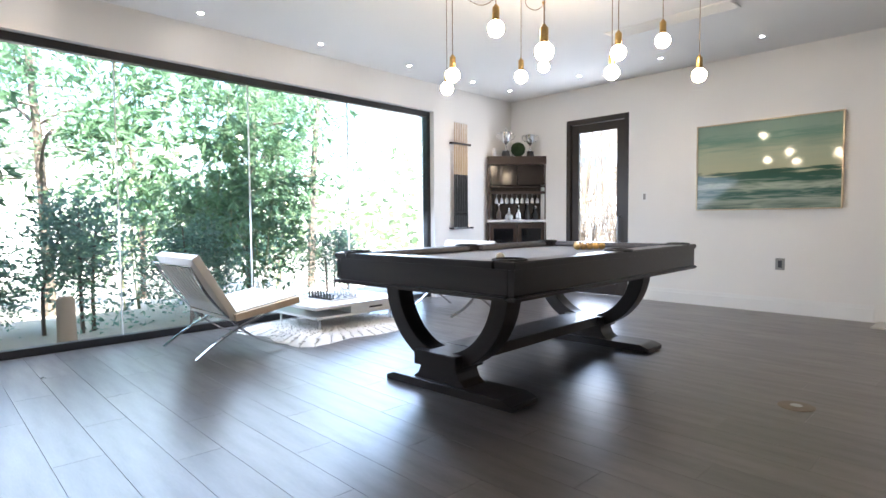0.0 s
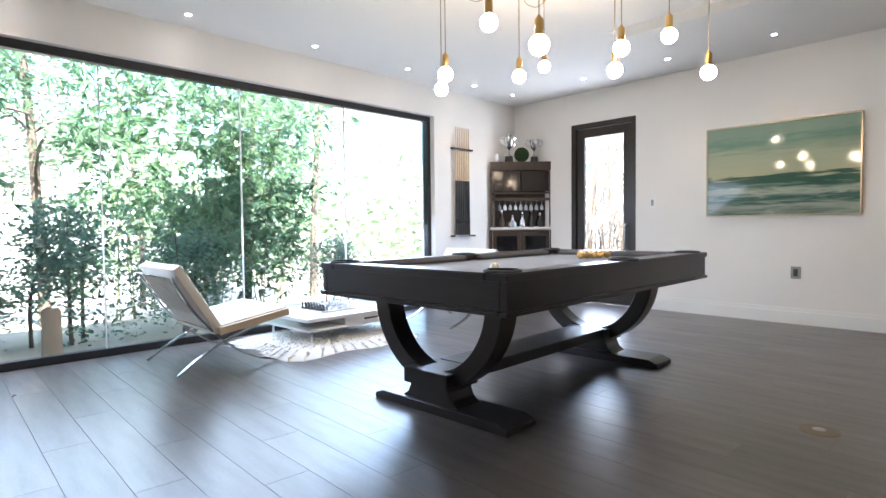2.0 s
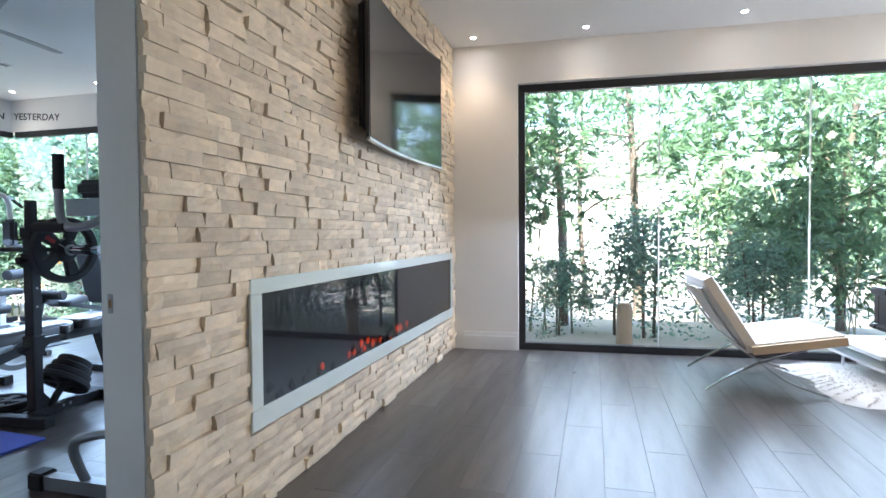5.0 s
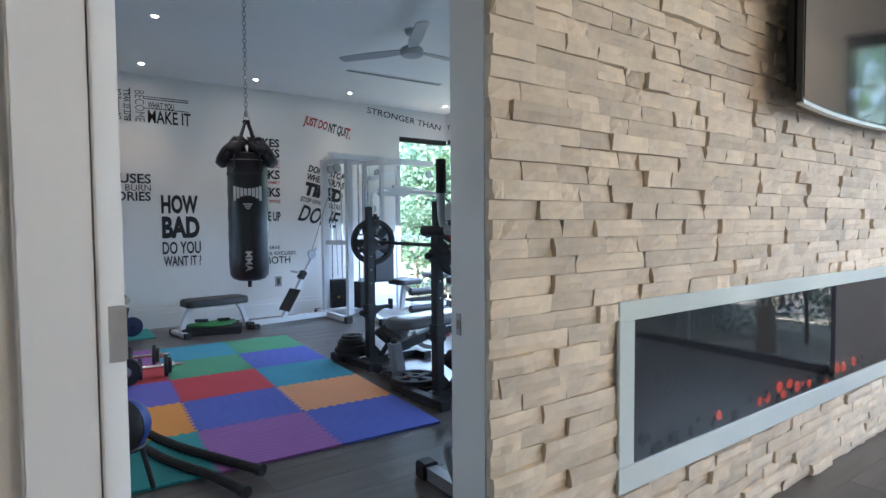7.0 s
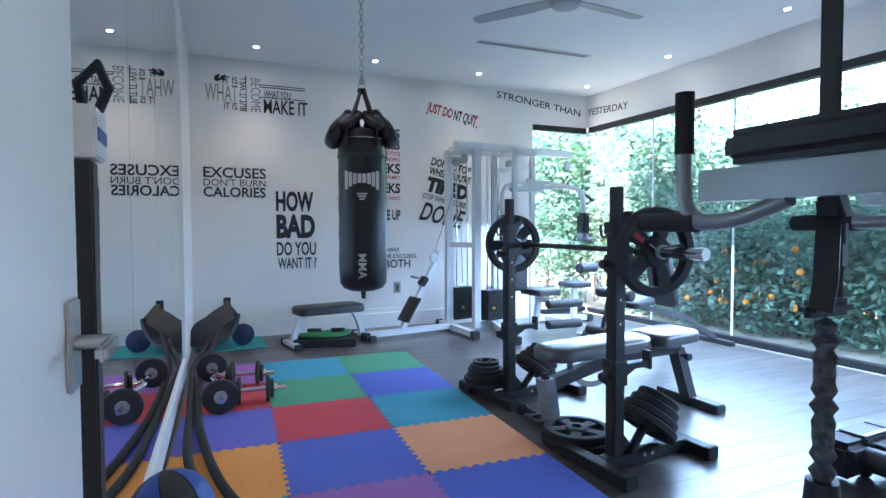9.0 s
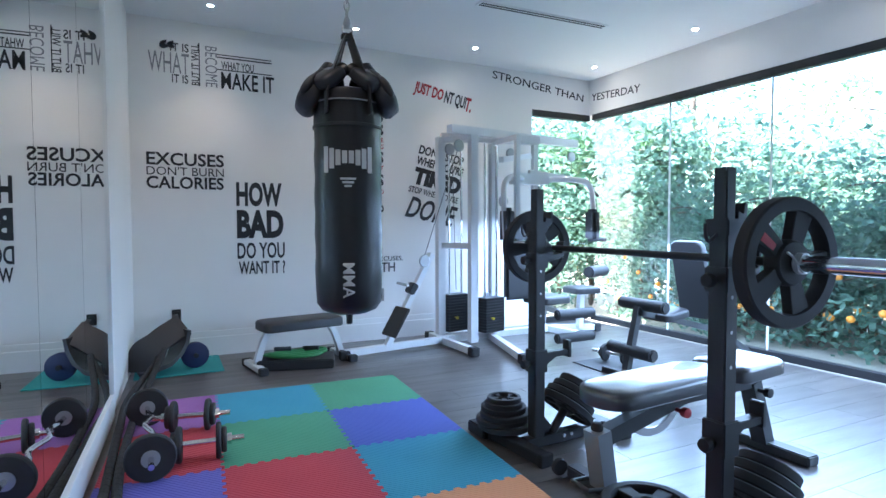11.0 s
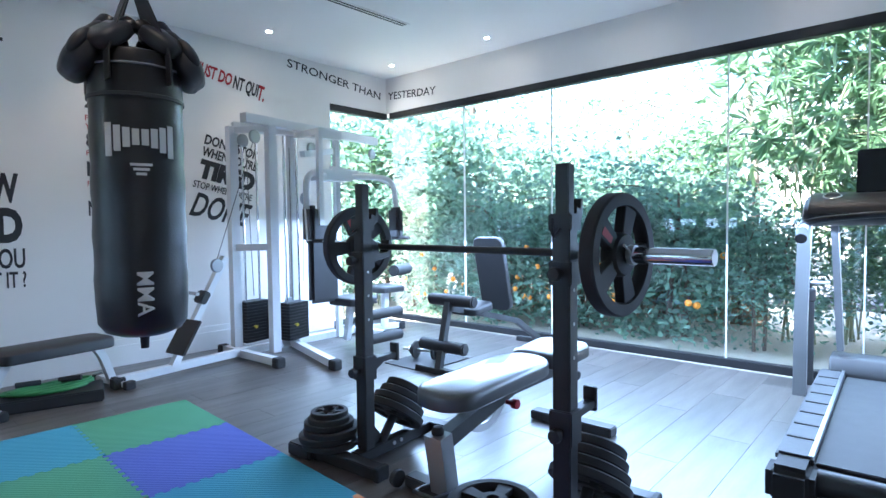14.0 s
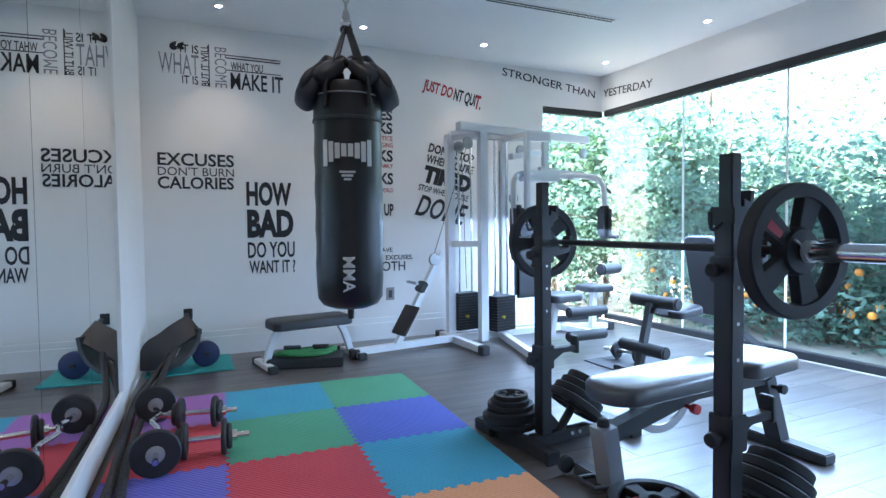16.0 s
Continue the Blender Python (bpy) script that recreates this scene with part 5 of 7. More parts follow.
plate_thing(BM @ pose(0, 0, 0.296, 0, 0, 20), 0.198, 0.05, "black rubber weight plate on the barbell", "barbell plates")
plate_thing(BM @ pose(0, 0, L_ - 0.262, 0, 0, 50), 0.198, 0.05, "black rubber weight plate on the barbell", "barbell plates")
for zz in (0.255, L_ - 0.225):
    cl = thing("spring_collar", "chrome spring collar clipped on the barbell", "spring collar", BM @ pose(0, 0, zz - 0.018), "spring collars")
    part("coil", bm_tube([(0.029 * math.cos(a), 0.029 * math.sin(a), a / 6.28 * 0.006) for a in [k * 0.35 for k in range(60)]], 0.003, 6), STEEL, cl)
    part("grip", bm_tube([(0.03, 0, 0), (0.05, 0.02, 0.0), (0.075, 0.035, 0.0)], 0.004, 6), STEEL, cl)


def squat_stand(x, y, label, yaw):
    t = thing("squat_stand", label, "squat stand", pose(x, y, 0, 0, 0, yaw), "squat stands")
    part("upright", bm_box(-0.031, 0.031, -0.031, 0.031, 0.06, 1.13, 0.004), BLKMET, t)
    part("inner_post", bm_box(-0.023, 0.023, -0.023, 0.023, 1.131, 1.295, 0.003), BLKMET, t)
    part("foot", bm_box(-0.47, 0.075, -0.028, 0.028, 0.006, 0.060, 0.004), BLKMET, t)
    for fx, half in ((-0.475, 0.15), (0.11, 0.20)):
        part("cross_foot", bm_box(fx - 0.034, fx + 0.034, -half, half, 0.004, 0.058, 0.004), BLKMET, t, "black cross foot")
        for sy_ in (-half, half):
            part("end_cap", bm_box(fx - 0.037, fx + 0.037, sy_ - 0.014, sy_ + 0.014, 0.0, 0.062, 0.004), RUBBER, t, "black rubber end cap")
    part("gusset", bm_prism([(-0.031, 0.061), (-0.13, 0.061), (-0.031, 0.17)], 0.006, "y"), BLKMET, t)
    part("cradle", bm_prism([(-0.030, 0.93), (-0.155, 0.955), (-0.165, 1.035), (-0.150, 1.035), (-0.140, 0.978), (-0.085, 0.972), (-0.075, 1.02), (-0.030, 1.05)], 0.055, "y", 0.003), BLKMET, t, "bar cradle")
    part("top_cradle", bm_prism([(-0.030, 1.10), (-0.075, 1.12), (-0.082, 1.185), (-0.066, 1.185), (-0.060, 1.15), (-0.030, 1.16)], 0.055, "y", 0.002), BLKMET, t, "upper bar cradle")
    part("hook", bm_tube(bez([(0.03, 0.0, 1.09), (0.075, 0.0, 1.065), (0.092, 0, 1.085), (0.094, 0, 1.12)], 4), 0.006, 7), BLKMET, t)
    for z0, z1 in ((0.385, 0.50), (0.905, 0.985), (1.08, 1.135)):
        part("sleeve_collar", bm_box(-0.040, 0.040, -0.040, 0.040, z0, z1, 0.004), BLKMET, t)
    part("safety_arm", bm_box(-0.20, -0.040, -0.020, 0.020, 0.450, 0.478, 0.003), BLKMET, t)
    part("safety_stop", bm_box(-0.215, -0.195, -0.024, 0.024, 0.438, 0.525, 0.003), BLKMET, t)
    part("safety_gusset", bm_prism([(-0.040, 0.40), (-0.040, 0.448), (-0.13, 0.448)], 0.008, "y"), BLKMET, t)
    for z in (0.43, 0.945):
        part("knob", bm_lathe([(0.0, 0.0), (0.012, 0.0), (0.012, 0.02), (0.022, 0.025), (0.024, 0.035), (0.020, 0.048), (0.0, 0.052)], 16), RUBBER, t, m=pose(0.040, 0, z, 0, 90, 0))
    for k in range(9):
        part("peg_hole", bm_cyl(0.006, 0.0015, 10), STEEL, t, "bright peg hole", pose(0, 0.0306, 0.56 + k * 0.055 + (0.03 if k > 6 else 0), -90, 0, 0)) if k in (2, 4, 6) else None
    part("plate_horn", bm_tube([(-0.10, 0, 0.055), (-0.30, 0, 0.295)], 0.022, 16), BLKMET, t)
    for bx in (-0.16, -0.21):
        part("bolt", bm_cyl(0.010, 0.006, 6), STEEL, t, "steel bolt", pose(bx, 0.0285, 0.04, -90, 0, 0))
    return t


STANDS = [(-1.815, -1.885), (-1.892, -2.975)]
squat_stand(*STANDS[0], "black squat stand upright with bar cradle and plate horn", 4)
squat_stand(*STANDS[1], "black squat stand upright beside the plate stack", 4)
for sx, sy in STANDS:
    base = pose(sx, sy, 0, 0, 0, 4)
    way = Vector((-0.20, 0, 0.24)).normalized()
    for k in range(4):
        p = Vector((-0.10, 0, 0.055)) + way * (0.155 + 0.042 * k)
        m = base @ Matrix.Translation(p) @ way.to_track_quat("Z", "Y").to_matrix().to_4x4()
        plate_thing(m, 0.150 - 0.016 * k, 0.036, "black rubber weight plate on the stand's horn", "plates on the stands", False)

# plate stacks on the floor
for k, (r_, z_) in enumerate(((0.137, 0.080), (0.135, 0.109), (0.132, 0.138), (0.118, 0.165), (0.098, 0.189), (0.088, 0.211))):
    plate_thing(pose(-1.81 + 0.008 * math.sin(k * 2), -3.145 + 0.008 * math.cos(k * 3), z_, 1.5 * math.sin(k), 0, k * 37), r_, 0.027, "black rubber weight plate in the floor stack", "stacked plates", False)
bs = thing("plate_base", "low black tray under the plate stack", "plate tray", pose(-1.795, -3.29, 0, 0, 0, 4))
part("tray", bm_box(-0.10, 0.10, -0.045, 0.11, 0.0, 0.063, 0.008), RUBBER, bs)
for k in range(2):
    plate_thing(pose(-1.84, -2.20, 0.022 + k * 0.042, 0, 0, k * 33), 0.182 - 0.010 * k, 0.04, "large black rubber weight plate lying on the floor", "plates on the floor", False)

# adjustable bench between the stands
AB = pose(-1.76, -2.45, 0, 0, 0, 180)
ab = thing("weight_bench", "adjustable weight bench with black and silver padded top", "weight bench", AB)
BENCHV = mat("smooth black bench vinyl", (0.03, 0.03, 0.033), 0.3, c2=(0.045, 0.045, 0.048), scale=8, fine=240, bump=0.05, spec=1.0, coat=0.5)
bp_ = bm_pad(0.74, 0.29, 0.07, 0.13)
part("back_pad", bp_, BENCHV, ab, "black vinyl back pad", pose(0.385, 0, 0.392, 0, -2))
sp_ = bm_pad(0.33, 0.30, 0.07)
part("seat_pad", sp_, BENCHV, ab, "black vinyl seat pad", pose(0.925, 0, 0.412, 0, -4))
part("spine", bm_tube([(0.06, 0, 0.235), (0.55, 0, 0.355), (1.04, 0, 0.365)], 0.03, square=0.033), GREYMET, ab, "dark grey spine")
part("rear_leg", bm_tube([(0.055, 0, 0.275), (0.095, 0, 0.03)], 0.045, square=0.035), SILVER, ab, "silver grey rear post")
part("post_cap", bm_lathe([(0.0, 0.0), (0.024, 0.0), (0.026, 0.012), (0.018, 0.03), (0.0, 0.034)], 16), RUBBER, ab, "black knob", pose(0.055, 0, 0.276))
part("rear_foot", bm_box(0.06, 0.13, -0.20, 0.20, 0.0, 0.05, 0.006), GREYMET, ab)
part("front_leg", bm_tube([(1.02, 0, 0.36), (1.13, 0, 0.04)], 0.04, square=0.03), GREYMET, ab)
part("front_foot", bm_box(1.10, 1.18, -0.24, 0.24, 0.0, 0.05, 0.006), GREYMET, ab)
for s_ in (-1, 1):
    part("wheel", bm_lathe([(0.0, -0.012), (0.035, -0.012), (0.038, 0.0), (0.035, 0.012), (0.0, 0.012)], 20), DECALR if s_ < 0 else RUBBER, ab, "small transport wheel", pose(0.03, s_ * 0.21, 0.045, 90))
part("seat_bracket", bm_box(0.74, 0.98, -0.045, 0.045, 0.372, 0.405, 0.004), GREYMET, ab, "dark seat bracket")
part("pad_plate", bm_box(0.10, 0.66, -0.06, 0.06, 0.374, 0.392, 0.003), GREYMET, ab, "dark plate under the back pad")
part("support_link", bm_tube([(0.42, 0.03, 0.385), (0.46, 0.03, 0.30)], 0.012, square=0.006), STEEL, ab, "steel support link")
for z_ in (0.375, 0.348):
    part("bolt", bm_cyl(0.009, 0.006, 6), STEEL, ab, "steel bolt", pose(0.60, 0.0305, z_, -90))
part("carry_handle", bm_tube([(0.07, -0.06, 0.05), (-0.03, -0.05, 0.06), (-0.03, 0.05, 0.06), (0.07, 0.06, 0.05)], 0.01, 8), GREYMET, ab)
arc = [(0.42 + 0.17 * math.cos(a), 0.05, 0.36 - 0.17 * math.sin(a)) for a in [math.pi * k / 18 for k in range(1, 18)]]
part("angle_quadrant", bm_tube(arc, 0.004, square=0.018), STEEL, ab, "curved steel adjustment arc")
part("pull_pin", bm_lathe([(0.0, 0.0), (0.01, 0.0), (0.01, 0.03), (0.022, 0.035), (0.022, 0.06), (0.0, 0.065)], 14), DECALR, ab, m=pose(0.47, -0.04, 0.31, 90))
part("pull_pin", bm_lathe([(0.0, 0.0), (0.01, 0.0), (0.01, 0.03), (0.022, 0.035), (0.022, 0.06), (0.0, 0.065)], 14), RUBBER, ab, m=pose(1.03, -0.04, 0.32, 90))

# inclined exercise bench by the window
IB = pose(-3.75, -3.72, 0, 0, 0, -90)
ib = thing("incline_bench", "black folding incline bench with an upright back pad", "incline bench", IB)
bpd = bm_pad(0.29, 0.62, 0.06)
part("back_pad", bpd, VINYL, ib, "black vinyl back pad", pose(0, -0.14, 0.69, 77))
sd = bm_pad(0.28, 0.26, 0.06)
part("seat_pad", sd, VINYL, ib, "black vinyl seat pad", pose(0, 0.12, 0.42, -8))
part("frame_tube", bm_tube([(0, 0.42, 0.48), (0, 0.06, 0.40), (0, -0.5, 0.26), (0, -0.85, 0.05)], 0.025, square=0.022), GREYMET, ib)
part("front_post", bm_tube([(0, 0.40, 0.52), (0, 0.52, 0.03)], 0.025, square=0.022), GREYMET, ib)
part("base_foot", bm_box(-0.22, 0.22, 0.49, 0.55, 0.0, 0.045, 0.005), RUBBER, ib)
part("base_foot", bm_box(-0.22, 0.22, -0.88, -0.82, 0.0, 0.045, 0.005), RUBBER, ib)
for (y_, z_) in ((0.36, 0.53), (0.47, 0.20)):
    part("foam_roller", bm_cyl(0.045, 0.44, 20, bevel=0.012), RUBBER, ib, "black foam roller", pose(-0.22, y_, z_, 0, 90))
part("pad_mark", bm_lathe([(0.022, 0.0), (0.028, 0.0), (0.028, 0.001), (0.022, 0.001)], 20), DECALW, ib, "small pale ring mark", pose(0, -0.105, 0.85, 77) @ pose(0, 0, 0.072))


def dumbbell(m, label, r, L, bar_m, bar_r=0.014):
    t = thing("dumbbell", label, "dumbbell", m, "dumbbells")
    part("handle", bm_cyl(bar_r, L, 14), bar_m, t, "chrome bar", pose(-L / 2, 0, 0, 0, 90))
    for s_ in (-1, 1):
        for k in range(2):
            part("plate", bm_lathe([(0.0, -0.012), (r - 0.024 * k - 0.005, -0.012), (r - 0.024 * k, -0.006), (r - 0.024 * k, 0.006), (r - 0.024 * k - 0.005, 0.012), (0.0, 0.012)], 28), RUBBER, t, "black plate", pose(s_ * (L * 0.215 + k * 0.0245), 0, 0, 0, 90))
        part("lock_nut", bm_cyl(0.026, 0.02, 10), CHROME, t, m=pose(s_ * (L * 0.215 + 0.048) - 0.01, 0, 0, 0, 90))
    return t


dumbbell(pose(-0.345, -3.97, 0.097, 0, 0, -11), "chrome dumbbell with black plates on the foam tiles", 0.084, 0.40, CHROME)
dumbbell(pose(-0.365, -3.54, 0.097, 0, 0, -5), "chrome dumbbell with black plates on the foam tiles", 0.084, 0.40, CHROME)
tagged(part("rubber_mat", bm_box(-3.74, -3.19, -4.27, -3.84, 0.001, 0.009, 0.003), RUBBER), "thin black rubber mat by the glass", "rubber mat")
dumbbell(pose(-3.47, -4.08, 0.084, 0, 0, -72), "steel dumbbell with black plates on the rubber mat", 0.072, 0.40, STEEL)
ez = thing("curl_bar", "chrome curl bar loaded with black plates", "curl bar", pose(-0.150, -3.775, 0.118, 0, 0, 92.4))
part("bar", bm_tube(bez([(-0.50, 0, 0), (-0.30, 0, 0), (-0.2, 0.018, 0.0), (-0.08, -0.016, 0), (0.08, 0.016, 0), (0.2, -0.018, 0), (0.30, 0, 0), (0.50, 0, 0)], 5), 0.013, 10), CHROME, ez)
for s_ in (-1, 1):
    part("plate", bm_lathe([(0.0, -0.016), (0.098, -0.016), (0.104, -0.008), (0.104, 0.008), (0.098, 0.016), (0.0, 0.016)], 32), RUBBER, ez, "black plate", pose(s_ * 0.385, 0, 0, 0, 90))
    part("hub", bm_lathe([(0.0, -0.024), (0.035, -0.022), (0.038, 0.022), (0.0, 0.024)], 20), SILVER, ez, "silver hub with spokes", pose(s_ * 0.385, 0, 0, 0, 90))

# battle rope along the mirrors
ROPE = mat("black braided rope", (0.02, 0.019, 0.018), 0.85, c2=(0.045, 0.043, 0.04), scale=30, fine=160, bump=0.8)
rope = thing("battle_rope", "thick black battle rope lying on the foam tiles", "battle rope", pose(0, 0, 0))
for k, pts_ in enumerate(([(-0.22, -5.3, 0.20), (-0.10, -4.75, 0.04), (-0.06, -4.2, 0.035), (-0.04, -3.5, 0.035), (-0.07, -2.9, 0.035), (-0.14, -2.35, 0.035), (-0.25, -1.98, 0.035), (-0.42, -1.62, 0.035), (-0.52, -1.42, 0.035)],
                          [(-0.20, -5.3, 0.16), (-0.02, -4.7, 0.04), (-0.0, -4.1, 0.035), (0.0, -3.4, 0.035), (0.0, -2.75, 0.035), (-0.06, -2.3, 0.035), (-0.17, -1.85, 0.035), (-0.32, -1.5, 0.035), (-0.40, -1.25, 0.035)])):
    path = bez(pts_, 22)
    bm = bm_tube(path, 0.021, 10)
    part("rope", bm, ROPE, rope)
    for j in range(0, len(path) - 1):
        tw = bm_lathe([(0.019, -0.006), (0.0225, 0.0), (0.019, 0.006)], 10)
        d_ = (path[j + 1] - path[j]).normalized()
        if j % 2 == 0:
            part("strand", tw, ROPE, rope, m=Matrix.Translation(path[j]) @ (d_ + Vector((0.25, 0.1, 0.1))).to_track_quat("Z", "Y").to_matrix().to_4x4())
    part("grip", bm_tube([path[-6], path[-1]], 0.026, 12), RUBBER, rope, "shrink-wrapped rope end")

gbag = thing("gym_bag", "slumped black gym bag with webbing in the corner", "gym bag", pose(-0.20, -5.42, 0.009, 0, 0, 20))
for nm, pts_, th_ in (("back_panel", [(0.17, 0.02, 0.03), (0.14, 0, 0.15), (0.02, 0, 0.235), (-0.12, -0.01, 0.31), (-0.17, -0.01, 0.33)], 0.016), ("front_panel", [(0.18, 0.0, 0.02), (0.06, 0.02, 0.04), (-0.06, 0.02, 0.09), (-0.13, 0.0, 0.20), (-0.16, 0.0, 0.31)], 0.014)):
    bm = bm_tube(bez(pts_, 7), 0.10, square=th_)
    for v in bm.verts:
        v.co += Vector((noise.noise(v.co * 7) * 0.018, 0, abs(noise.noise(v.co * 8 + Vector((0, 5, 0)))) * 0.02))
    part(nm, bm, VINYL, gbag, smooth=80)
part("strap", bm_tube(bez([(-0.15, -0.10, 0.30), (-0.17, -0.16, 0.36), (-0.19, -0.24, 0.39), (-0.18, -0.20, 0.30), (-0.14, -0.05, 0.24)], 6), 0.018, square=0.003), VINYL, gbag)
aw = thing("ab_wheel", "blue and black ab wheel on the teal mat", "ab wheel", pose(-0.43, -5.45, 0.112, 0, 0, 8))
part("wheel", bm_lathe([(0.0, -0.03), (0.085, -0.03), (0.10, -0.02), (0.10, 0.02), (0.085, 0.03), (0.0, 0.03)], 32), mat("dark blue wheel rubber", (0.02, 0.03, 0.10), 0.5, scale=8), aw, m=pose(0, 0, 0, 90))
part("handle", bm_tube([(0, -0.055, 0), (0, 0.055, 0)], 0.018, 12), RUBBER, aw)

# medicine ball on a low stand
mb_s = thing("ball_stand", "low black tubular medicine ball stand", "ball stand", pose(0.015, -1.64, 0.0))
part("ring", bm_tube([(0.085 * math.cos(a), 0.085 * math.sin(a), 0.20) for a in [2 * math.pi * k / 24 for k in range(25)]], 0.011, 8), BLKMET, mb_s)
for k in range(3):
    a = k * 2.094 + 0.5
    part("leg", bm_tube([(0.085 * math.cos(a), 0.085 * math.sin(a), 0.20), (0.13 * math.cos(a), 0.13 * math.sin(a), 0.015)], 0.011, 8), BLKMET, mb_s)
mbt = thing("medicine_ball", "blue and black panelled medicine ball on its stand", "medicine ball", pose(0.015, -1.64, 0.29, 20, 15, 0))
BLUEB = mat("blue ball rubber", (0.03, 0.07, 0.30), 0.45, scale=14, fine=220, bump=0.3)
for k in range(8):
    bm = bmesh.new()
    rows_ = []
    for i in range(13):
        th_ = math.pi * i / 12
        rows_.append([bm.verts.new((0.119 * math.sin(th_) * math.cos(f), 0.119 * math.sin(th_) * math.sin(f), 0.119 * math.cos(th_))) for f in [2 * math.pi * (k + 0.02 + 0.96 * j / 4) / 8 for j in range(5)]])
    for i in range(12):
        for j in range(4):
            try:
                bm.faces.new((rows_[i][j], rows_[i][j + 1], rows_[i + 1][j + 1], rows_[i + 1][j]))
            except ValueError:
                pass
    bmesh.ops.remove_doubles(bm, verts=bm.verts, dist=1e-5)
    part("panel", bm, BLUEB if k % 2 else RUBBER, mbt, "blue panel" if k % 2 else "")

# upright bar rack between door and mirror
ur = thing("bar_holder", "slim black upright holder with a white label box", "bar holder", pose(0.128, -1.14, 0))
part("post", bm_box(-0.018, 0.018, -0.03, 0.03, 0.03, 1.24, 0.004), BLKMET, ur)
part("base", bm_box(-0.05, 0.03, -0.10, 0.10, 0.0, 0.03, 0.005), BLKMET, ur)
part("label_box", bm_box(-0.03, 0.025, -0.06, 0.06, 1.242, 1.34, 0.005), WHTMET, ur, "white box with a blue label")
part("label_strip", bm_box(-0.0325, -0.0305, -0.05, 0.05, 1.275, 1.30), mat("blue label", (0.08, 0.13, 0.35), 0.5, scale=9), ur)
part("clamp", bm_tube([(-0.02, -0.04, 1.345), (-0.04, -0.03, 1.39), (-0.03, 0.03, 1.42), (0.0, 0.045, 1.38), (0.0, 0.0, 1.342)], 0.010, 8), BLKMET, ur)

# flat bench with the rowing rail of the multi-gym
sb = thing("flat_bench", "low white framed rowing bench with a black pad", "flat bench", pose(-1.205, -5.25, 0, 0, 0, 190))
part("pad", bm_pad(0.66, 0.30, 0.075), VINYL, sb, "black vinyl pad", pose(0, 0, 0.30))
for s_ in (-1, 1):
    part("leg", bm_tube(bez([(s_ * 0.24, 0, 0.31), (s_ * 0.30, 0, 0.22), (s_ * 0.36, 0, 0.04)], 5), 0.024, square=0.024), WHTMET, sb)
    part("foot", bm_box(s_ * 0.37 - 0.03, s_ * 0.37 + 0.03, -0.20, 0.20, 0.012, 0.052, 0.005), WHTMET, sb)
    for t_ in (-1, 1):
        part("foot_cap", bm_box(s_ * 0.37 - 0.034, s_ * 0.37 + 0.034, t_ * 0.2 - 0.025, t_ * 0.2 + 0.025, 0.0, 0.056, 0.005), RUBBER, sb)
gt = thing("step_platform", "flat black step box under green resistance bands", "step platform", pose(-1.165, -5.19, 0, 0, 0, -16))
part("box", bm_box(-0.29, 0.29, -0.15, 0.15, 0.0, 0.075, 0.008), RUBBER, gt)
rb = thing("resistance_band", "coiled green tube resistance band on the step box", "resistance band", pose(-1.165, -5.19, 0.076, 0, 0, -16))
GREENR = mat("green rubber tube", (0.05, 0.24, 0.07), 0.45, scale=9)
part("tube", bm_tube([(0.22 * math.cos(a) * (1 - 0.1 * math.sin(a * 0.4)), 0.10 * math.sin(a * 1.06), 0.014 + 0.0045 * a / 3) for a in [k * 0.3 for k in range(70)]], 0.011, 8), GREENR, rb)
for s_ in (-1, 1):
    part("handle", bm_tube([(s_ * 0.05, -0.02, 0.06), (s_ * 0.17, 0.03, 0.07)], 0.017, 10), RUBBER, rb, "black foam handle")

# multi-gym
MG = pose(0, 0, 0)
mg = thing("multi_gym", "white steel multi-station gym with black weight stacks", "multi-gym", MG)


def beam(nm, a, b, w=0.03, material=WHTMET, lab=""):
    return part(nm, bm_tube([a, b], w, square=w), material, mg, lab)


P1, P2, P3 = (-2.60, -5.50), (-2.80, -5.22), (-3.16, -5.03)
P1b = (-2.56, -5.13)
beam("upright", (P1[0], P1[1], 0.03), (P1[0], P1[1], 1.96), 0.037)
beam("upright", (P2[0], P2[1], 0.03), (P2[0], P2[1], 1.96), 0.037)
beam("upright", (-3.16, -5.45, 0.03), (-3.16, -5.45, 1.95), 0.037)
beam("upright", (P3[0], P3[1], 0.9), (P3[0], P3[1], 1.93), 0.022)
beam("upright", (-3.55, -5.30, 0.03), (-3.55, -5.30, 1.92), 0.025)
beam("top_beam", (-2.53, -5.17, 1.985), (-4.24, -5.51, 2.0), 0.037)
beam("top_beam", (-2.62, -5.52, 1.965), (-3.6, -5.30, 1.965), 0.037)
beam("cross_beam", (-2.60, -5.52, 1.93), (-2.80, -5.20, 1.93), 0.025)
beam("cross_beam", (-3.16, -5.47, 1.93), (-3.16, -5.0, 1.93), 0.025)
beam("cross_beam", (-2.60, -5.50, 0.93), (-2.82, -5.20, 0.93), 0.028)
beam("base_rail", (-1.56, -5.20, 0.055), (-2.60, -5.36, 0.055), 0.028)
beam("base_rail", (-2.55, -5.62, 0.045), (-2.58, -4.82, 0.045), 0.03)
beam("base_rail", (-2.60, -5.40, 0.045), (-3.95, -5.42, 0.045), 0.03)
beam("base_rail", (-3.10, -5.45, 0.045), (-2.82, -4.42, 0.045), 0.03)
beam("base_rail", (-3.80, -5.60, 0.045), (-3.88, -4.98, 0.045), 0.03)
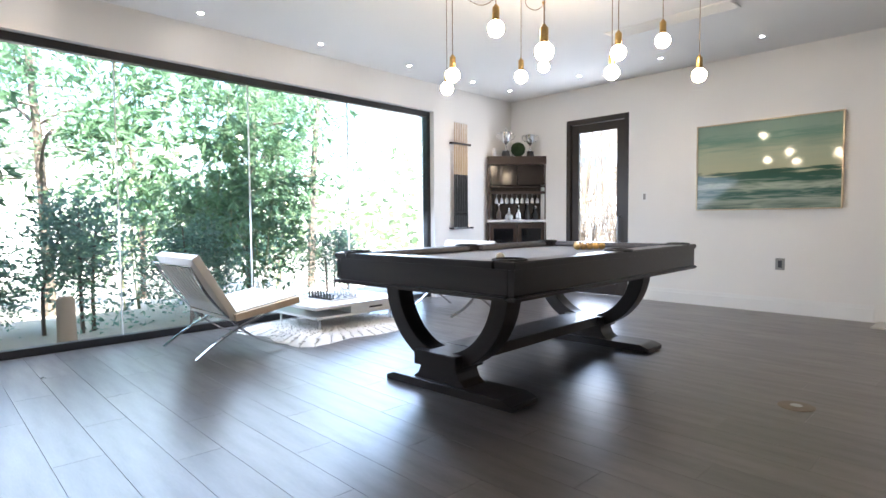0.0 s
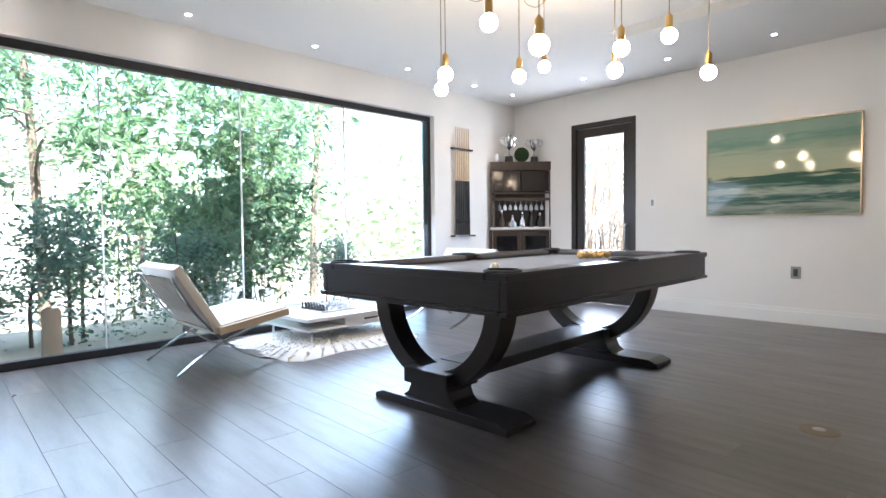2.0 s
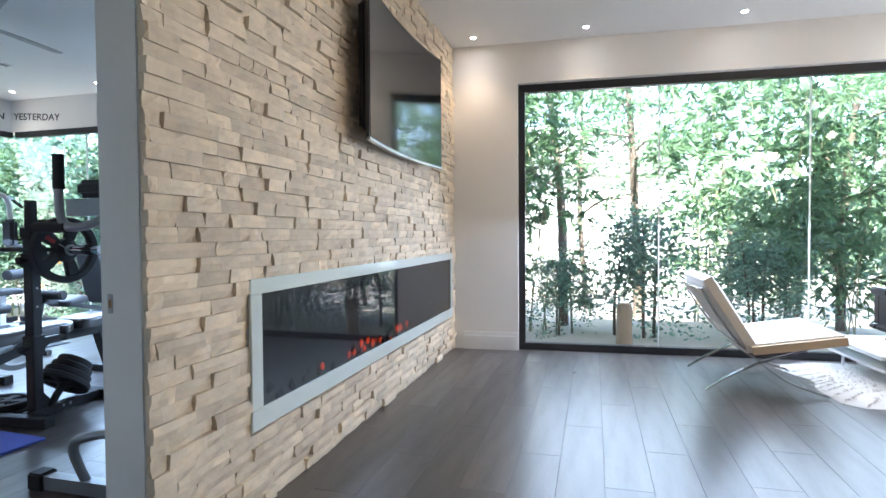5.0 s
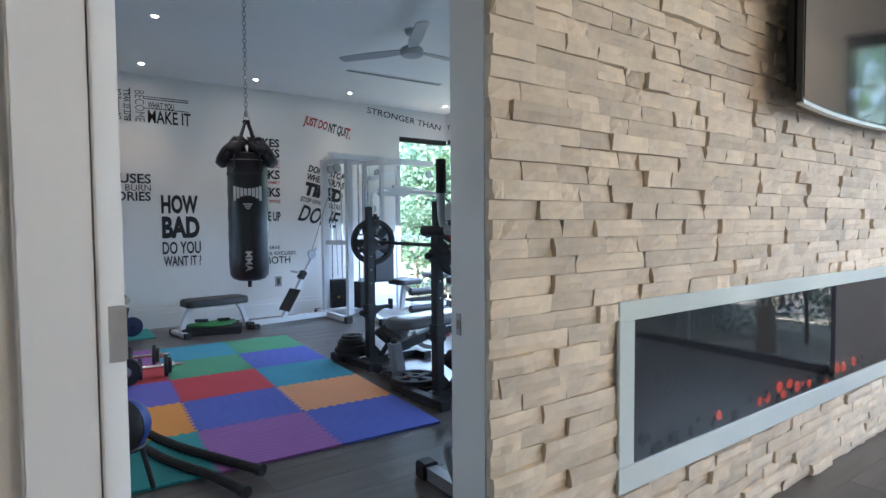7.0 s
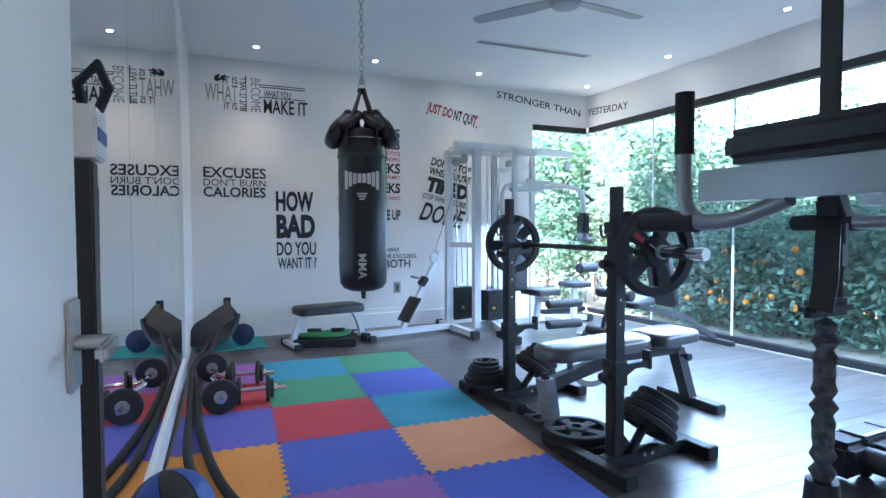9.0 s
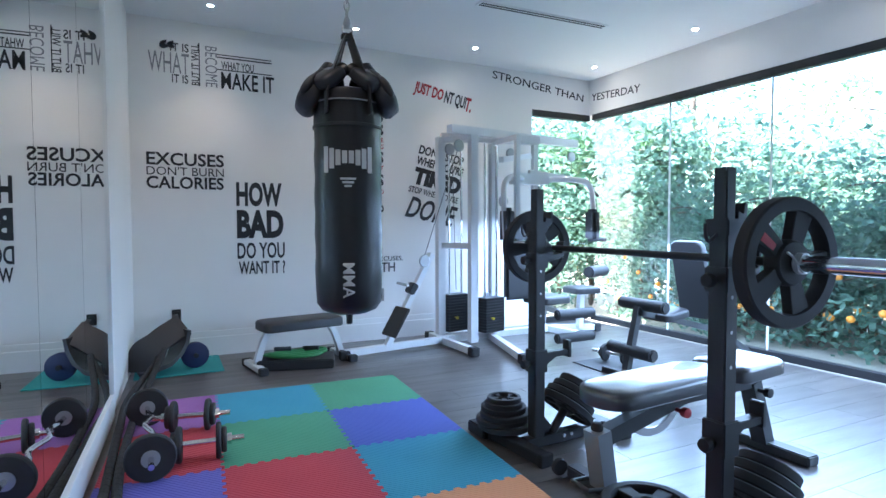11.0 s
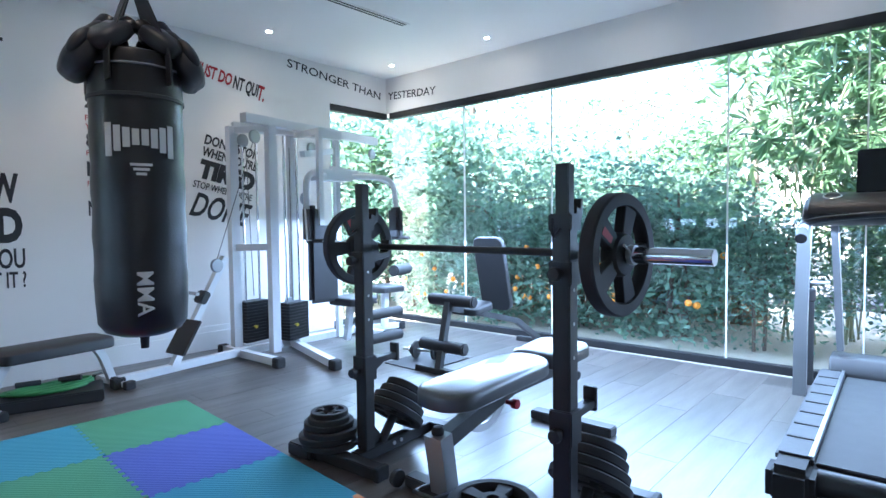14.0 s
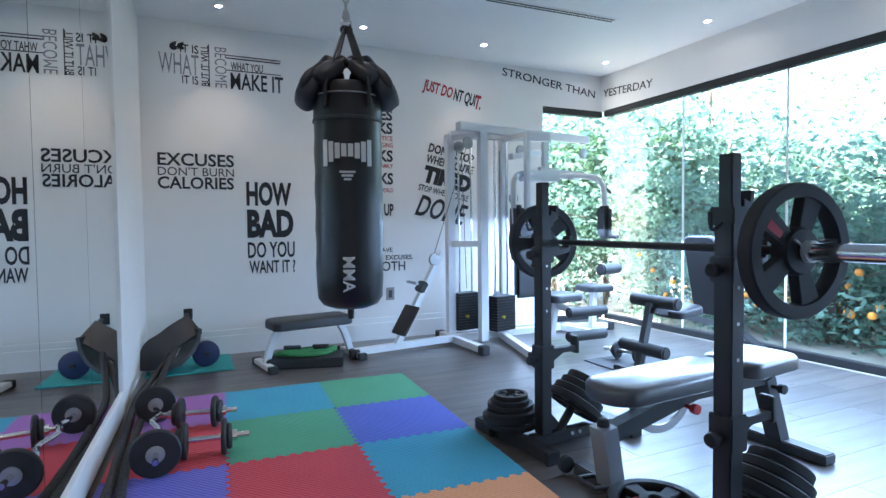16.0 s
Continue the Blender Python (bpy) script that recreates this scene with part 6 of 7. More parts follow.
for x_, y_ in ((-2.58, -4.82), (-2.55, -5.64), (-2.82, -4.42), (-3.88, -4.97), (-3.80, -5.62), (-1.56, -5.20)):
    part("foot_cap", bm_box(x_ - 0.04, x_ + 0.04, y_ - 0.04, y_ + 0.04, 0.0, 0.08, 0.008), RUBBER, mg)
# rowing foot arm
beam("row_arm", (-1.95, -5.25, 0.06), (-2.42, -5.32, 0.86), 0.026)
part("foot_board", bm_box(-0.14, 0.14, -0.12, 0.12, -0.01, 0.01, 0.006), RUBBER, mg, "black foot board", pose(-2.03, -5.23, 0.28, 0, 58, 8))
part("cable_bracket", bm_box(-0.05, 0.05, -0.06, 0.06, -0.03, 0.03, 0.01), BLKMET, mg, "", pose(-2.20, -5.27, 0.56, 0, 58, 0))
part("row_handle", bm_tube([(-2.12, -5.17, 0.60), (-2.12, -5.40, 0.60)], 0.014, 10), STEEL, mg, "steel row handle")
for (x_, y_, z_) in ((-2.33, -5.28, 0.80), (-2.62, -5.16, 1.84), (-2.66, -5.42, 1.84), (-3.12, -5.20, 1.35), (-3.0, -5.30, 0.42), (-4.18, -5.50, 1.86), (-3.2, -5.2, 1.80)):
    pu = part("pulley", bm_lathe([(0.0, -0.012), (0.05, -0.012), (0.055, -0.008), (0.046, 0.0), (0.055, 0.008), (0.05, 0.012), (0.0, 0.012)], 24), SILVER, mg, "grey cable pulley", pose(x_, y_, z_, 90, 0, 12))
CABLE = mat("black steel cable", (0.03, 0.03, 0.03), 0.4, scale=20)
for a_, b_ in (((-2.62, -5.16, 1.84), (-2.33, -5.28, 0.84)), ((-2.70, -5.45, 1.84), (-2.76, -5.48, 0.5)), ((-3.02, -5.28, 1.8), (-3.02, -5.28, 0.45)), ((-3.12, -5.22, 1.33), (-3.12, -5.25, 0.6)), ((-4.18, -5.50, 1.82), (-4.18, -5.50, 1.60))):
    part("cable", bm_tube([a_, b_], 0.003, 6), CABLE, mg)
PLATEM = mat("black stack plate", (0.018, 0.018, 0.019), 0.4, scale=12)
for (x_, y_, n_, yaw_) in ((-2.76, -5.50, 13, 10), (-3.04, -5.30, 12, 14)):
    for k in range(n_):
        part("stack_plate", bm_box(-0.125, 0.125, -0.07, 0.07, 0.0, 0.0255, 0.003), PLATEM, mg, "", pose(x_, y_, 0.10 + k * 0.0275, 0, 0, yaw_))
    for s_ in (-0.075, 0.075):
        part("guide_rod", bm_tube([(x_ + s_, y_ + s_ * 0.2, 0.08), (x_ + s_, y_ + s_ * 0.2, 1.9)], 0.010, 10), CHROME, mg, "chrome guide rod")
    part("selector_pin", bm_lathe([(0.0, 0.0), (0.006, 0.0), (0.006, 0.03), (0.014, 0.035), (0.014, 0.05), (0.0, 0.055)], 10), mat("yellow pin", (0.7, 0.55, 0.05), 0.4, scale=9), mg, "yellow selector pin", pose(x_ + 0.04, y_ + 0.075, 0.24, -90))
# press and butterfly arms
for s_, x_ in ((0, -3.02), (1, -4.02)):
    sx_ = 1 if s_ == 0 else -1
    part("press_arm", bm_tube(bez([(-3.42, -5.22, 1.56), (x_ - 0.12 * sx_, -5.08, 1.57), (x_, -5.02, 1.50), (x_ + 0.02 * sx_, -5.0, 1.32), (x_ + 0.02 * sx_, -4.97, 0.98)], 7), 0.028, 12), WHTMET, mg, "white curved press arm")
    part("arm_pad", bm_box(x_ - 0.045, x_ + 0.045, -5.06, -4.90, 0.96, 1.28, 0.03), VINYL, mg, "black arm pad")
    part("arm_grip", bm_tube([(x_, -4.97, 0.98), (x_, -4.80, 0.98)], 0.018, 10), RUBBER, mg)
part("press_yoke", bm_box(-3.62, -3.24, -5.30, -5.14, 1.52, 1.62, 0.01), WHTMET, mg)
beam("upper_arm", (-3.0, -5.05, 1.72), (-3.45, -5.25, 1.80), 0.026)
beam("upper_arm", (-3.45, -5.25, 1.64), (-3.95, -5.25, 1.60), 0.024)
part("back_pad", bm_box(-3.28, -2.98, -5.003, -4.93, 0.44, 1.11, 0.03, 4), VINYL, mg, "black vinyl back pad")
part("seat_pad", bm_pad(0.34, 0.34, 0.07), VINYL, mg, "black vinyl seat pad", pose(-3.42, -4.92, 0.40, 0, 0, 6))
beam("seat_post", (-3.44, -5.05, 0.05), (-3.44, -4.98, 0.40), 0.026)
beam("leg_post", (-3.46, -4.95, 0.34), (-3.50, -4.66, 0.30), 0.024)
for z_ in (0.33, 0.12):
    part("leg_roller", bm_cyl(0.045, 0.42, 18, bevel=0.012), RUBBER, mg, "black foam leg roller", pose(-3.72, -4.62, z_, 0, 90))
part("second_seat", bm_pad(0.32, 0.30, 0.065), VINYL, mg, "black vinyl seat pad", pose(-4.12, -5.25, 0.42, 0, 0, 0))
beam("seat_post", (-4.12, -5.28, 0.05), (-4.12, -5.26, 0.42), 0.028)
beam("base_rail", (-3.9, -5.42, 0.045), (-4.3, -5.25, 0.045), 0.028)
part("foot_cap", bm_box(-4.36, -4.28, -5.29, -5.21, 0.0, 0.08, 0.008), RUBBER, mg)
part("leg_roller", bm_cyl(0.055, 0.34, 18, bevel=0.012), RUBBER, mg, "black foam knee roller", pose(-4.25, -5.05, 0.66, 0, 90, 20))
part("lat_bar", bm_tube(bez([(-3.6, -5.30, 1.50), (-3.8, -5.38, 1.58), (-4.18, -5.50, 1.60), (-4.46, -5.56, 1.56), (-4.62, -5.58, 1.46)], 6), 0.013, 10), STEEL, mg, "steel lat pulldown bar")
part("bar_grip", bm_tube([(-4.50, -5.565, 1.535), (-4.63, -5.582, 1.455)], 0.018, 10), RUBBER, mg)

# slotted air vent and fan
cv = thing("ceiling_vent", "narrow dark slot air vent in the gym ceiling", "ceiling vent", pose(-3.03, -4.44, H, 0, 0, 178.6))
part("frame", bm_box(-0.62, 0.62, -0.045, 0.045, -0.008, -0.001, 0.002), CEIL, cv)
for y_ in (-0.018, 0.018):
    part("slot", bm_box(-0.60, 0.60, y_ - 0.010, y_ + 0.010, -0.0095, -0.0082), BLKMET, cv)
fan = thing("ceiling_fan", "white three-bladed ceiling fan at rest", "ceiling fan", pose(-2.36, -3.03, 0))
FANW = mat("matt grey white fan", (0.42, 0.43, 0.44), 0.5, c2=(0.36, 0.37, 0.38), scale=6)
part("downrod", bm_cyl(0.014, 0.12, 14), FANW, fan, m=pose(0, 0, 2.67))
part("ceiling_canopy", bm_lathe([(0.0, H - 0.001), (0.065, H - 0.001), (0.05, H - 0.04), (0.02, H - 0.05), (0.0, H - 0.05)], 24), FANW, fan)
part("motor", bm_lathe([(0.0, 2.69), (0.05, 2.685), (0.095, 2.66), (0.105, 2.63), (0.09, 2.60), (0.05, 2.585), (0.0, 2.583)], 32), FANW, fan)
for k in range(3):
    bl = bm_prism([(0.09, -0.045), (0.30, -0.065), (0.68, -0.055), (0.70, -0.02), (0.70, 0.03), (0.66, 0.05), (0.30, 0.055), (0.09, 0.04)], 0.008, "z", 0.002)
    part("blade", bl, FANW, fan, "", pose(0, 0, 2.645, 0, 0, 65 + 120 * k) @ pose(0, 0, 0, 9, 0, 0))

# power tower by the door
pt = thing("power_tower", "grey power tower with black arm pads and dip handles", "power tower", pose(0, 0, 0))
for s_, x_ in ((1, -1.13), (-1, -1.72)):
    part("arm_pad", bm_box(x_ - 0.055, x_ + 0.055, -0.72, -0.19, 1.238, 1.31, 0.02, 3), VINYL, pt, "black vinyl forearm pad")
    part("arm_frame", bm_box(x_ - 0.025, x_ + 0.025, -0.80, -0.181, 1.165, 1.235, 0.004), SILVER, pt)
    part("grip_post", bm_tube(bez([(x_, -0.79, 1.12), (x_, -0.84, 1.14), (x_, -0.86, 1.21), (x_, -0.86, 1.40)], 6), 0.018, 12), SILVER, pt)
    part("grip_sleeve", bm_tube([(x_, -0.86, 1.28), (x_, -0.86, 1.425)], 0.022, 14), RUBBER, pt, "black foam grip")
    part("dip_grip", bm_tube([(x_, -0.82, 1.12), (x_, -0.99, 1.12)], 0.024, 14), RUBBER, pt, "black foam dip grip")
    part("dip_bar", bm_tube(bez([(x_, -0.60, 1.165), (x_, -0.72, 1.125), (x_, -0.84, 1.12)], 4), 0.018, 12), SILVER, pt)
    part("brace", bm_tube([(x_, -0.42, 1.17), (x_ - 0.0, -0.24, 0.95)], 0.022, square=0.022), SILVER, pt)
    part("upright", bm_tube([(x_, -0.21, 0.03), (x_, -0.21, 2.15)], 0.03, square=0.03), BLKMET, pt, "black square upright")
    part("base_rail", bm_tube([(x_, -0.19, 0.035), (x_, -0.98, 0.035)], 0.028, square=0.028), SILVER, pt)
    part("foot_cap", bm_box(x_ - 0.04, x_ + 0.04, -1.03, -0.95, 0.0, 0.075, 0.008), RUBBER, pt)
    part("step", bm_tube(bez([(x_, -0.75, 0.05), (x_ + 0.04, -0.77, 0.2), (x_ + 0.05, -0.70, 0.26), (x_ + 0.02, -0.55, 0.26), (x_, -0.48, 0.05)], 6), 0.02, 12), SILVER, pt, "bent grey step tube")
part("back_pad", bm_box(-1.60, -1.25, -0.27, -0.19, 0.95, 1.55, 0.03), VINYL, pt, "black vinyl back pad")
part("cross_bar", bm_tube([(-1.69, -0.21, 1.20), (-1.16, -0.21, 1.20)], 0.026, square=0.026), SILVER, pt)
part("pull_up_bar", bm_tube([(-1.85, -0.58, 2.16), (-1.0, -0.58, 2.16)], 0.018, 12), BLKMET, pt)
for x_ in (-1.13, -1.72):
    part("top_arm", bm_tube([(x_, -0.20, 2.12), (x_, -0.575, 2.16)], 0.022, square=0.022), BLKMET, pt)
sp = thing("suspension_strap", "black webbing strap with a shock cord hung on the tower", "suspension strap", pose(0, 0, 0))
SX, SY = -1.215, -0.58
part("long_strap", bm_box(SX - 0.003, SX + 0.003, SY - 0.020, SY + 0.020, 1.13, 2.16, 0.001), VINYL, sp, "black webbing strap")
part("top_loop", bm_tube([(SX, SY + 0.022 * math.cos(k * 0.524), 2.16 + 0.022 * math.sin(k * 0.524)) for k in range(13)], 0.004, 6), VINYL, sp)
part("loop", bm_tube([(SX, SY, 1.16), (SX - 0.012, SY - 0.005, 1.14), (SX + 0.035, SY + 0.02, 1.0), (SX + 0.05, SY + 0.02, 0.945)], 0.021, square=0.003), VINYL, sp)
part("loop", bm_tube([(SX, SY, 1.16), (SX - 0.02, SY, 1.13), (SX - 0.05, SY - 0.02, 0.98), (SX - 0.05, SY - 0.02, 0.945)], 0.021, square=0.003), VINYL, sp)
part("loop_end", bm_box(SX - 0.07, SX + 0.07, SY - 0.018, SY + 0.018, 0.93, 0.965, 0.012), VINYL, sp)
part("brand_bar", bm_box(SX - 0.043, SX - 0.028, SY + 0.012, SY + 0.0135, 1.03, 1.115), DECALW, sp, "plain pale brand bar", pose(0, 0, 0))
CORDM = mat("speckled shock cord", (0.04, 0.04, 0.042), 0.8, c2=(0.18, 0.18, 0.19), scale=60, fine=200, amount=1.0, bump=0.8)
prof = [(0.0, 0.60)] + [(0.017 + 0.006 * (k % 2) + 0.003 * math.sin(k * 2.3), 0.60 + k * 0.0165) for k in range(20)] + [(0.0, 0.93)]
part("shock_cord", bm_lathe(prof, 14), CORDM, sp, "crinkled grey shock cord", pose(SX, SY, 0))
part("lower_sleeve", bm_lathe([(0.0, 0.28), (0.03, 0.285), (0.034, 0.55), (0.03, 0.598), (0.0, 0.60)], 16), VINYL, sp, m=pose(SX, SY, 0))

# treadmill
td = thing("treadmill", "black and silver treadmill facing the window", "treadmill", pose(-3.45, -1.10, 0, 0, 0, 2))
part("belt", bm_box(-0.80, 0.72, -0.24, 0.24, 0.155, 0.172, 0.004), RUBBER, td, "black running belt")
part("deck", bm_box(-0.90, 0.80, -0.31, 0.31, 0.07, 0.153, 0.01), BLKMET, td)
for s_ in (-1, 1):
    part("side_rail", bm_box(-0.85, 0.74, s_ * 0.31 - 0.065, s_ * 0.31 + 0.065, 0.153, 0.195, 0.012), GREYMET, td, "grey foot rail")
    part("rail_trim", bm_box(-0.85, 0.74, s_ * 0.255 - 0.008, s_ * 0.255 + 0.008, 0.196, 0.203, 0.003), STEEL, td)
    for k in range(7):
        part("tread_strip", bm_box(-0.62 + k * 0.19, -0.605 + k * 0.19, s_ * 0.31 - 0.05, s_ * 0.31 + 0.05, 0.1955, 0.199), RUBBER, td, "ribbed foot grip")
    part("upright", bm_tube(bez([(-0.42, s_ * 0.43, 0.12), (-0.44, s_ * 0.43, 0.6), (-0.46, s_ * 0.42, 1.08)], 6), 0.032, square=0.024), SILVER, td, "silver upright")
    part("hand_rail", bm_tube(bez([(-0.46, s_ * 0.42, 1.10), (-0.30, s_ * 0.41, 1.07), (-0.14, s_ * 0.40, 1.02)], 5), 0.022, 12), SILVER, td)
    part("hand_grip", bm_tube([(-0.22, s_ * 0.405, 1.045), (-0.12, s_ * 0.40, 1.01)], 0.027, 12), RUBBER, td, "black grip end")
    part("foot_wheel", bm_lathe([(0.0, -0.02), (0.045, -0.02), (0.05, 0.0), (0.045, 0.02), (0.0, 0.02)], 18), RUBBER, td, m=pose(0.68, s_ * 0.28, 0.05, 90))
    part("end_cap", bm_box(0.70, 0.88, s_ * 0.31 - 0.08, s_ * 0.31 + 0.08, 0.03, 0.185, 0.03, 3), RUBBER, td)
    part("front_foot", bm_box(-0.9, -0.80, s_ * 0.3 - 0.05, s_ * 0.3 + 0.05, 0.0, 0.07, 0.01), RUBBER, td)
part("rear_roller", bm_cyl(0.05, 0.46, 20), BLKMET, td, "", pose(0.76, -0.23, 0.115, -90, 0, 0))
part("motor_hood", bm_prism([(-1.15, 0.07), (-0.82, 0.07), (-0.80, 0.18), (-0.86, 0.27), (-1.02, 0.28), (-1.14, 0.18)], 0.66, "y", 0.012), BLKMET, td, "rounded black motor hood")
cb_ = part("console", bm_prism([(-0.74, 1.13), (-0.50, 1.07), (-0.38, 1.085), (-0.34, 1.12), (-0.38, 1.185), (-0.52, 1.245), (-0.68, 1.265), (-0.74, 1.22)], 0.84, "y", 0.022), BLKMET, td, "black rounded console")
part("console_screen", bm_box(-0.012, 0.012, -0.20, 0.20, -0.13, 0.13, 0.008), SCREEN, cb_, "dark display", pose(-0.625, 0, 1.37, 0, -18, 0))
for s_ in (-1, 1):
    part("console_cheek", bm_prism([(-0.72, 1.14), (-0.50, 1.085), (-0.42, 1.10), (-0.40, 1.13), (-0.52, 1.215), (-0.70, 1.245)], 0.012, "y", 0.004), SILVER, td, "silver console cheek", pose(0, s_ * 0.425, 0))
    part("cup_ring", bm_lathe([(0.038, 0.0), (0.045, 0.004), (0.045, 0.010), (0.038, 0.012)], 24), STEEL, td, "cup holder ring", pose(-0.50, s_ * 0.30, 1.228, 0, 22, 0))
part("console_rim", bm_tube(bez([(-0.22, -0.42, 1.02), (-0.30, -0.40, 1.09), (-0.29, -0.2, 1.12), (-0.27, 0, 1.13), (-0.29, 0.2, 1.12), (-0.30, 0.40, 1.09), (-0.22, 0.42, 1.02)], 6), 0.017, 12), BLKMET, td, "black curved hand bar")
part("mast_brace", bm_tube([(-0.66, -0.30, 1.10), (-0.95, -0.28, 0.30)], 0.018, square=0.018), SILVER, td)
fr_ = thing("training_bar", "black foam training bar standing by the glass", "training bar", pose(-4.62, -1.62, 0))
part("tube", bm_lathe([(0.0, 0.0), (0.04, 0.0), (0.042, 0.02), (0.036, 0.05), (0.036, 0.56), (0.045, 0.57), (0.045, 0.64), (0.02, 0.65), (0.018, 0.70), (0.0, 0.70)], 18), RUBBER, fr_)
part("cross_handle", bm_tube([(0, -0.02, 0.685), (0, 0.12, 0.69)], 0.012, 10), STEEL, fr_)


# ---- garden ----
LEAFS = [
    mat("fresh green leaf", (0.17, 0.29, 0.15), 0.45, c2=(0.07, 0.15, 0.08), scale=2, fine=30, vary=0.35, island=True),
    mat("blue green leaf", (0.20, 0.33, 0.25), 0.42, c2=(0.09, 0.17, 0.12), scale=2, fine=30, vary=0.35, island=True),
    mat("yellow green leaf", (0.27, 0.35, 0.18), 0.5, c2=(0.10, 0.16, 0.07), scale=2, fine=30, vary=0.35, island=True),
]
for lm in LEAFS:
    b = lm.node_tree.nodes["Principled BSDF"]
    b.inputs["Subsurface Weight"].default_value = 0.0
    n, l = lm.node_tree.nodes, lm.node_tree.links
    tl, mx = n.new("ShaderNodeBsdfTranslucent"), n.new("ShaderNodeMixShader")
    mx.inputs[0].default_value = 0.55
    l.new(b.inputs["Base Color"].links[0].from_socket, tl.inputs[0])
    l.new(b.outputs[0], mx.inputs[1])
    l.new(tl.outputs[0], mx.inputs[2])
    l.new(mx.outputs[0], n["Material Output"].inputs[0])
BARK = mat("grey brown bark", (0.16, 0.12, 0.09), 0.85, c2=(0.07, 0.055, 0.045), scale=12, fine=50, stretch=(1, 1, 0.3), bump=0.6)
SOIL = mat("pale dry garden soil", (0.46, 0.42, 0.35), 0.95, c2=(0.30, 0.26, 0.20), scale=1.2, fine=25, bump=0.5)
ORANGE = mat("orange peel", (0.85, 0.30, 0.03), 0.45, c2=(0.75, 0.24, 0.02), scale=20, fine=120, bump=0.2)
STUCCO = mat("white stucco", (0.78, 0.76, 0.72), 0.85, c2=(0.70, 0.68, 0.64), scale=2, fine=80, bump=0.15)
SHINGLE = mat("grey roof shingle", (0.17, 0.17, 0.18), 0.85, c2=(0.10, 0.10, 0.11), scale=4, fine=30, bump=0.3, vary=0.2)
FENCEW = mat("weathered fence board", (0.28, 0.20, 0.13), 0.8, c2=(0.18, 0.13, 0.09), scale=5, fine=40, stretch=(6, 6, 0.6), bump=0.3, vary=0.25)

gx = np.concatenate([np.linspace(-300, -40, 8), np.linspace(-36, 36, 49), np.linspace(40, 300, 8)])
verts, faces = [], []
for j, y in enumerate(gx):
    for i, x in enumerate(gx):
        r = math.hypot(x, y)
        inside = -5.6 < x < 5.4 and -7 < y < 8.5
        z = -0.16 if inside else -0.16 - 0.06 * max(0, -x - 6.5) * (1 if x > -14 else 7.5 / max(-x - 6.5, 0.1)) + 0.10 * noise.noise((x * 0.3, y * 0.3, 0))
        verts.append((x, y, z))
k = len(gx)
for j in range(k - 1):
    for i in range(k - 1):
        faces.append((j * k + i, j * k + i + 1, (j + 1) * k + i + 1, (j + 1) * k + i))
me = bpy.data.meshes.new("ground")
me.from_pydata(verts, [], faces)
me.materials.append(SOIL)
me.shade_smooth()
tagged(new("ground", me), "pale dry garden ground sloping away from the house", "ground", kind="structure")


def leaf_mesh(name, centres, spread, per, length, width, droop, material, rng, fan=0):
    """Many small bent leaves round cluster centres, in one mesh."""
    n = len(centres) * per
    c = np.repeat(np.array(centres), per, axis=0)
    pos = c + rng.normal(0, 1, (n, 3)) * np.array(spread)
    d = rng.normal(0, 1, (n, 3))
    d[:, 2] = d[:, 2] * 0.5 - droop
    if fan:
        k = np.repeat(rng.normal(0, 1, (n // fan + 1, 3)), fan, axis=0)[:n]
        k[:, 2] = k[:, 2] * 0.3 - droop
        d = k + 0.55 * rng.normal(0, 1, (n, 3))
        pos = np.repeat(pos[::fan], fan, axis=0)[:n] if len(pos[::fan]) * fan >= n else pos
    d /= np.linalg.norm(d, axis=1, keepdims=True)
    s = np.cross(d, rng.normal(0, 1, (n, 3)))
    s /= np.linalg.norm(s, axis=1, keepdims=True)
    up = np.cross(s, d)
    L = length * rng.uniform(0.6, 1.3, (n, 1))
    W = width * rng.uniform(0.7, 1.2, (n, 1))
    v = np.stack([pos, pos + d * L * 0.45 + s * W / 2 + up * L * 0.06, pos + d * L - up * L * 0.08, pos + d * L * 0.45 - s * W / 2 + up * L * 0.06], axis=1).reshape(-1, 3)
    me = bpy.data.meshes.new(name)
    f = np.arange(n * 4).reshape(-1, 4)
    me.vertices.add(n * 4)
    me.vertices.foreach_set("co", v.astype(np.float32).ravel())
    me.loops.add(n * 4)
    me.loops.foreach_set("vertex_index", f.astype(np.int32).ravel())
    me.polygons.add(n)
    me.polygons.foreach_set("loop_start", np.arange(0, n * 4, 4, dtype=np.int32))
    me.update(calc_edges=True)
    me.materials.append(material)
    return me


CANE = mat("green brown cane", (0.26, 0.27, 0.15), 0.55, c2=(0.18, 0.17, 0.10), scale=6, fine=40, vary=0.2)


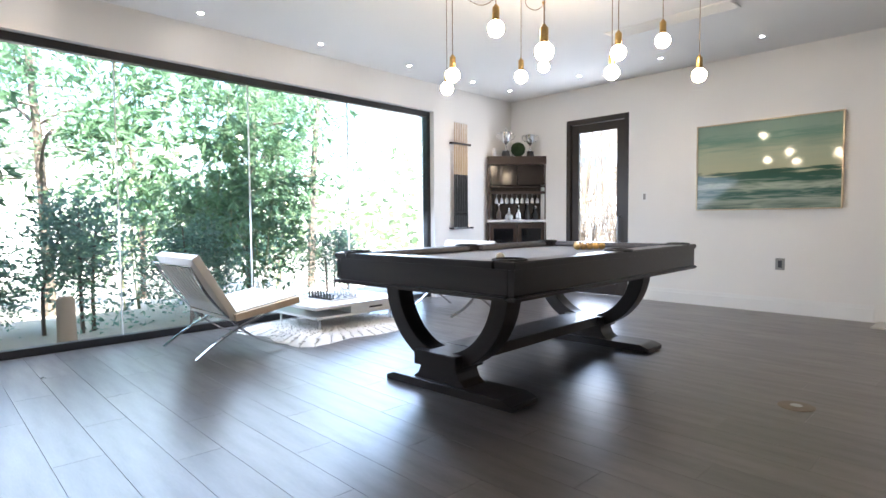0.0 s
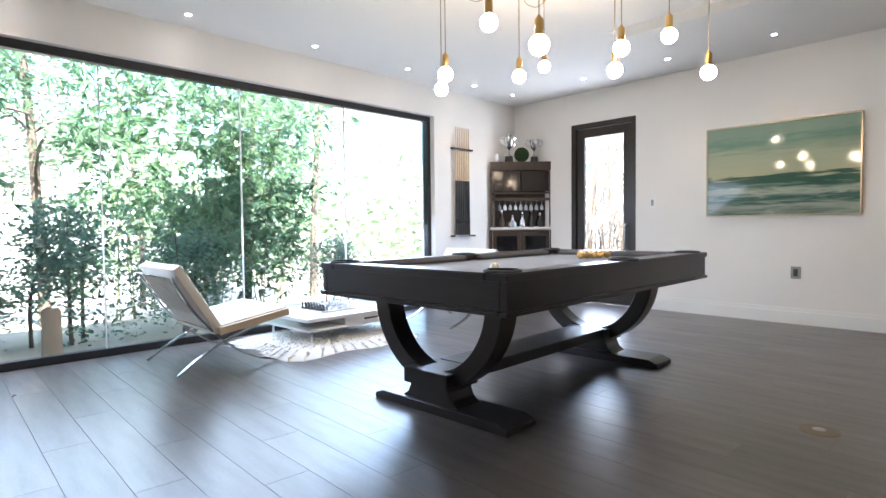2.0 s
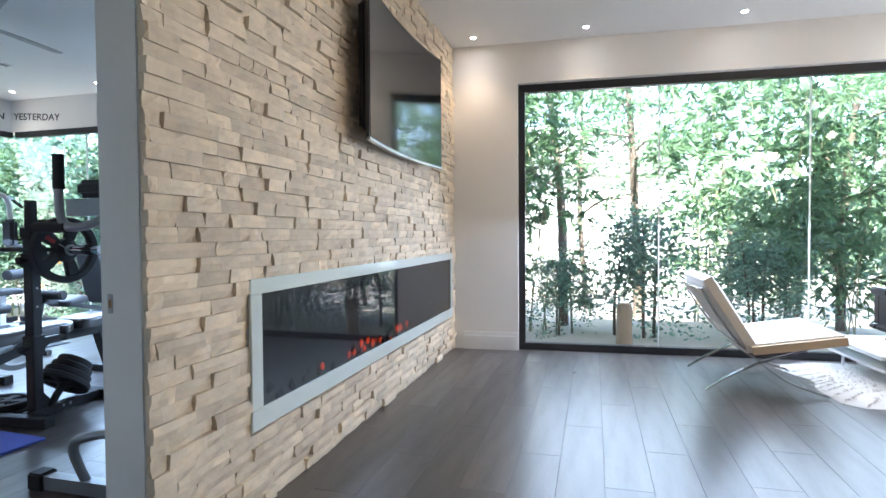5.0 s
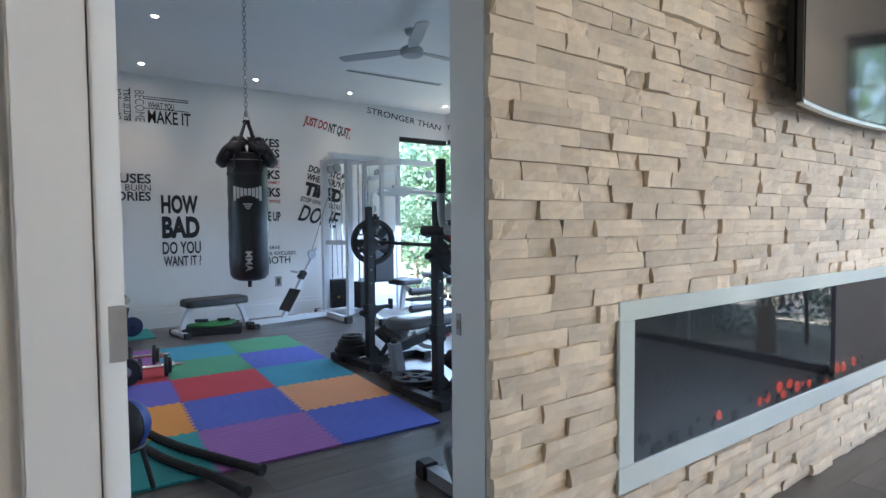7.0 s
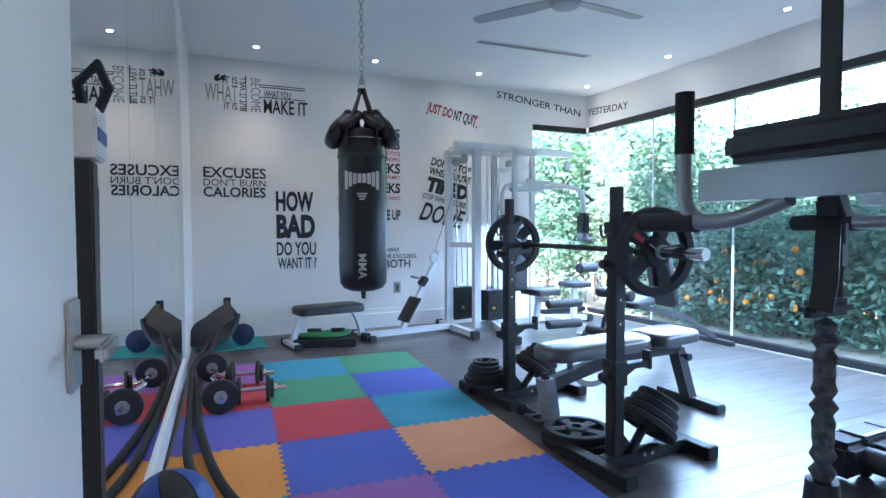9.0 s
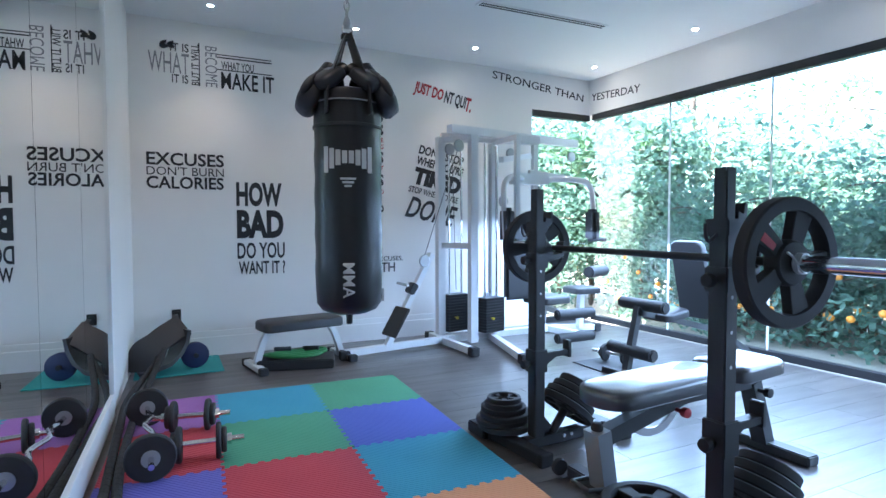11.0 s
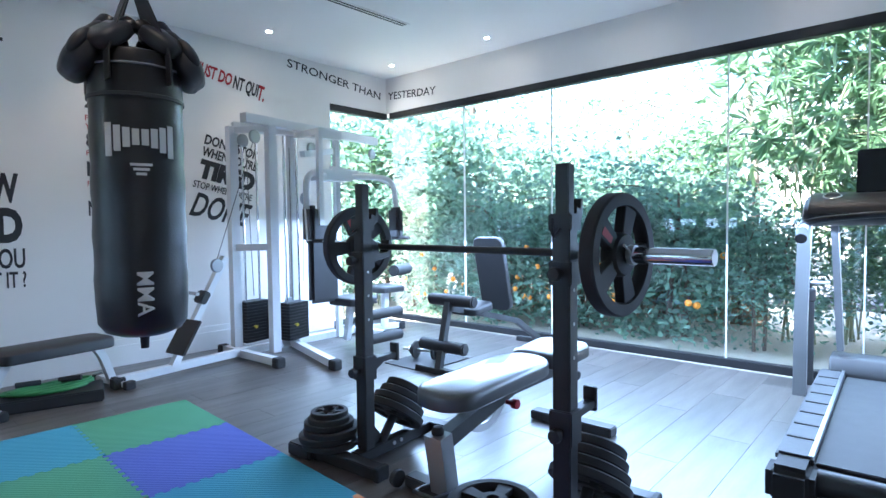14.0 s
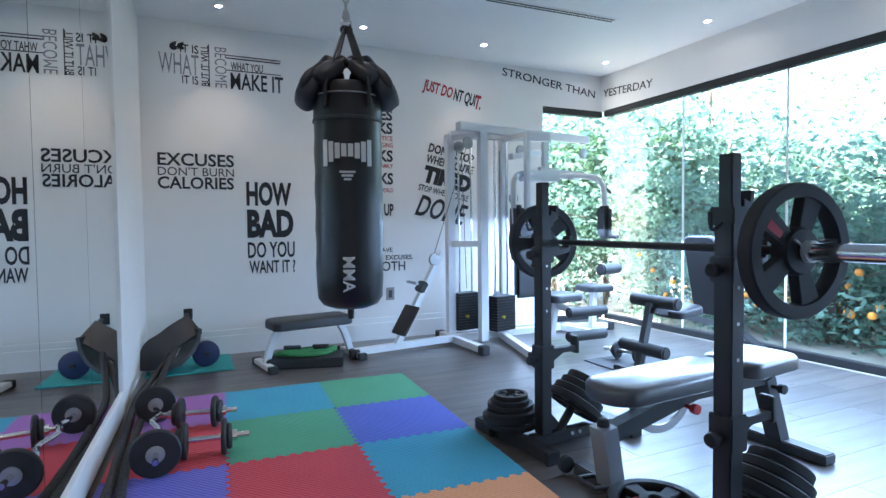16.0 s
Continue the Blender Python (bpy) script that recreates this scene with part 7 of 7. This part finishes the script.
def tree(name, label, seed, height, crown0, radius, clusters, per, length, width, droop, material, fan=0, stems=1, trunk_r=0.06, category="tree", lean=0.25):
    """A tapered trunk with limbs and a loose crown of single leaves."""
    rng = np.random.default_rng(seed)
    t = thing(name, label, category)
    bm = bmesh.new()
    tips = []
    for sidx in range(stems):
        a = rng.uniform(0, 6.28)
        x0, y0 = (rng.normal(0, 0.18, 2) if stems > 1 else (0, 0))
        x1, y1 = x0 + lean * height * 0.3 * math.cos(a), y0 + lean * height * 0.3 * math.sin(a)
        path = bez([(x0, y0, -0.3), (x0 + (x1 - x0) * 0.3 + rng.normal(0, 0.08), y0 + rng.normal(0, 0.08), height * 0.35), (x1 * 0.7, y1 * 0.7, height * 0.7), (x1, y1, height * 0.95)], 4)
        m = len(path)
        for i in range(m - 1):
            r0 = trunk_r * (1 - 0.8 * i / m)
            bm_add(bm, bm_tube([path[i], path[i + 1]], r0, 7))
        for b in range(max(4, int(9 / stems))):
            i = int(rng.uniform(0.3, 0.98) * (m - 1))
            p = path[i]
            a = rng.uniform(0, 6.28)
            rr = radius * rng.uniform(0.4, 0.9)
            q = p + Vector((rr * math.cos(a), rr * math.sin(a), rng.uniform(0.0, 0.5) * rr))
            mid = (p + q) / 2 + Vector((0, 0, 0.12 * rr))
            bm_add(bm, bm_tube(bez([p, mid, q], 3), trunk_r * 0.25, 5))
            tips.append(tuple(q))
            tips.append(tuple(mid))
    part("trunk", bm, CANE if category == "bamboo" else BARK, t)
    centres = []
    for i in range(clusters):
        if tips and rng.uniform() < 0.45:
            b = tips[int(rng.integers(len(tips)))]
            centres.append((b[0] + rng.normal(0, 0.15), b[1] + rng.normal(0, 0.15), max(crown0, b[2] + rng.normal(0, 0.2))))
        else:
            z = crown0 + (height - crown0) * rng.beta(1.4, 1.3)
            w = radius * (0.55 + 0.45 * math.sin(math.pi * min(1, (z - crown0) / (height - crown0)))) * math.sqrt(rng.uniform())
            a = rng.uniform(0, 6.28)
            centres.append((w * math.cos(a), w * math.sin(a), z))
    ob = new("crown", leaf_mesh("crown", centres, (0.16, 0.16, 0.13), per, length, width, droop, material, rng, fan))
    ob.parent = t
    return t


tree_a = tree("garden_tree", "slender garden tree with small loose green leaves", 1, 6.0, 1.2, 1.5, 85, 34, 0.10, 0.045, 0.2, LEAFS[0], trunk_r=0.08)
tree_b = tree("bamboo_clump", "clump of bamboo with long drooping narrow leaves", 2, 4.2, 0.5, 1.1, 84, 42, 0.23, 0.040, 0.6, LEAFS[0], fan=7, stems=4, trunk_r=0.013, category="bamboo", lean=0.5)
tree_c = tree("evergreen_shrub", "dense blue green evergreen shrub", 3, 2.0, 0.0, 1.0, 100, 45, 0.09, 0.045, 0.1, LEAFS[1], stems=3, trunk_r=0.03, category="shrub")
tree_d = tree("pale_tree", "sunlit yellow green tree with fine leaves", 4, 5.2, 0.4, 1.7, 95, 32, 0.11, 0.04, 0.3, LEAFS[2], trunk_r=0.06)
tree_e = tree("orange_tree", "dense orange tree with glossy dark leaves and ripe fruit", 5, 1.75, 0.0, 0.95, 105, 46, 0.10, 0.055, 0.15, LEAFS[1], stems=2, trunk_r=0.04)
rng = random.Random(4)
fr = bm_lathe([(0, -0.036), (0.02, -0.031), (0.034, -0.014), (0.037, 0.004), (0.030, 0.022), (0.015, 0.033), (0, 0.035)], 14)
fme = mesh_of("fruit", fr, ORANGE)
for i in range(11):
    a, z = rng.uniform(-1.2, 1.2), rng.uniform(0.35, 1.15)
    o = new("fruit", fme)
    o.parent = tree_e
    o.location = (0.92 * math.cos(a), 0.92 * math.sin(a), z)

PLANTS = {
    tree_a: [(-7.2, 0.9, 0.9), (-8.8, 2.0, 1.0), (-7.6, 4.4, 0.8), (-9.5, 6.6, 1.1), (-9.0, -1.0, 1.0), (-10.5, -3.2, 1.0), (-11.5, -5.6, 1.05), (-9.6, -8.2, 1.1)],
    tree_b: [(-6.5, 0.55, 0.85), (-6.7, 3.55, 0.8), (-8.2, 2.9, 0.95), (-6.5, 4.15, 0.62), (-7.9, -1.0, 0.95), (-7.2, -0.2, 0.85), (-8.8, 5.4, 1.0), (-8.2, -1.7, 0.8), (-7.2, -2.0, 1.15), (-7.8, -1.6, 1.2), (-6.2, -0.9, 0.5), (-7.6, -3.3, 0.62), (-5.9, -7.5, 0.66), (-6.7, -6.9, 0.70)],
    tree_c: [(-6.3, 1.9, 0.75), (-6.2, 3.0, 0.6), (-6.7, 5.3, 0.55), (-6.2, -2.2, 0.65), (-7.4, -3.4, 0.95), (-8.2, -5.2, 1.1), (-6.6, -7.2, 1.0), (-5.2, -7.6, 0.9), (-7.6, 3.9, 1.0), (-6.1, 0.95, 0.5), (-6.9, -0.9, 0.8), (-7.3, -6.5, 1.45), (-7.9, -5.6, 1.30), (-8.3, -4.4, 1.12), (-8.0, -3.3, 1.10), (-6.3, -8.1, 1.60), (-5.3, -8.5, 1.55), (-7.1, -7.4, 1.55)],
    tree_d: [(-10.5, 1.2, 1.0), (-11.0, 3.8, 1.0), (-10.6, 6.4, 0.95), (-12.0, -7.8, 0.9), (-7.8, -8.6, 0.9), (-5.6, -9.2, 0.8), (-10.4, -6.2, 0.72)],
    tree_e: [(-6.4, -3.1, 0.95), (-6.6, -4.3, 0.9), (-6.3, -5.3, 0.85), (-6.2, -6.4, 0.8)],
}
yaw = 0
for base, places in PLANTS.items():
    for i, (x, y, s) in enumerate(places):
        yaw += 67
        z = -0.16 - 0.06 * max(0, min(-x - 6.5, 7.5))
        m = pose(x, y, z, 0, 0, yaw if base is not tree_e else -10 + 25 * i) @ Matrix.Scale(s, 4)
        if i == 0:
            first_m = m
        else:
            c = copy_thing(base, pose(0, 0, 0))
            c.matrix_world = m
    base.matrix_world = first_m

# far trees on the slope, past counting
rng_np = np.random.default_rng(9)
cs = []
for i in range(420):
    a = rng_np.uniform(1.2, 5.2)
    r = rng_np.uniform(22, 34)
    cs.append((r * math.cos(a), r * math.sin(a), -1.5 + rng_np.beta(1.2, 2.0) * 6.0))
far = new("far_woodland", leaf_mesh("far_woodland", cs, (1.1, 1.1, 0.7), 40, 0.5, 0.28, 0.2, LEAFS[2], rng_np))
tagged(far, "hazy sunlit woodland on the far slope", "woodland", kind="stuff")


def house(name, label, m, w, d, h, roof_h, wins, group=""):
    t = thing(name, label, "house", m)
    part("wall", bm_box(-w / 2, w / 2, -d / 2, d / 2, -2.5, h), STUCCO, t)
    e = 0.4
    bm = bm_prism([(-d / 2 - e, h - 0.12), (0, h + roof_h), (d / 2 + e, h - 0.12), (d / 2 + e, h + 0.02), (0, h + roof_h + 0.16), (-d / 2 - e, h + 0.02)], w + 2 * e, "x")
    part("roof", bm, SHINGLE, t)
    for x, z, ww, hh in wins:
        wi = part("window", bm_box(x - ww / 2, x + ww / 2, d / 2 + 0.001, d / 2 + 0.06, z - hh / 2, z + hh / 2, 0.01), TRIM, t, "white wooden sash window")
        for i in range(2):
            for j in range(3):
                a = x - ww / 2 + 0.06 + i * (ww - 0.08) / 2
                c = z - hh / 2 + 0.06 + j * (hh - 0.08) / 3
                part("pane", bm_box(a, a + (ww - 0.16) / 2, d / 2 + 0.058, d / 2 + 0.066, c, c + (hh - 0.2) / 3), mat("dull window pane", (0.25, 0.28, 0.30), 0.15, c2=(0.2, 0.22, 0.24), scale=2), wi)
    return t


house("neighbour_house", "white stucco house with a grey shingle roof behind the trees", pose(-19, -1.5, -0.5, 0, 0, -80), 9, 6, 3.4, 1.8, [(-1.6, 1.9, 1.0, 1.6), (1.4, 1.9, 1.0, 1.6), (3.4, 1.9, 1.0, 1.6)])
house("garden_shed", "low white shed with a grey shingle roof", pose(-13.5, -3.3, -1.4, 0, 0, -80), 2.6, 2.2, 1.0, 0.55, [])
house("hillside_house", "grey roofed white house seen through the garden door", pose(-8.5, 19, 0.8, 0, 0, 200), 8, 6, 2.6, 2.0, [(-2, 1.6, 1.0, 1.2), (1, 1.6, 1.0, 1.2)])

# low fence on the slope and a timber post by the window
fence = thing("board_fence", "weathered brown board fence on the slope", "fence", pose(-7.9, -7.2, -0.45, 0, 0, 96))
bme = mesh_of("board", bm_box(0, 0.14, 0, 0.02, 0, 1.0, 0.004), FENCEW)
for i in range(30):
    o = new("board", bme)
    o.parent = fence
    o.location = (i * 0.155, 0, 0.02 * math.sin(i * 1.7))
for z in (0.25, 0.8):
    part("rail", bm_box(0, 4.65, 0.021, 0.06, z, z + 0.08), FENCEW, fence)
stump = thing("timber_post", "short brown timber post beside the window", "post", pose(-5.55, 1.62, -0.2))
part("post", bm_lathe([(0.0, 0.52), (0.06, 0.52), (0.078, 0.49), (0.082, 0.2), (0.09, 0.0), (0.10, -0.2)], 16), FENCEW, stump)
# bare hedge behind the garden door
rng_np = np.random.default_rng(12)
bm = bmesh.new()
for i in range(320):
    x, y = rng_np.uniform(-6.4, -2.0), rng_np.uniform(10.5, 12.4)
    d = rng_np.normal(0, 0.35, 2)
    h = rng_np.uniform(0.8, 2.9)
    bm_add(bm, bm_tube([(x, y, 0.2), (x + d[0] * 0.4, y + d[1] * 0.3, 0.2 + h * 0.5), (x + d[0], y + d[1], 0.2 + h)], 0.013, 4))
hedge = thing("bare_hedge", "tangle of bare sunlit twigs on the bank", "hedge", kind="stuff")
part("twigs", bm, mat("dry twig", (0.17, 0.13, 0.09), 0.8, scale=8), hedge)
solid("garden_wall", bm_box(-8, 2, 10.1, 10.35, -0.3, 0.55, 0.02), STUCCO, "low white garden wall on the terrace", "garden wall")
solid("pavement", bm_box(-8, 2, 7.6, 10.1, -0.3, -0.05), mat("pale concrete terrace", (0.62, 0.60, 0.56), 0.85, c2=(0.5, 0.48, 0.45), scale=1.5, fine=40, bump=0.2), "pale concrete terrace outside the garden door", "terrace")


# ---- floor planks ----
PL, PW, GAP = 1.20, 0.20, 0.0016
plank_cache = {}


def plank_mesh(length):
    key = round(length, 3)
    if key not in plank_cache:
        plank_cache[key] = mesh_of("plank", bm_box(GAP / 2, key - GAP / 2, GAP / 2, PW - GAP / 2, -0.0055, 0.0, 0.0003, 1), PLANK, 0)
    return plank_cache[key]


floor_ob = bpy.data.objects["floor"]
rnd = random.Random(21)
rest = []
count = 0
X_MIN, X_MAX, Y_MIN, Y_MAX = -4.70, 4.5, -6.05, 7.5
rows = int((Y_MAX - Y_MIN) / PW)
for r in range(rows):
    y = Y_MIN + r * PW
    xmin = -4.715 if y < -0.1 else -4.44 - 0.0437 * max(y, 0)
    xmin = max(xmin, -4.71)
    off = ((r * 0.37) % 1.0) * PL
    x = xmin - off
    while x < X_MAX:
        a, b = max(x, xmin), min(x + PL, X_MAX)
        x += PL
        if b - a < 0.02:
            continue
        near = (-4.0 < (a + b) / 2 < 0.9 and -4.3 < y < 4.2)
        if near and count < 300:
            o = new("plank", plank_mesh(b - a))
            o.parent = floor_ob
            o.location = (a, y, 0)
            count += 1
        else:
            rest.append((a, b, y))
vs, fs = [], []
for a, b, y in rest:
    i = len(vs)
    x0, x1, y0, y1 = a + GAP / 2, b - GAP / 2, y + GAP / 2, y + PW - GAP / 2
    e = 0.0003
    vs += [(x0, y0, -0.0055), (x1, y0, -0.0055), (x1, y1, -0.0055), (x0, y1, -0.0055), (x0, y0, -e), (x1, y0, -e), (x1, y1, -e), (x0, y1, -e),
           (x0 + e, y0 + e, 0), (x1 - e, y0 + e, 0), (x1 - e, y1 - e, 0), (x0 + e, y1 - e, 0)]
    for p, q in ((0, 4), (4, 8)):
        for k in range(4):
            j = (k + 1) % 4
            fs.append((i + p + k, i + p + j, i + q + j, i + q + k))
    fs.append((i + 8, i + 9, i + 10, i + 11))
me = bpy.data.meshes.new("planks")
me.from_pydata(vs, [], fs)
me.materials.append(PLANKR)
o = tagged(new("planks", me), kind="stuff")
o.parent = floor_ob

# ---- split-face stone cladding ----
stone_wall = tagged(part("wall_stone", wall_mesh(3.74, H, 0.012, [(0.14, 3.25, 0.34, 0.90)]), BACKING, smooth=0), "cream split-face ledger stone cladding round the fireplace", "stone cladding", kind="structure")
stone_wall.matrix_world = pose(-4.40, 0.0005, 0)
RH = 0.0503
classes = [0.09, 0.13, 0.17, 0.21, 0.26, 0.31]
rnd = random.Random(5)


def stone_geo(length, depth, rng):
    """One split stone: a rough front face towards +y."""
    nx = max(3, int(length / 0.045))
    vs, fs = [], []
    h = RH - 0.0015
    tilt, slope = rng.uniform(-0.003, 0.003), rng.uniform(-0.003, 0.003)
    for j in range(3):
        for i in range(nx + 1):
            e = 0.003 if (i in (0, nx) or j in (0, 2)) else 0.0
            vs.append((0.001 + (length - 0.002) * i / nx, depth - 1.6 * e + rng.uniform(-0.0045, 0.0045) + tilt * (j - 1) + slope * (i / nx - 0.5), 0.0008 + h * j / 2))
    n = len(vs)
    for j in (0, 2):
        for i in (0, nx):
            vs.append((0.001 + (length - 0.002) * i / nx, 0.0, 0.0008 + h * j / 2))
    for j in range(2):
        for i in range(nx):
            a = j * (nx + 1) + i
            fs.append((a + 1, a, a + nx + 1, a + nx + 2))
    fs.append(tuple([n + 1, n] + list(range(0, nx + 1))))
    fs.append(tuple([n + 2, n + 3] + list(range(3 * nx + 2, 2 * nx + 1, -1))))
    fs.append((n, n + 2, 2 * nx + 2, nx + 1, 0))
    fs.append((n + 3, n + 1, nx, 2 * nx + 1, 3 * nx + 2))
    return vs, fs


stone_meshes = {}
for L in classes:
    for k in range(6):
        me = bpy.data.meshes.new("stone")
        a, b = stone_geo(L, [0.014, 0.018, 0.023, 0.028, 0.020, 0.033][k], rnd)
        me.from_pydata(a, [], b)
        me.materials.append(STONE)
        stone_meshes.setdefault(L, []).append(me)
rest_v, rest_f, count = [], [], 0
nrows = int(H / RH)
for r in range(nrows):
    z = r * RH + 0.002
    x = -4.40
    while x < -0.66:
        L = rnd.choice(classes)
        if x + L > -0.665:
            L = -0.652 - x
        if z + RH > 0.345 and z < 0.885:
            if x < -4.27 < x + L:
                L = -4.268 - x
            elif -4.27 <= x < -1.15:
                x = -1.145
                continue
        L = max(L, 0.02)
        cx = x + L / 2
        if cx > -1.9 and 0.15 < z < 2.4 and count < 300 and L in stone_meshes:
            o = new("stone", rnd.choice(stone_meshes[L]))
            o.parent = stone_wall
            o.matrix_parent_inverse = stone_wall.matrix_world.inverted()
            o.location = (x, 0.012, z)
            count += 1
        else:
            a, b = stone_geo(L, rnd.choice([0.014, 0.018, 0.023, 0.028, 0.020, 0.033]), rnd)
            i = len(rest_v)
            rest_v += [(p[0] + x, p[1] + 0.012, p[2] + z) for p in a]
            rest_f += [tuple(i + q for q in f) for f in b]
        x += L
me = bpy.data.meshes.new("stones")
me.from_pydata(rest_v, [], rest_f)
me.materials.append(STONER)
o = tagged(new("stones", me), kind="stuff")
o.parent = stone_wall
o.matrix_parent_inverse = stone_wall.matrix_world.inverted()
